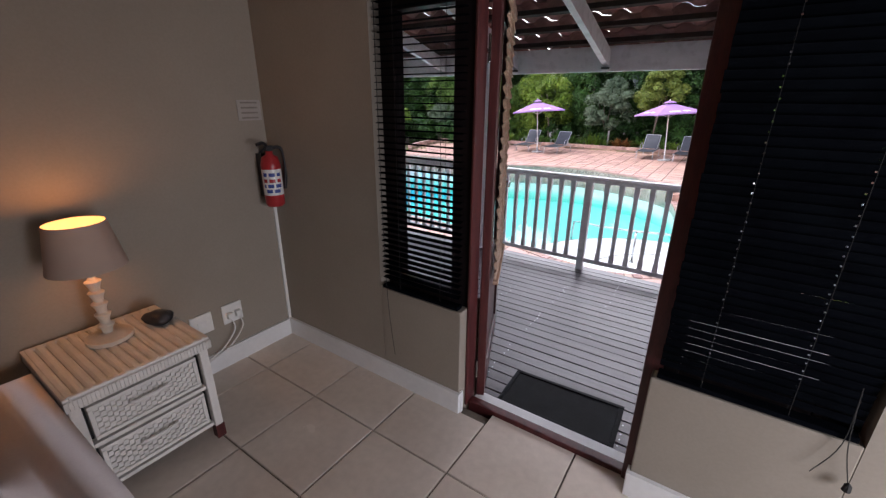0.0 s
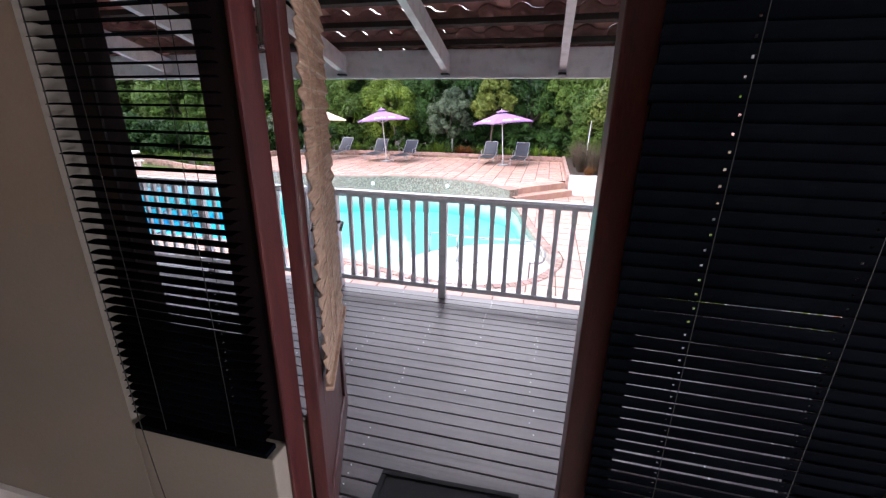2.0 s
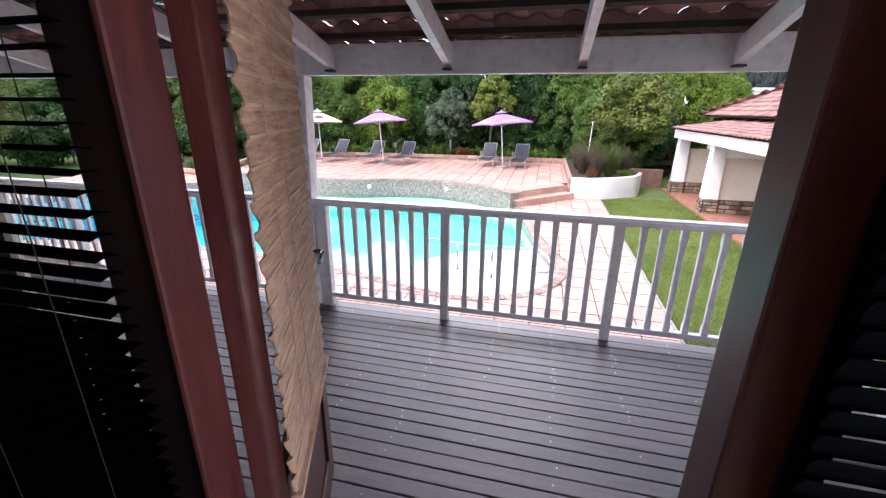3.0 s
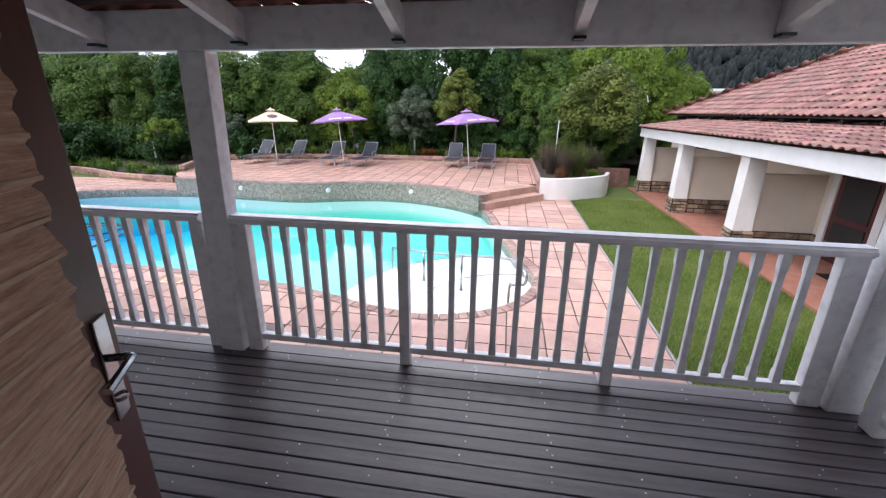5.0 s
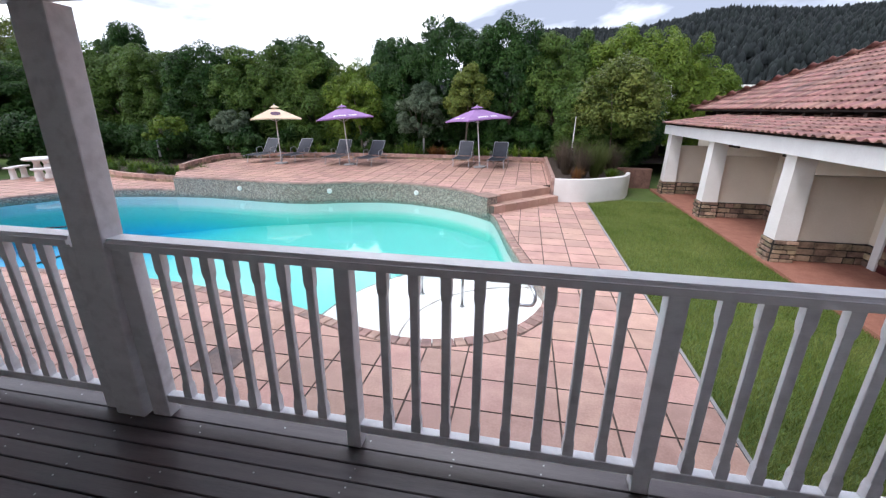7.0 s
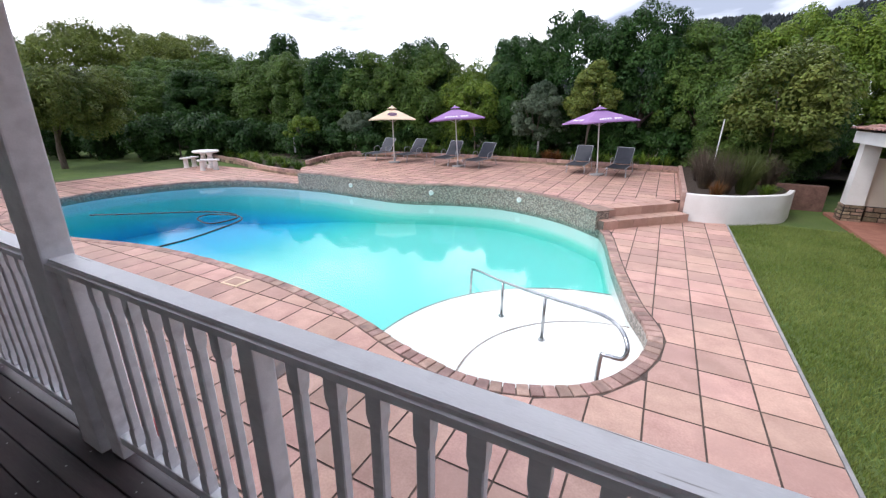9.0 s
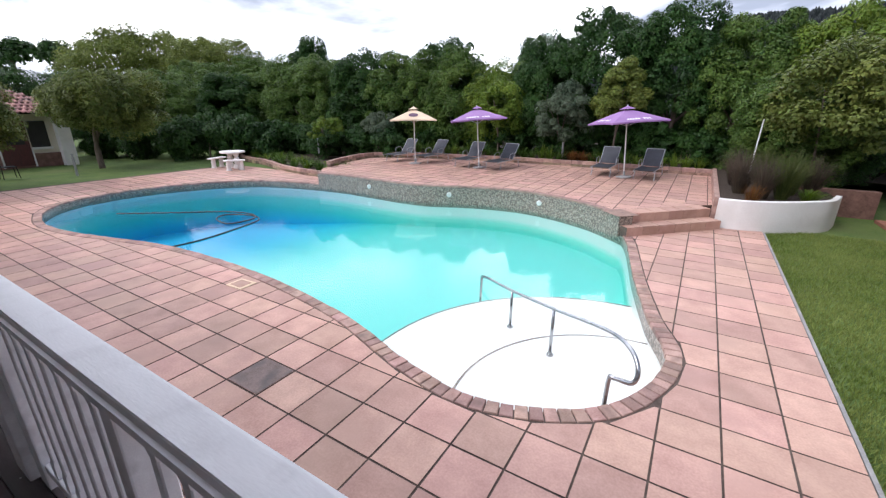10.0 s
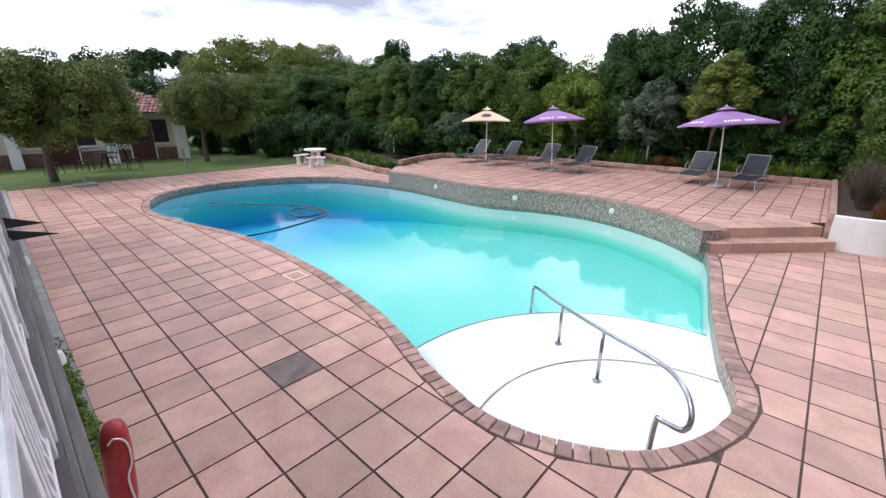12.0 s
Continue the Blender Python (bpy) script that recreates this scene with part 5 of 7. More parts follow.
PIL_Y = (18.35, 15.3, 12.12, 8.45, 4.8, 1.15)
for i, y in enumerate(PIL_Y):
    pl = part("pillar", bmesh.new(), M_STUCCO, building)
    bm = bmesh.new()
    vb = [[bm.verts.new((px, py, z)) for px, py in ((3.94 - o, y - 0.0 - o), (4.29 + o, y - o), (4.29 + o, y + 0.35 + o), (3.94 - o, y + 0.35 + o))] for z, o in ((-0.58, 0.0), (0.86, -0.022))]
    for k in range(4):
        bm.faces.new((vb[0][k], vb[0][(k + 1) % 4], vb[1][(k + 1) % 4], vb[1][k]))
    bm.faces.new(vb[1])
    bmesh.ops.recalc_face_normals(bm, faces=bm.faces[:])
    bm.to_mesh(pl.data)
    bm.free()
    part("pillar_core", boxed(3.93, 4.30, y - 0.01, y + 0.36, G - 0.05, -0.575), M_STONEJ, building)
    dv = part("screen_wall", boxed(4.30, 5.45, y + 0.16, y + 0.28, G - 0.05, 0.52), M_CREAM, building)
    part("screen_base", boxed(4.305, 5.44, y + 0.12, y + 0.159, G - 0.05, -0.60), M_STONEJ, building)
    if i < 4:
        stones_box(building, 4.36, 5.43, y + 0.12, y + 0.12, G + 0.02, -0.60, "y")
        stones_box(building, 3.93, 3.93, y - 0.01, y + 0.36, G + 0.0, -0.56, "x", 0.10, 0.24, 5)
        stones_box(building, 3.93, 4.30, y - 0.01, y - 0.01, G + 0.0, -0.56, "y", 0.10, 0.24, 5)
        stones_box(building, 5.425, 5.425, max(y - 3.2, y - 3.0), y + 0.1, G + 0.02, -0.60, "x")
        part("wall_base", boxed(5.425, 5.449, y - 3.2, y + 0.1, G - 0.05, -0.60), M_STONEJ, building)
    wd = part("window", boxed(5.39, 5.449, y - 0.95, y - 0.05, 0.56, 0.84), M_DARKIN, building)
    part("window_frame", boxed(5.375, 5.389, y - 0.53, y - 0.47, 0.56, 0.84), M_MAHOG, wd)
for y in (10.95, 7.3, 3.65):
    d = part("door", boxed(5.40, 5.448, y, y + 0.95, G + 0.03, 0.70, bevel=0.006), M_MAHOG, building, "dark red panelled patio door")
    for a in ((y + 0.12, y + 0.83, G + 0.2, G + 0.75), (y + 0.12, y + 0.83, G + 0.85, 0.55)):
        part("door_panel", boxed(5.385, 5.399, *a, bevel=0.004), M_DARKIN, d)
    part("door_surround", boxed(5.37, 5.444, y - 0.16, y - 0.002, G + 0.03, 0.74), M_WHITE, building)
    part("door_surround", boxed(5.37, 5.444, y + 0.952, y + 1.1, G + 0.03, 0.74), M_WHITE, building)
dm = thing("doormat", "dark doormat on the red patio floor", "doormat", pose(5.0, 10.6, G + 0.021))
part("mat_base", boxed(-0.22, 0.22, -0.35, 0.35, 0, 0.014, bevel=0.004), M_RUBBER, dm)

# roofs of that building: the patio roof in single tiles, the main hip roof behind
LS = 0.145
patio_roof = part("patio_roof", bmesh.new(), M_BATTEN, building)
bm = bmesh.new()
vs = [bm.verts.new(p) for p in ((3.80, B0, 1.135), (5.7, B0, 1.135 + LS * 1.9), (5.7, B1 + 0.1, 1.135 + LS * 1.9), (3.80, B1 + 0.1, 1.135))]
bm.faces.new(vs)
bm.to_mesh(patio_roof.data)
bm.free()
rv, rf = [], []
rx = 0
x = 3.74
while x < 5.5:
    for i in range(0, 112):
        y = B1 + 0.1 - 0.2 * i
        m = Matrix.Translation((x, y, 1.15 + LS * (x - 3.74))) @ Matrix.Rotation(-math.atan(LS), 4, "Y") @ Matrix.Rotation(-math.pi / 2, 4, "Z") @ Matrix.Translation((0, random.uniform(-0.006, 0.006), 0))
        if i < 44:
            shared("roof_tile", TILE_ME, patio_roof, m)
        else:
            o = len(rv)
            rv += [tuple(m @ Vector(v)) for v in tv]
            rf += [tuple(o + q for q in f) for f in tf]
    x += 0.29
    rx += 1
ob = new("far_roof_tiles", raw("far_patio_tiles", rv, rf, M_TERRA_J))
ob.parent = patio_roof
tagged(ob, kind="stuff")
HS, EX, EY, EZ, RX = 0.50, 5.22, 20.75, 1.56, 9.2
main_roof = part("main_roof", bmesh.new(), M_BATTEN, building)
bm = bmesh.new()
c1, c2, r1 = (EX, EY, EZ - 0.02), (13.2, EY, EZ - 0.02), (RX, EY - (RX - EX), EZ + HS * (RX - EX) - 0.02)
s1, s2, r2 = (EX, B0, EZ - 0.02), (13.2, B0, EZ - 0.02), (RX, B0, EZ + HS * (RX - EX) - 0.02)
V = [bm.verts.new(p) for p in (c1, c2, r1, s1, s2, r2)]
for q in ((0, 2, 5, 3), (0, 1, 2), (1, 4, 5, 2)):
    bm.faces.new([V[i] for i in q])
bm.to_mesh(main_roof.data)
bm.free()
rv, rf = [], []
x = EX
while x < RX:
    y = EY - (x - EX) + 0.05
    while y > 2:
        m = Matrix.Translation((x, y, EZ + HS * (x - EX))) @ Matrix.Rotation(-math.atan(HS), 4, "Y") @ Matrix.Rotation(-math.pi / 2, 4, "Z")
        o = len(rv)
        rv += [tuple(m @ Vector(v)) for v in tv]
        rf += [tuple(o + q for q in f) for f in tf]
        y -= 0.2
    x += 0.265
y = EY
while y > EY - (RX - EX):
    dx = EY - y
    x = EX + dx
    while x < 13.2 - dx:
        m = Matrix.Translation((x, y, EZ + HS * dx)) @ Matrix.Rotation(-math.atan(HS), 4, "X") @ Matrix.Rotation(math.pi, 4, "Z")
        o = len(rv)
        rv += [tuple(m @ Vector(v)) for v in tv]
        rf += [tuple(o + q for q in f) for f in tf]
        x += 0.2
    y -= 0.265
ob = new("far_roof_tiles", raw("main_roof_tiles", rv, rf, M_TERRA_J))
ob.parent = main_roof
tagged(ob, kind="stuff")
bm = bmesh.new()
tube(bm, [(EX, EY, EZ + 0.03), (RX, EY - (RX - EX), EZ + HS * (RX - EX) + 0.05)], 0.09, 8)
part("hip_cap", bm, M_TERRA_J, main_roof)
bm = bmesh.new()
tube(bm, [(RX, EY - (RX - EX), EZ + HS * (RX - EX) + 0.05), (RX, B0, EZ + HS * (RX - EX) + 0.05)], 0.09, 8)
part("ridge_cap", bm, M_TERRA_J, main_roof)
# Near-black fill stands in for the shade in the gap under the eaves.
part("eave_shade_fill", boxed(5.66, 12.9, B0, B1 + 1.5, G - 0.1, 1.54), M_DARKIN, building)
y = B0
while y < 20.3:
    part("rafter_end", boxed(5.3, 5.64, y, y + 0.06, 1.40, 1.52), M_BATTEN, building)
    y += 0.85
# Dark plinth colour here also carries the shade this wall stands in.
structure("garden_wall_east", boxed(2.3, 3.92, 19.6, 19.8, G - 0.1, -0.35, bevel=0.01), M_PLINTH, "low brick wall beside the patio building")
shed = thing("white_shed", "long white building far behind the trees", "building", kind="structure")
part("wall", boxed(17, 46, 62, 70, G, 4.2), M_STUCCO, shed)
part("roof", boxed(16.5, 46.5, 61.5, 70.5, 4.2, 4.5), M_WHITE, shed)


# ---- plants ----
def leaf_cloud(centres, radii, count, size, rng, slim=0.62, inner=0.5, droop=0.0):
    """Leaves round many small clumps, each a small pointed blade facing roughly outwards."""
    C = np.repeat(np.asarray(centres, float), count, 0)
    R = np.repeat(np.asarray(radii, float), count)[:, None]
    n = len(C)
    d = rng.normal(size=(n, 3))
    d /= np.linalg.norm(d, axis=1)[:, None]
    d[:, 2] = np.where(d[:, 2] < -0.5, -d[:, 2], d[:, 2])
    rad = inner + (1 - inner) * rng.random((n, 1)) ** 0.5
    P = C + d * R * rad
    nrm = d + 0.34 * rng.normal(size=(n, 3)) + np.array((0, 0, 0.4))
    nrm /= np.linalg.norm(nrm, axis=1)[:, None]
    a = np.cross(nrm, rng.normal(size=(n, 3)))
    a /= np.linalg.norm(a, axis=1)[:, None] + 1e-9
    b = np.cross(nrm, a)
    s = size * (0.65 + 0.7 * rng.random((n, 1)))
    v = np.empty((n, 3, 3))
    v[:, 0] = P - a * s
    v[:, 1] = P + a * s * 0.7 + b * s * slim - nrm * s * 0.12
    v[:, 2] = P + a * s * 0.5 - b * s * slim * 1.2 - np.array((0, 0, droop)) * s
    return v.reshape(-1, 3), np.arange(n * 3).reshape(n, 3)


def crown_clumps(rx, ry, rz, n, rc, rng, shell=0.55, flat=0.0):
    out, rad = [], []
    while len(out) < n:
        d = rng.normal(size=3)
        d /= np.linalg.norm(d)
        if d[2] < -0.75:
            continue
        r = shell + (1 - shell) * rng.random() ** 0.6
        lump = 1 + 0.16 * math.sin(3.1 * d[0] + 1.7 * d[1]) + 0.12 * math.sin(5.3 * d[1] - 2.2 * d[2])
        p = d * r * lump
        out.append((p[0] * rx, p[1] * ry, p[2] * rz * (1 - flat * 0.3)))
        rad.append(rc * (0.6 + 0.8 * rng.random()))
    return out, rad


def crown_mesh(name, rx, ry, rz, clumps, rc, leaves, size, material, seed, **k):
    rng = np.random.default_rng(seed)
    shell = k.pop("shell", 0.55)
    c, r = crown_clumps(rx, ry, rz, clumps, rc, rng, shell)
    v, f = leaf_cloud(c, r, leaves, size, rng, **k)
    return raw(name, v, f, material)


def trunk_mesh(h, r, spread, limbs, seed, lean=0.15):
    rnd = random.Random(seed)
    bm = bmesh.new()
    top = (rnd.uniform(-lean, lean), rnd.uniform(-lean, lean), h)
    tube(bm, smooth_path([(0, 0, -0.15), (top[0] * 0.3, top[1] * 0.4, h * 0.5), top], 4), [r * (1.25 - 0.75 * i / 8) for i in range(9)], 8)
    for k in range(limbs):
        a = 2 * math.pi * k / limbs + rnd.uniform(-0.4, 0.4)
        z0 = h * rnd.uniform(0.45, 0.95)
        q = spread * rnd.uniform(0.6, 1.0)
        e = (top[0] * 0.6 + math.cos(a) * q, top[1] * 0.6 + math.sin(a) * q, z0 + q * rnd.uniform(0.5, 1.1))
        tube(bm, smooth_path([(top[0] * 0.5 * z0 / h, top[1] * 0.5 * z0 / h, z0 - 0.1), (e[0] * 0.45, e[1] * 0.45, (z0 + e[2]) / 2 + 0.1), e], 4), [r * (0.55 - 0.05 * i) for i in range(9)], 6)
    return mesh_of("trunk", bm, M_BARK, True)


TRUNKS = [trunk_mesh(1.9, 0.11, 1.5, 6, i) for i in range(3)]
BIG = {}
for key, mt in (("dark", L_DARK), ("mid", L_MID), ("light", L_LIGHT)):
    BIG[key] = [crown_mesh("crown", 2.2, 1.9, 2.6, 230, 0.40, 380, 0.048, mt, 11 + i + len(key) * 7, shell=0.72, inner=0.7) for i in range(2)]


def tree(x, y, z0, top, r, key, label, seed, trunk=True, group="hedge trees"):
    t = thing("tree", label, "tree", pose(x, y, z0, 0, 0, 57 * seed % 360), group=group)
    h = top - z0
    rz = h * 0.56
    tr = shared("trunk", TRUNKS[seed % 3], t)
    tr.scale = (h / 4.6, h / 4.6, h / 4.6)
    cr = shared("crown", BIG[key][seed % 2], t, Matrix.Translation((0, 0, h - rz * 1.02)))
    cr.scale = (r / 2.2, r / 2.2, rz / 2.6)
    return t


HEDGE = [(-31.5, 27.5, 5.1, 3.4, "mid"), (-27.2, 26.0, 4.3, 2.7, "mid"), (-23.6, 25.6, 4.7, 2.7, "mid"), (-20.2, 25.6, 4.3, 2.5, "mid"),
         (-17.2, 25.5, 4.5, 2.4, "dark"), (-14.4, 25.4, 4.2, 2.3, "mid"), (-11.6, 25.6, 4.3, 2.2, "mid"), (-9.0, 25.6, 3.7, 2.0, "light"),
         (-6.6, 25.8, 4.6, 1.9, "dark"), (-4.0, 26.2, 5.4, 2.2, "dark"), (-1.4, 26.2, 5.4, 2.2, "dark"), (1.0, 25.8, 4.5, 2.0, "mid"),
         (3.3, 25.2, 4.7, 2.0, "light"), (5.4, 24.8, 4.5, 1.9, "light"), (7.0, 24.6, 3.4, 1.5, "light"), (2.2, 21.6, 2.3, 1.6, "mid"), (3.4, 22.6, 2.6, 1.5, "dark"),
         (-12.8, 27.5, 4.9, 2.2, "dark"), (-7.6, 27.8, 5.0, 2.0, "dark"), (-25.5, 28.2, 6.1, 1.7, "dark"), (-28.5, 30, 5.6, 2.6, "mid"), (-34.5, 25.5, 4.8, 3.0, "mid"), (-31.5, 21.5, 3.8, 2.8, "mid"), (-33.5, 17.6, 3.4, 2.7, "dark"), (-36.5, 15.0, 3.6, 2.8, "dark"), (-28.5, 23.4, 3.6, 2.4, "dark")]
for i, (x, y, top, r, key) in enumerate(HEDGE):
    tree(x, y, T + 0.05, top, r, key, "dense leafy %s green tree in the hedge behind the terrace" % {"dark": "dark", "mid": "mid", "light": "bright"}[key], i)
# dark evergreen mass under the hedge crowns
und = crown_mesh("foliage", 1.6, 0.8, 0.85, 60, 0.30, 190, 0.058, L_DARK, 91)
x = -33.0
k = 0
while x < 7.5:
    s_ = thing("shrub", "dark shaded evergreen shrub under the hedge", "shrub", pose(x, 25.2 + 0.4 * math.sin(x * 1.7), T + 0.05, 0, 0, 40 * k), group="hedge undergrowth")
    c = shared("foliage", und, s_, Matrix.Translation((0, 0, 0.55)))
    bm = bmesh.new()
    tube(bm, [(0, 0, -0.1), (0.05, 0, 0.7)], [0.04, 0.02], 6)
    part("stem", bm, M_BARK, s_)
    x += 1.9
    k += 1


def small_tree(name, x, y, z0, cz, rx, rz, leafm, label, seed, clumps=46, leaves=130, size=0.06, trunk_r=0.045, off=(0, 0)):
    t = thing(name, label, "shrub" if name == "shrub" else "tree", pose(x, y, z0))
    rnd = random.Random(seed)
    bm = bmesh.new()
    for k in range(3 if name == "shrub" else 2):
        a = rnd.uniform(0, 6.3)
        tube(bm, smooth_path([(0, 0, -0.1), (0.05 * math.cos(a), 0.05 * math.sin(a), cz * 0.5), (rx * 0.5 * math.cos(a), rx * 0.5 * math.sin(a), cz + rz * 0.3)], 4), [trunk_r * (1.1 - 0.1 * i) for i in range(9)], 7)
    part("trunk", bm, M_BARK, t, smooth=True)
    shared("crown", crown_mesh("crown", rx, rx, rz, clumps, rx * (0.26 if clumps < 300 else 0.17), leaves, size, leafm, seed), t, Matrix.Translation((*off, cz)))
    return t


small_tree("shrub", -5.25, 23.6, T + 0.1, 1.7, 1.0, 1.35, L_GREY, "grey-green bushy shrub behind the terrace wall", 3, 60, 250, 0.05)
small_tree("tree", -3.1, 23.7, T + 0.1, 2.4, 0.95, 1.35, L_YELL, "yellow-green young tree behind the terrace wall", 4, 60, 250, 0.05)
small_tree("tree", -8.3, 24.0, T + 0.1, 2.1, 1.2, 1.1, L_LIGHT, "light green open tree with bare lower stems", 5, 50, 200, 0.05)
small_tree("shrub", -16.2, 20.6, G + 0.1, 1.35, 0.78, 0.62, L_LIGHT, "bright green rounded shrub in the planting bed", 6, 40, 230, 0.045)
small_tree("tree", -13.9, 21.9, T + 0.1, 1.25, 0.80, 0.55, L_GREY, "small clipped grey-green tree on a thin stem", 7, 40, 260, 0.04)
small_tree("tree", -23.1, 13.5, G, 2.55, 2.1, 1.35, L_OLIVE, "spreading round-crowned green tree on the lawn", 8, 300, 420, 0.040, 0.12, (0.4, 0.6))
small_tree("tree", -20.4, 7.4, G, 2.45, 2.3, 1.55, L_OLIVE, "spreading round-crowned green tree on the lawn", 9, 300, 420, 0.040, 0.14, (0.6, 0.55))
small_tree("tree", -47.5, 26.5, G, 4.9, 5.6, 4.3, L_YELL, "large domed yellow-green tree beyond the hedge", 10, 420, 300, 0.08, 0.25)
small_tree("tree", -43.0, 31.0, G, 4.8, 5.2, 3.8, L_YELL, "large domed yellow-green tree beyond the hedge", 12, 400, 300, 0.08, 0.25)
small_tree("tree", 2.6, 20.4, T, 2.2, 1.4, 1.4, L_OLIVE, "leaning open green tree behind the planter", 13, 80, 200, 0.055)
small_tree("tree", -82.0, 32.5, G, 9.6, 3.2, 1.5, L_DARK, "tall dark pine far beyond the garden", 14, 60, 90, 0.22, 0.35)
small_tree("tree", -76.0, 25.0, G, 8.9, 2.8, 1.4, L_DARK, "tall dark pine far beyond the garden", 15, 60, 90, 0.22, 0.35)
small_tree("tree", -70.0, 19.0, G, 6.6, 4.2, 2.6, L_DARK, "dark tree far beyond the garden", 16, 80, 90, 0.2, 0.3)


def tuft(x, y, z, n, h, spread, leafm, label, seed, width=0.008, category="grass", bend=0.5, name="grass_tuft"):
    rng = np.random.default_rng(seed)
    V, Fc = [], []
    for i in range(n):
        a, q = rng.uniform(0, 2 * math.pi), rng.uniform(0.02, 1) ** 0.7
        hh = h * rng.uniform(0.65, 1.1)
        base = np.array((math.cos(a) * 0.12 * q, math.sin(a) * 0.12 * q, 0.0))
        out = np.array((math.cos(a), math.sin(a), 0.0)) * spread * q
        side = np.array((-math.sin(a), math.cos(a), 0.0)) * width
        o = len(V)
        for u in (0, 0.4, 0.75, 1.0):
            p = base + out * (u ** 1.6) + np.array((0, 0, hh * (u - bend * q * u ** 3 * 0.6)))
            w = side * (1 - 0.85 * u)
            V += [p - w, p + w]
        Fc += [(o + 2 * k, o + 2 * k + 1, o + 2 * k + 3, o + 2 * k + 2) for k in range(3)]
    ob = new(name, raw(name, np.array(V), Fc, leafm))
    ob.matrix_basis = pose(x, y, z)
    return tagged(ob, label, category, "garden tufts")


for i, (x, y, h, lm) in enumerate(((0.95, 18.2, 1.15, L_PURP), (1.35, 17.6, 1.05, L_PURP), (1.75, 17.75, 1.2, L_REED), (2.0, 18.6, 1.2, L_REED), (2.45, 18.9, 1.0, L_PURP), (0.9, 19.6, 1.1, L_PURP), (1.5, 19.4, 1.2, L_REED))):
    tuft(x, y, PT - 0.11, 420, h, 0.62, lm, "tall feathery ornamental grass in the planter" if lm is L_PURP else "tall olive reed clump in the planter", 30 + i, 0.006)
tuft(2.25, 17.75, PT - 0.11, 260, 0.3, 0.3, L_LIGHT, "low bright green plant at the planter's edge", 44, 0.012)
tuft(1.15, 17.1, PT - 0.11, 160, 0.45, 0.25, L_ORANGE, "small dry grass tuft in the planter", 45, 0.006)
k = 0
x = -13.0
while x < 0.4:
    lm = L_LIGHT if -2.4 < x or random.random() < 0.35 else L_MID
    if abs(x + 4.4) > 0.5:
        tuft(x, 23.05 + random.uniform(-0.1, 0.25) - (0.035 * (x + 4) ** 2 * 0.12 if x < -4 else 0), T + 0.09, 60, random.uniform(0.45, 0.75), 0.5, lm, "strap-leaved green border plant behind the terrace", 60 + k, 0.022, "plant", 0.9, "border_plant")
    x += 0.42
    k += 1
for i, p in enumerate(left_line):
    for q in range(2):
        tuft(p[0] + random.uniform(-0.3, 0.3), p[1] + 0.35 + 0.7 * q + random.uniform(-0.1, 0.2), G + 0.13, 50, random.uniform(0.3, 0.6), 0.45, L_MID if (i + q) % 3 else L_LIGHT, "strap-leaved green border plant in the planting bed", 300 + 2 * i + q, 0.02, "plant", 0.9, "border_plant")
for i in range(13):
    x_ = -13.9 - 1.35 * i
    s_ = thing("shrub", "dark shaded evergreen shrub under the hedge", "shrub", pose(x_, 21.6 + 0.9 * math.sin(i * 2.1) + (0.08 * i), G + 0.14, 0, 0, 61 * i), group="hedge undergrowth")
    shared("foliage", und, s_, Matrix.Translation((0, 0, 0.6)))
    bm = bmesh.new()
    tube(bm, [(0, 0, -0.1), (0.05, 0, 0.7)], [0.04, 0.02], 6)
    part("stem", bm, M_BARK, s_)
for i in range(8):
    s_ = thing("shrub", "dark shaded evergreen shrub under the hedge", "shrub", pose(-28.6 + 1.2 * i, 15.4 + 0.62 * i + 0.3 * math.sin(i * 2.3), G, 0, 0, 77 * i), group="hedge undergrowth")
    f_ = shared("foliage", und, s_, Matrix.Translation((0, 0, 0.85)))
    f_.scale = (1.05, 1.2, 1.35)
    bm = bmesh.new()
    tube(bm, [(0, 0, -0.05), (0.05, 0, 0.9)], [0.05, 0.025], 6)
    part("stem", bm, M_BARK, s_)
tuft(-4.5, 23.0, T + 0.09, 240, 0.55, 0.5, L_ORANGE, "rusty orange leafy plant behind the terrace", 59, 0.016, "plant", 0.8, "border_plant")
tuft(-4.1, 23.1, T + 0.09, 200, 0.5, 0.5, L_ORANGE, "rusty orange leafy plant behind the terrace", 58, 0.016, "plant", 0.8, "border_plant")
wrng = np.random.default_rng(77)
for i in range(11):
    wc_ = [(wrng.uniform(-0.13, 0.13), wrng.uniform(-0.035, 0.07), wrng.uniform(0.03, 0.10 + 0.16 * (i % 3 == 0))) for _ in range(9)]
    wv_, wf_ = leaf_cloud(wc_, [0.075] * 9, 40, 0.019, wrng, inner=0.1)
    wd_ = thing("weed", "small leafy green weed growing along the deck's foot", "plant", pose(-5.1 + 0.27 * i, 5.985, G - 0.005), "deck weeds")
    shared("foliage", raw("foliage", wv_, wf_, L_LIGHT if i % 2 else L_MID), wd_)

# ---- left-hand house ----
house = thing("house", "white house with maroon doors and a terracotta roof", "house", kind="structure")
HX = -26.0
part("wall", boxed(HX - 5, HX, -4.0, 13.4, G - 0.1, 1.35), M_CREAM, house)
part("plinth", boxed(HX, HX + 0.05, -4.0, 13.35, G - 0.1, -0.42), M_PLINTH, house)
for y in (6.75, 10.15):
    bm = boxed(HX + 0.001, HX + 0.5, y - 0.2, y + 0.2, G - 0.1, 1.29, bevel=0.02)
    for v in bm.verts:
        if v.co.z > 0 and v.co.x > HX + 0.2:
            v.co.x -= 0.28
    part("buttress", bm, M_STUCCO, house, "white sloping buttress")
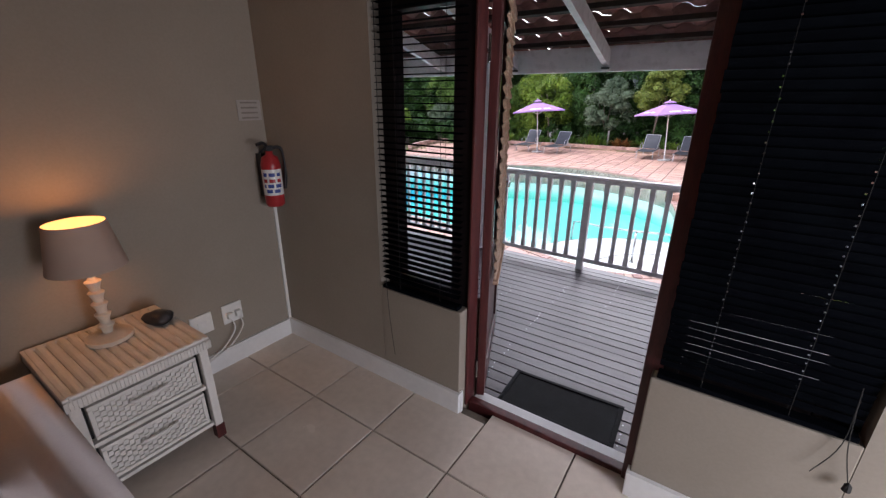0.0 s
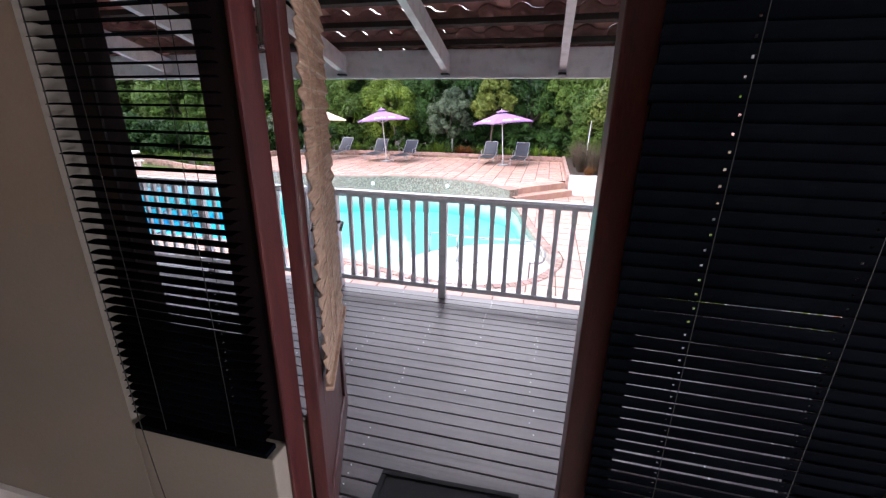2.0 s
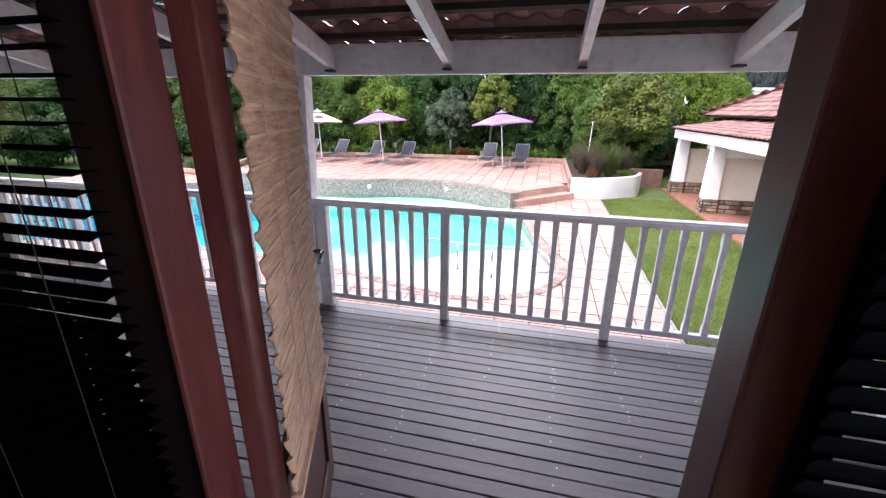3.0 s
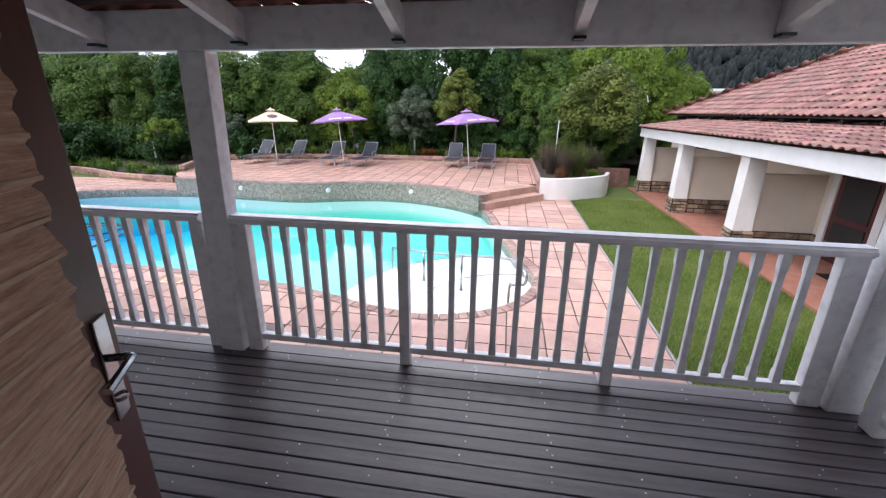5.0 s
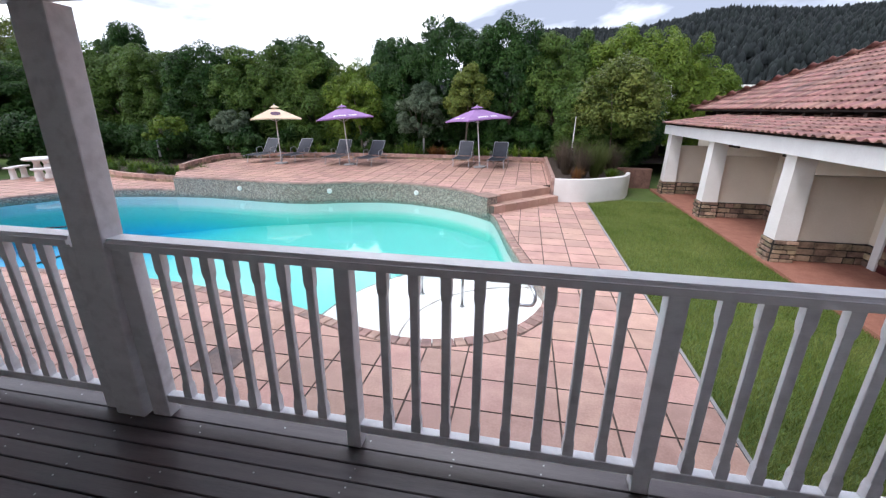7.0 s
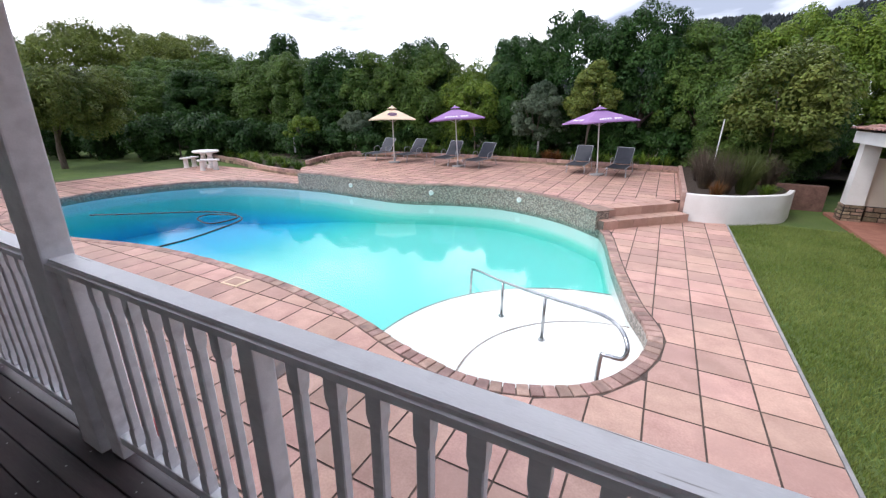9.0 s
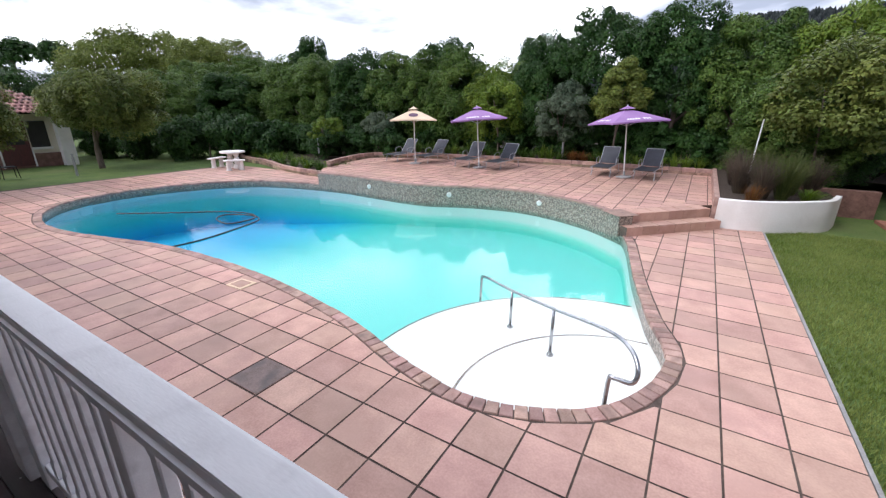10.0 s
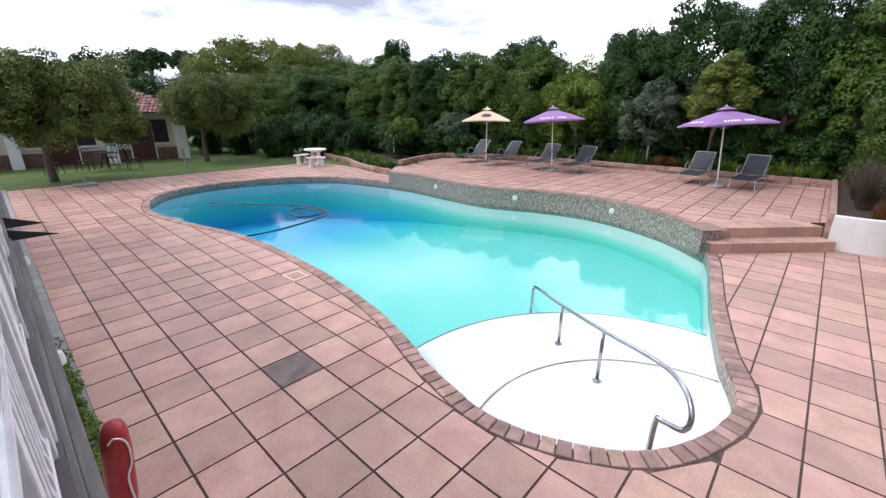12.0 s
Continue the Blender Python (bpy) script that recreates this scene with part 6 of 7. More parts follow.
part("end_buttress", boxed(HX - 0.3, HX + 0.4, 13.0, 13.5, G - 0.1, 1.2, bevel=0.03), M_STUCCO, house)
for y in (11.0, 7.9, 4.4):
    d = part("door", boxed(HX + 0.05, HX + 0.09, y, y + 1.0, G + 0.05, 1.0), M_MAHOG, house, "maroon door")
    part("door_pane", boxed(HX + 0.09, HX + 0.10, y + 0.15, y + 0.85, 0.0, 0.85), M_DARKIN, d)
    for s0, s1 in ((y - 0.72, y - 0.06), (y + 1.06, y + 1.72)):
        w = part("window", boxed(HX + 0.005, HX + 0.06, s0, s1, -0.15, 1.0), M_DARKIN, house)
        part("sill", boxed(HX + 0.06, HX + 0.10, s0 - 0.05, s1 + 0.05, -0.25, -0.15), M_WHITE, w)
    for s0, s1 in ((y - 0.06, y), (y + 1.0, y + 1.06)):
        part("surround", boxed(HX + 0.05, HX + 0.10, s0, s1, G, -0.15), M_WHITE, house)
bm = bmesh.new()
vs = [bm.verts.new(p) for p in ((HX + 0.7, -4.5, 1.30), (HX + 0.7, 13.9, 1.30), (HX - 2.5, 10.7, 2.95), (HX - 2.5, -4.5, 2.95), (HX - 5.7, 13.9, 1.30), (HX - 5.7, -4.5, 1.30))]
for q in ((0, 1, 2, 3), (1, 4, 2), (4, 5, 3, 2)):
    bm.faces.new([vs[i] for i in q])
roof_h = part("roof", bm, M_BATTEN, house)
rv, rf = [], []
x = HX + 0.72
while x > HX - 2.5:
    dx = HX + 0.72 - x
    y = 13.9 - dx
    while y > 0:
        m = Matrix.Translation((x, y - 0.2, 1.32 + 0.515 * dx)) @ Matrix.Rotation(math.atan(0.515), 4, "Y") @ Matrix.Rotation(math.pi / 2, 4, "Z")
        o = len(rv)
        rv += [tuple(m @ Vector(v)) for v in tv]
        rf += [tuple(o + q for q in f) for f in tf]
        y -= 0.2
    x -= 0.27
ob = new("far_roof_tiles", raw("house_roof_tiles", rv, rf, M_TERRA_J))
ob.parent = roof_h
tagged(ob, kind="stuff")

# garden table with benches
gt = thing("garden_table", "white concrete round table on the paving", "table", pose(-17.9, 16.6, G))
bm = bmesh.new()
lathe(bm, [(0.0001, 0.66), (0.50, 0.66), (0.53, 0.69), (0.53, 0.72), (0.50, 0.745), (0.0001, 0.745)], 26)
part("tabletop", bm, M_STUCCO, gt)
for sx in (-0.24, 0.24):
    bm = bmesh.new()
    lathe(bm, [(0.17, 0), (0.16, 0.08), (0.10, 0.2), (0.13, 0.38), (0.09, 0.52), (0.15, 0.66)], 14, (sx, 0, 0), close=True)
    part("pedestal", bm, M_STUCCO, gt)
for a in (200, 330):
    bx, by = -17.9 + 0.85 * math.cos(radians(a)), 16.6 + 0.85 * math.sin(radians(a))
    bn = thing("garden_bench", "white curved concrete garden bench", "bench", pose(bx, by, G, 0, 0, a + 90), group="garden benches")
    part("seat", boxed(-0.42, 0.42, -0.15, 0.15, 0.38, 0.44, bevel=0.015), M_STUCCO, bn)
    for sx in (-0.25, 0.25):
        bm = bmesh.new()
        lathe(bm, [(0.12, 0), (0.09, 0.1), (0.10, 0.25), (0.08, 0.38)], 12, (sx, 0, 0), close=True)
        part("foot", bm, M_STUCCO, bn)

for x, y, h in ((-4.95, 23.1, 0.95), (-16.0, 19.9, 0.7), (-20.8, 11.83, 0.85)):
    bo = thing("bollard_light", "slim grey garden bollard light", "garden light", pose(x, y, T + 0.09 if y > 19 else G), group="bollard lights")
    bm = bmesh.new()
    lathe(bm, [(0.045, 0), (0.045, h - 0.12), (0.03, h - 0.12), (0.03, h - 0.03), (0.05, h - 0.03), (0.045, h)], 12, close=True)
    part("post", bm, M_ALU, bo)
ps = thing("garden_pole", "thin pale pole in the planter", "pole", pose(1.25, 20.2, PT - 0.1))
bm = bmesh.new()
tube(bm, [(0, 0, 0), (0.05, 0, 1.75)], 0.02, 6)
part("pole", bm, M_POLE, ps)
# iron garden chairs and table by the house
def iron_chair(m):
    c = thing("iron_chair", "dark wrought-iron garden chair on the lawn", "chair", m, group="iron chairs")
    bm = bmesh.new()
    box(bm, -0.22, 0.22, -0.22, 0.22, 0.42, 0.45, bevel=0.006)
    part("seat", bm, M_IRON, c)
    for sx in (-0.2, 0.2):
        for sy in (-0.2, 0.2):
            bm = bmesh.new()
            tube(bm, [(sx, sy, 0.43), (sx * 1.15, sy * 1.15, 0)], 0.014, 5)
            part("leg", bm, M_IRON, c)
    bm = bmesh.new()
    tube(bm, smooth_path([(-0.2, 0.2, 0.44), (-0.2, 0.26, 0.8), (0, 0.28, 0.92), (0.2, 0.26, 0.8), (0.2, 0.2, 0.44)], 4), 0.014, 5)
    for u in (-0.1, 0, 0.1):
        tube(bm, [(u, 0.21, 0.44), (u, 0.27, 0.88)], 0.008, 4)
    part("backrest", bm, M_IRON, c)
    return c


ic = iron_chair(pose(-22.6, 8.6, G, 0, 0, 60))
for x, y, r in ((-22.0, 10.2, 180), (-23.4, 9.6, 20), (-22.3, 7.6, -70)):
    copy_thing(ic, pose(x, y, G, 0, 0, r))
it = thing("iron_table", "dark wrought-iron garden table on the lawn", "table", pose(-22.6, 9.4, G))
bm = bmesh.new()
lathe(bm, [(0.0001, 0.70), (0.42, 0.70), (0.42, 0.725), (0.0001, 0.725)], 20)
part("tabletop", bm, M_IRON, it)
for a in range(4):
    bm = bmesh.new()
    tube(bm, [(0.1 * math.cos(a * 1.57), 0.1 * math.sin(a * 1.57), 0.70), (0.32 * math.cos(a * 1.57), 0.32 * math.sin(a * 1.57), 0)], 0.016, 5)
    part("leg", bm, M_IRON, it)
ub = single("parasol_foot", bmesh.new(), M_CONC, "pale round umbrella foot standing on the paving", "parasol foot", pose(-18.4, 8.0, G + 0.004))
bm = bmesh.new()
lathe(bm, [(0.0001, 0), (0.34, 0), (0.36, 0.03), (0.30, 0.07), (0.05, 0.09), (0.04, 0.25), (0.0001, 0.25)], 20)
bm.to_mesh(ub.data)
bm.free()

# ---- hills and far woods ----
rng = np.random.default_rng(5)
hv, hf = [], []
NXH, NYH = 120, 14
for i in range(NXH + 1):
    X = -500 + 1100 * i / NXH
    ridge = 13 + 34 / (1 + math.exp(-(X + 26) / 8)) + 9.5 / (1 + math.exp(-(X - 85) / 14)) + 1.1 * math.sin(X * 0.063 + 1) + 14 * math.exp(-((X + 115) / 30) ** 2)
    for j in range(NYH + 1):
        u = j / NYH
        hv.append((X, 190 + 130 * u, G - 2 + (ridge + 2) * (u ** 0.8) + 1.2 * noise.noise((X * 0.05, u * 6, 0))))
hf = [(i * (NYH + 1) + j, (i + 1) * (NYH + 1) + j, (i + 1) * (NYH + 1) + j + 1, i * (NYH + 1) + j + 1) for i in range(NXH) for j in range(NYH)]
hill = new("backdrop_hill", raw("backdrop_hill", hv, hf, M_HILL))
tagged(hill, "dark wooded hill rising in the distance", "hill", kind="structure")
fv, ffc = [], []
for q in range(30000):
    i = int(rng.integers(0, NXH))
    j = int(min(NYH, abs(rng.normal(NYH, NYH * 0.45)) if rng.random() < 0.75 else rng.integers(0, NYH)))
    j = NYH - abs(NYH - j)
    p = np.array(hv[i * (NYH + 1) + max(j, 0)]) + np.array((rng.uniform(0, 9), rng.uniform(-4, 4), -0.8))
    h, w = rng.uniform(4.5, 8.5), rng.uniform(1.1, 2.2)
    o = len(fv)
    ring_n = 5
    for lv, (zz, rr) in enumerate(((0.1, 0.7), (0.45, 1.0), (0.75, 0.6))):
        for a in range(ring_n):
            rj = w * rr * rng.uniform(0.7, 1.25)
            fv.append(p + np.array((rj * math.cos(6.283 * a / ring_n), rj * math.sin(6.283 * a / ring_n), h * (zz + rng.uniform(-0.06, 0.06)))))
    fv.append(p + np.array((0, 0, h)))
    for lv in range(2):
        for a in range(ring_n):
            b_ = (a + 1) % ring_n
            ffc += [(o + lv * ring_n + a, o + lv * ring_n + b_, o + (lv + 1) * ring_n + b_), (o + lv * ring_n + a, o + (lv + 1) * ring_n + b_, o + (lv + 1) * ring_n + a)]
    for a in range(ring_n):
        ffc.append((o + 2 * ring_n + a, o + 2 * ring_n + (a + 1) % ring_n, o + 3 * ring_n))
woods = new("far_woods", raw("far_woods", np.array(fv), ffc, M_HILL))
tagged(woods, "dark conifer woods covering the far hill", "woods", kind="stuff")

# lawn blades in the strip beside the paving
nb_l = 90000
rng = np.random.default_rng(21)
bx = rng.uniform(1.47, 3.86, nb_l)
by = 5.2 + (17.2 - 5.2) * rng.random(nb_l) ** 1.25
ba = rng.uniform(0, 2 * math.pi, nb_l)
hh = rng.uniform(0.025, 0.055, nb_l)
P = np.stack([bx, by, np.full(nb_l, G - 0.05)], 1)
sd = np.stack([np.cos(ba), np.sin(ba), np.zeros(nb_l)], 1) * 0.006
tipv = P + np.stack([rng.normal(0, 0.02, nb_l), rng.normal(0, 0.02, nb_l), hh + 0.012], 1)
vv = np.stack([P - sd, P + sd, tipv], 1).reshape(-1, 3)
lawn = new("lawn_grass", raw("lawn_grass", vv, np.arange(nb_l * 3).reshape(-1, 3), M_BLADE))
tagged(lawn, "short green lawn grass beside the paving", "grass", kind="stuff")

# ---- bedroom things ----
ns = thing("nightstand", "white wicker nightstand with two drawers beside the bed", "nightstand", pose(-2.045, 2.205, F))
NZ = 0.545
part("top", boxed(-0.265, 0.265, -0.255, 0.255, NZ - 0.05, NZ - 0.004, bevel=0.012), M_WICKER, ns)
for i in range(14):
    y = -0.232 + 0.464 * i / 13
    bm = bmesh.new()
    tube(bm, smooth_path([(-0.235, y, NZ - 0.014), (-0.22, y, NZ - 0.007), (0.22, y, NZ - 0.007), (0.235, y, NZ - 0.014)], 4), 0.0185, 10)
    part("strand", bm, M_WICKER, ns)
for a0 in ((-0.262, 0.262, -0.254, -0.236), (-0.262, 0.262, 0.236, 0.254), (-0.262, -0.238, -0.235, 0.235), (0.238, 0.262, -0.235, 0.235)):
    part("edge_braid", boxed(*a0, NZ - 0.006, NZ + 0.007, bevel=0.005), M_WICKER, ns)
bm = bmesh.new()
for i in range(40):
    y = -0.25 + 0.5 * i / 39
    box(bm, 0.265, 0.271, y - 0.004, y + 0.004, NZ - 0.045, NZ - 0.006)
part("apron_weave", bm, M_WICKER, ns)
# Near-black body: the shade in the drawer gaps is put into its colour.
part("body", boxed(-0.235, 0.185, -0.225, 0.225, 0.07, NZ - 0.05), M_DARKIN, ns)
for sy in (-0.226, 0.226):
    part("side_panel", boxed(-0.215, 0.215, sy - 0.008, sy + 0.008, 0.075, NZ - 0.051), M_WICKER, ns)
for z in (0.075, 0.283, NZ - 0.07):
    part("front_rail", boxed(0.19, 0.232, -0.209, 0.209, z, z + 0.018, bevel=0.003), M_WICKER, ns)
for sx in (-0.225, 0.225):
    for sy in (-0.228, 0.228):
        part("leg", boxed(sx - 0.02, sx + 0.02, sy - 0.02, sy + 0.02, 0.0, 0.07), M_MAHOG, ns, "dark wooden foot")
        part("corner_post", boxed(sx - 0.018, sx + 0.018, sy - 0.018, sy + 0.018, 0.07, NZ - 0.051, bevel=0.005), M_WICKER, ns)
for z0, z1 in ((0.103, 0.268), (0.311, 0.462)):
    dr = part("drawer", boxed(0.188, 0.214, -0.196, 0.196, z0, z1, bevel=0.004), M_WICKER, ns)
    bm = bmesh.new()
    nyw, nzw = 20, 9
    for i in range(nyw):
        for j in range(nzw):
            yy = -0.18 + 0.36 * (i + 0.5) / nyw
            zz = z0 + 0.018 + (z1 - z0 - 0.036) * (j + 0.5) / nzw
            o = 0.006 if (i + j) % 2 else 0.0
            box(bm, 0.212 + o, 0.220 + o, yy - 0.0078, yy + 0.0078, zz - 0.0062, zz + 0.0062)
    part("weave", bm, M_WICKER, dr)
    for q in ((-0.196, 0.196, z0, z0 + 0.016), (-0.196, 0.196, z1 - 0.016, z1), (-0.196, -0.18, z0 + 0.017, z1 - 0.017), (0.18, 0.196, z0 + 0.017, z1 - 0.017)):
        part("drawer_edge", boxed(0.214, 0.229, *q, bevel=0.003), M_WICKER, dr)
    bm = bmesh.new()
    zc = (z0 + z1) / 2 + 0.02
    tube(bm, smooth_path([(0.222, -0.06, zc), (0.248, -0.055, zc), (0.248, 0.055, zc), (0.222, 0.06, zc)], 4), 0.009, 6)
    part("handle", bm, M_WICKER, dr)
lamp = thing("table_lamp", "lit bedside lamp with beige shade and turned white base", "table lamp", pose(-2.11, 2.205, F + NZ + 0.0125))
bm = bmesh.new()
prof = [(0.0001, 0), (0.085, 0), (0.085, 0.018), (0.03, 0.03)]
z = 0.03
for i in range(5):
    prof += [(0.018, z + 0.004), (0.020, z + 0.018), (0.030, z + 0.042), (0.018, z + 0.05)]
    z += 0.05
prof += [(0.012, z + 0.01), (0.012, z + 0.12), (0.0001, z + 0.12)]
lathe(bm, prof, 20)
part("base", bm, M_LAMPW, lamp, smooth=False)
bm = bmesh.new()
zs0 = 0.335
lathe(bm, [(0.135, zs0), (0.100, zs0 + 0.19)], 32)
lathe(bm, [(0.133, zs0), (0.098, zs0 + 0.19)], 32)
part("shade", bm, M_SHADE, lamp, smooth=True)
bm = bmesh.new()
lathe(bm, [(0.0001, 0.075), (0.018, 0.07), (0.027, 0.045), (0.02, 0.015), (0.012, 0)], 14, (0, 0, zs0 + 0.065))
part("bulb", bm, M_BULB, lamp, "glowing warm bulb", smooth=True)
lb = new("lamp_light", bpy.data.lights.new("lamp_light", "POINT"))
lb.data.energy, lb.data.color, lb.data.shadow_soft_size = 0.80, (1.0, 0.37, 0.085), 0.03
lb.location = (-2.11, 2.205, F + NZ + zs0 + 0.175)
bed = thing("bed", "bed with a pale pink quilted cover", "bed", pose(-1.55, 0.80, F))
part("bed_base", boxed(-0.72, 0.72, -1.0, 0.94, 0.0, 0.30, bevel=0.02), M_MAHOG, bed)
bm = bmesh.new()
box(bm, -0.77, 0.80, -1.05, 1.145, 0.05, 0.73)
bmesh.ops.bevel(bm, geom=bm.edges[:], offset=0.2, segments=6, affect="EDGES")
part("bedcover", bm, M_BED, bed, smooth=True)
ext = thing("fire_extinguisher", "red fire extinguisher with printed label hung in the corner", "fire extinguisher", pose(WX + 0.105, 3.165, F + 0.94))
bm = bmesh.new()
lathe(bm, [(0.0001, 0), (0.045, 0.0), (0.055, 0.015), (0.055, 0.24), (0.045, 0.285), (0.02, 0.30), (0.02, 0.32), (0.0001, 0.32)], 24)
part("cylinder", bm, M_RED, ext, smooth=True)
bm = bmesh.new()
sg = [(0.0558 * math.cos(a), 0.0558 * math.sin(a)) for a in np.linspace(-1.9, 0.7, 12)]
for (z0, z1, mm, nm) in ((0.07, 0.22, M_PLAST, "label"),):
    a = [bm.verts.new((*p, z0)) for p in sg]
    c = [bm.verts.new((*p, z1)) for p in sg]
    for i in range(len(sg) - 1):
        bm.faces.new((a[i], a[i + 1], c[i + 1], c[i]))
    lab = part(nm, bm, mm, ext, "white printed instruction label")
for z0, z1, mm in ((0.085, 0.105, M_BLUE), (0.115, 0.135, M_BLUE), (0.145, 0.165, M_RED), (0.18, 0.20, M_BLUE)):
    bm = bmesh.new()
    s2 = [(0.0564 * math.cos(a), 0.0564 * math.sin(a)) for a in np.linspace(-1.5, 0.3, 10)]
    a = [bm.verts.new((*p, z0)) for p in s2]
    c = [bm.verts.new((*p, z1)) for p in s2]
    for i in range(len(s2) - 1):
        if (i + int(z0 * 100)) % 4:
            bm.faces.new((a[i], a[i + 1], c[i + 1], c[i]))
    part("print_bar", bm, mm, lab)
bm = boxed(-0.015, 0.015, -0.02, 0.02, 0.32, 0.35, bevel=0.004)
tube(bm, smooth_path([(0, -0.01, 0.345), (0.03, -0.05, 0.37), (0.05, -0.10, 0.365)], 4), 0.009, 6)
tube(bm, smooth_path([(0, -0.01, 0.335), (0.03, -0.05, 0.335), (0.05, -0.09, 0.32)], 4), 0.007, 6)
part("valve_handle", bm, M_BLACKP, ext)
bm = bmesh.new()
tube(bm, smooth_path([(0, 0.02, 0.335), (0.03, 0.06, 0.33), (0.045, 0.065, 0.22), (0.04, 0.05, 0.1)], 5), 0.009, 7)
part("hose", bm, M_BLACKP, ext)
part("bracket", boxed(-0.104, -0.05, -0.02, 0.02, 0.05, 0.30), M_BLACKP, ext)
nt_ = thing("wall_notice", "white printed notice on the bedroom wall", "notice", pose(WX + 0.002, 3.145, 1.60))
part("sheet", boxed(0, 0.004, -0.07, 0.07, -0.055, 0.055), M_NOTICE, nt_)
for i in range(4):
    part("print_bar", boxed(0.004, 0.0046, -0.05, 0.05, -0.045 + 0.027 * i, -0.036 + 0.027 * i), M_PRINT, nt_)
for y, z, pl_ in ((2.66, 0.45, False), (2.84, 0.45, True)):
    so_ = thing("wall_socket", "white plastic wall socket above the baseboard", "socket", pose(WX + 0.001, y, z), group="wall sockets")
    part("plate", boxed(0, 0.011, -0.06, 0.06, -0.06, 0.06, bevel=0.004), M_PLAST, so_)
    if pl_:
        for dy in (-0.025, 0.025):
            part("plug", boxed(0.011, 0.04, dy - 0.017, dy + 0.017, -0.025, 0.012, bevel=0.006), M_PLAST, so_)
        bm = bmesh.new()
        for dy in (-0.025, 0.025):
            tube(bm, smooth_path([(0.03, dy, -0.02), (0.04, dy + 0.005, -0.10), (0.035, dy - 0.1, -0.20), (0.03, dy - 0.3, -0.255)], 5), 0.004, 5)
        part("cable", bm, M_PLAST, so_)
    else:
        part("switch", boxed(0.011, 0.015, -0.025, 0.025, -0.02, 0.02, bevel=0.002), M_WHITE, so_)
cd = single("cable_trunking", boxed(WX + 0.001, WX + 0.012, WY0 - 0.022, WY0 - 0.002, F + 0.12, 1.06), M_PLAST, "slim white cable trunking in the wall corner", "trunking")
bg_ = thing("black_pouch", "small crumpled black pouch lying on the nightstand", "pouch", pose(-2.08, 2.39, F + NZ + 0.012, 0, 0, 30))
bm = bmesh.new()
bmesh.ops.create_icosphere(bm, subdivisions=3, radius=0.06)
for v in bm.verts:
    k = 1 + 0.25 * noise.noise(v.co * 28)
    v.co = Vector((v.co.x * 1.15 * k, v.co.y * 0.85 * k, max(v.co.z * 0.55 * k, -0.027) + 0.027))
part("body", bm, M_BLACKP, bg_, smooth=True)

# rescue buoy and lamp on the deck's outer side
buoy = thing("rescue_buoy", "red plastic rescue buoy with white rope on the deck's edge", "rescue buoy", pose(-2.49, 6.075, -0.52, -4, 4, 30))
bm = bmesh.new()
lathe(bm, [(0.0001, -0.36), (0.042, -0.35), (0.064, -0.30), (0.073, -0.15), (0.073, 0.15), (0.064, 0.30), (0.042, 0.35), (0.0001, 0.36)], 22)
part("body", bm, M_RED, buoy, smooth=True)
bm = bmesh.new()
tube(bm, smooth_path([(0.03, -0.065, 0.26), (0.062, -0.05, 0.30), (0.078, 0.0, 0.24), (0.079, 0.015, 0.1), (0.078, -0.015, 0.0), (0.079, 0.01, -0.2)], 6), 0.006, 6)
part("rope", bm, M_PLAST, buoy)
for x in (-4.1, -7.4):
    bl_ = thing("bulkhead_lamp", "white ribbed bulkhead lamp on the deck's outer edge", "lamp", pose(x, 5.972, -0.42), group="bulkhead lamps")
    bm = bmesh.new()
    lathe(bm, [(0.0001, 0.06), (0.05, 0.05), (0.06, 0.0), (0.06, -0.05), (0.0001, -0.055)], 14)
    part("cover", bm, M_PLAST, bl_)

pn_ = thing("black_pennant", "black pointed cloth flaps tied outside the railing", "cloth flap", pose(-7.0, 5.92, 0.0))
for dz, ln_ in ((0.16, 0.36), (0.0, 0.46)):
    bm = bmesh.new()
    f0 = [bm.verts.new(q) for q in ((0, 0, dz + 0.10), (0, 0, dz - 0.04), (0.02, ln_, dz - 0.03))]
    f1 = [bm.verts.new(v.co + Vector((0.006, 0, 0))) for v in f0]
    bm.faces.new(f0)
    bm.faces.new(f1[::-1])
    for k in range(3):
        bm.faces.new((f0[k], f0[(k + 1) % 3], f1[(k + 1) % 3], f1[k]))
    part("flap", bm, M_BLACKP, pn_)

# ---- pieces of floors and pavings ----
floor_t = mesh_of("floor_tile", slab([(-0.215, -0.215), (0.215, -0.215), (0.215, 0.215), (-0.215, 0.215)], 0.0, 0.02, 0.003), M_TILE)
for i in range(-3, 9):
    for j in range(-10, 2):
        cx, cy = -1.445 + 0.4375 * i - 0.0, 2.658 + 0.4375 * j
        x0, x1, y0, y1 = max(cx - 0.215, WX + 0.002), min(cx + 0.215, 2.598), cy - 0.215, min(cy + 0.215, FY0 + 0.018 if DX0 < cx < DX1 else WY0 - 0.002)
        if x1 - x0 < 0.01 or y1 - y0 < 0.01:
            continue
        if x1 - x0 > 0.429 and y1 - y0 > 0.429:
            shared("floor_tile", floor_t, room_floor, pose(cx, cy, F))
        else:
            part("floor_tile", slab([(x0, y0), (x1, y0), (x1, y1), (x0, y1)], F, 0.02, 0.003), M_TILE, room_floor)
near_n = 0
PAV.sort(key=lambda q: math.hypot(q[0] + 1.0, q[1] - 7.4))
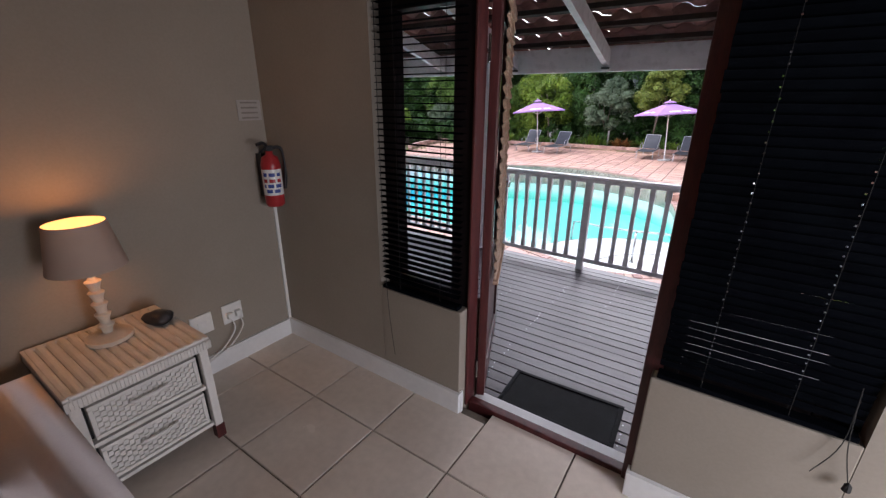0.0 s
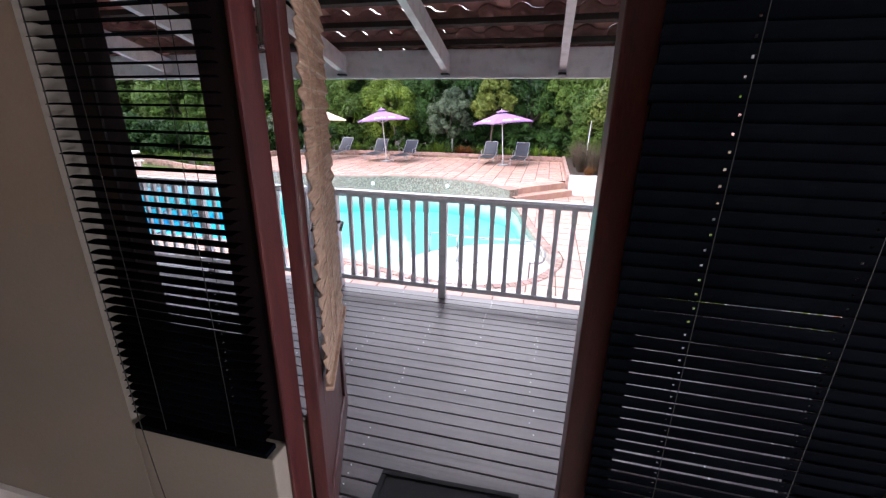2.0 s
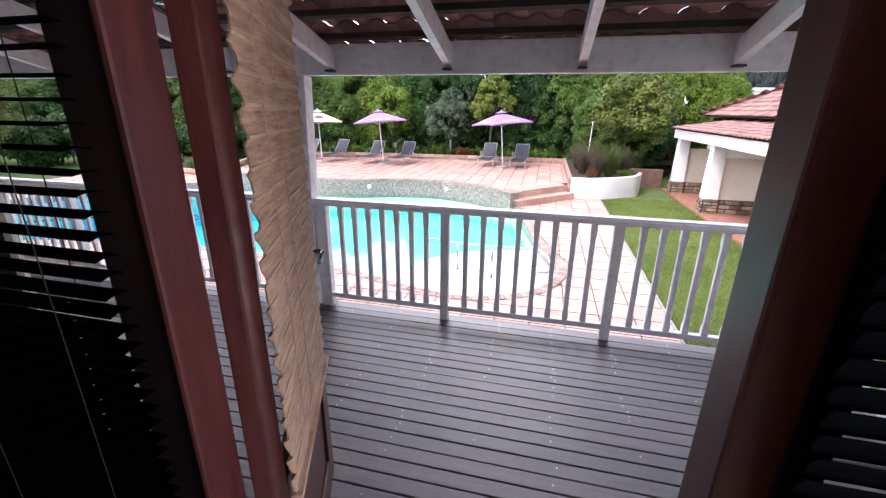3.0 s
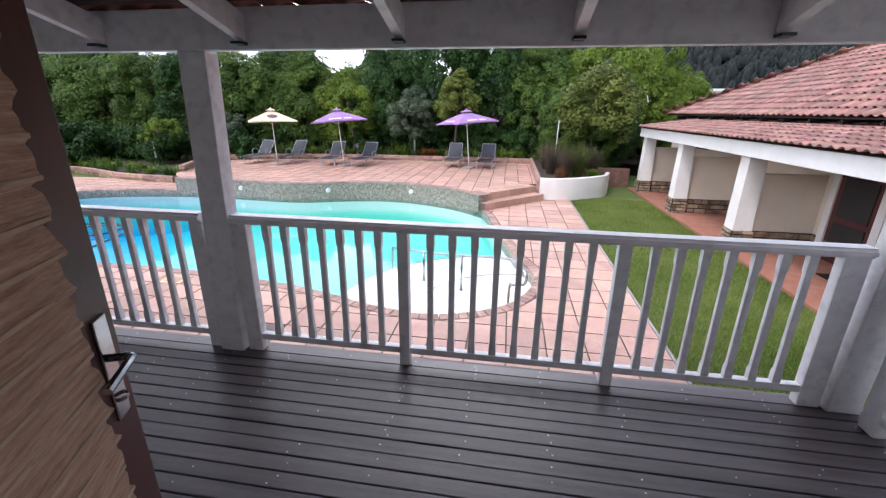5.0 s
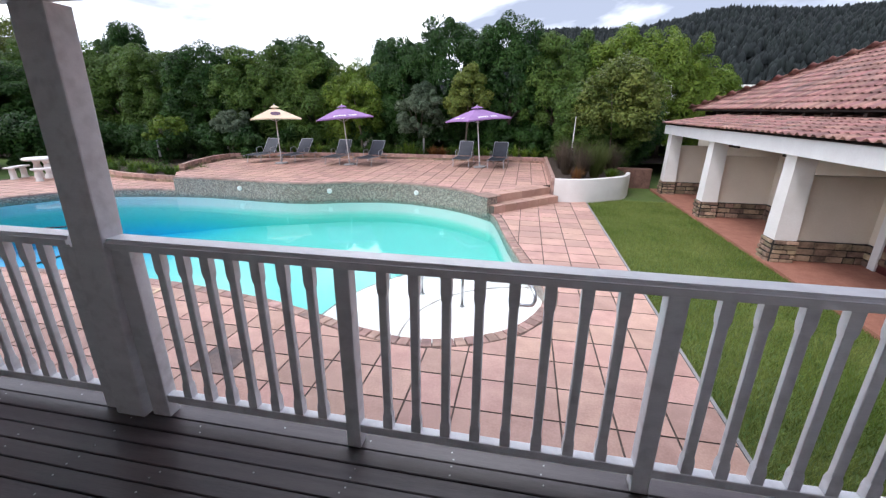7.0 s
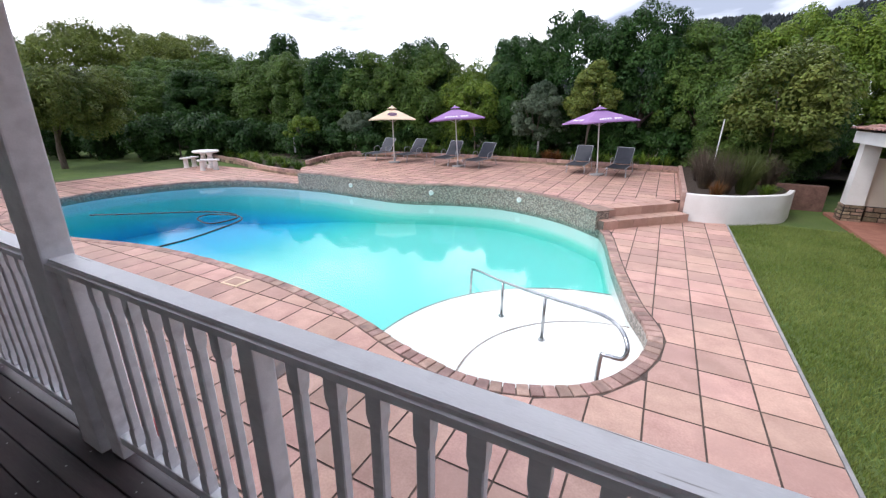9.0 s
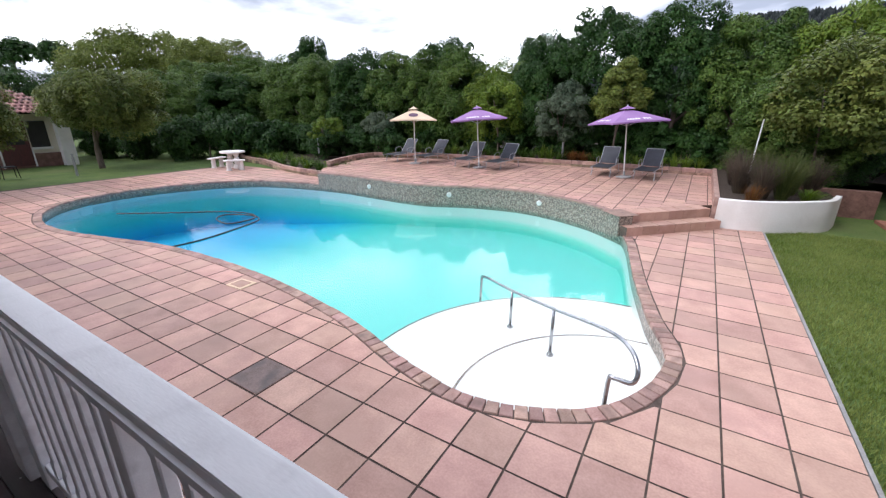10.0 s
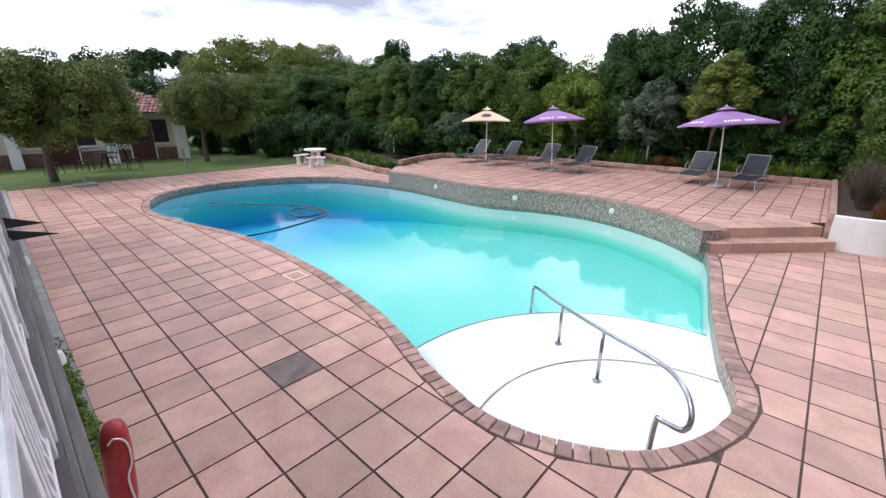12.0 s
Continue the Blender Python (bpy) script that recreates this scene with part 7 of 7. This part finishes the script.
for cx, cy, poly, whole in PAV:
    z = G + random.uniform(-0.0008, 0.0012)
    if near_n < 300:
        if whole:
            shared("paver", PAVER_ME, pavement, pose(cx, cy, z, random.uniform(-0.16, 0.16), random.uniform(-0.16, 0.16), 180 * random.randint(0, 1) + random.uniform(-0.3, 0.3)))
        else:
            part("paver", slab(poly, z, bev=0.0015, side=1), M_PAVER, pavement).data.materials.append(M_JOINT)
        near_n += 1
    else:
        o, n = len(far_v), len(poly)
        ins = [(cx + (p[0] - cx) * 0.992, cy + (p[1] - cy) * 0.992) for p in poly]
        far_v += [(*p, z) for p in ins] + [(*p, z - 0.02) for p in poly]
        far_f.append([o + i for i in range(n)])
        far_f += [[o + i, o + n + i, o + n + (i + 1) % n, o + (i + 1) % n] for i in range(n)]
for k, (x0, x1, y0, y1) in enumerate(((-13.0, 0.42, 15.6, 22.4),)):
    i = 0
    tpav = np.array([(p[0], p[1]) for p in outline])
    T_SGN = 1 if np.sum(tpav[:, 0] * np.roll(tpav[:, 1], -1) - np.roll(tpav[:, 0], -1) * tpav[:, 1]) > 0 else -1
    cx = -13.2
    while cx < 0.66:
        cy = 14.9
        while cy < 22.6:
            hsq = SQ
            px = [(cx - hsq, cy - hsq), (cx + hsq, cy - hsq), (cx + hsq, cy + hsq), (cx - hsq, cy + hsq)]
            if inside_pool(cx, cy, tpav) or any(inside_pool(p[0], p[1], tpav) for p in px):
                for e in range(len(tpav)):
                    p, q = tpav[e], tpav[(e + 1) % len(tpav)]
                    ed = q - p
                    el = float(np.hypot(*ed))
                    u = np.clip(((cx - p[0]) * ed[0] + (cy - p[1]) * ed[1]) / el ** 2, 0, 1)
                    if math.hypot(cx - p[0] - u * ed[0], cy - p[1] - u * ed[1]) < 0.34:
                        nn_ = np.array((-ed[1], ed[0])) / el * T_SGN
                        px = clip(px, p, nn_)
                        if len(px) < 3:
                            break
                if len(px) >= 3 and poly_area(px) > 0.006:
                    z = T + random.uniform(-0.0008, 0.0012)
                    o, n = len(far_v), len(px)
                    far_v += [(cx + (p[0] - cx) * 0.992, cy + (p[1] - cy) * 0.992, z) for p in px] + [(*p, z - 0.02) for p in px]
                    far_f.append([o + q for q in range(n)])
                    far_f += [[o + q, o + n + q, o + n + (q + 1) % n, o + (q + 1) % n] for q in range(n)]
            cy += PP
        cx += PP
me = bpy.data.meshes.new("far_paving")
me.from_pydata(far_v, [], far_f)
me.materials.append(M_PAVER_J)
me.materials.append(M_JOINT)
for f in me.polygons:
    f.material_index = 0 if f.normal.z > 0.7 or f.normal.z < -0.7 else 1
fp = new("far_paving", me)
fp.parent = pavement
tagged(fp, kind="stuff")
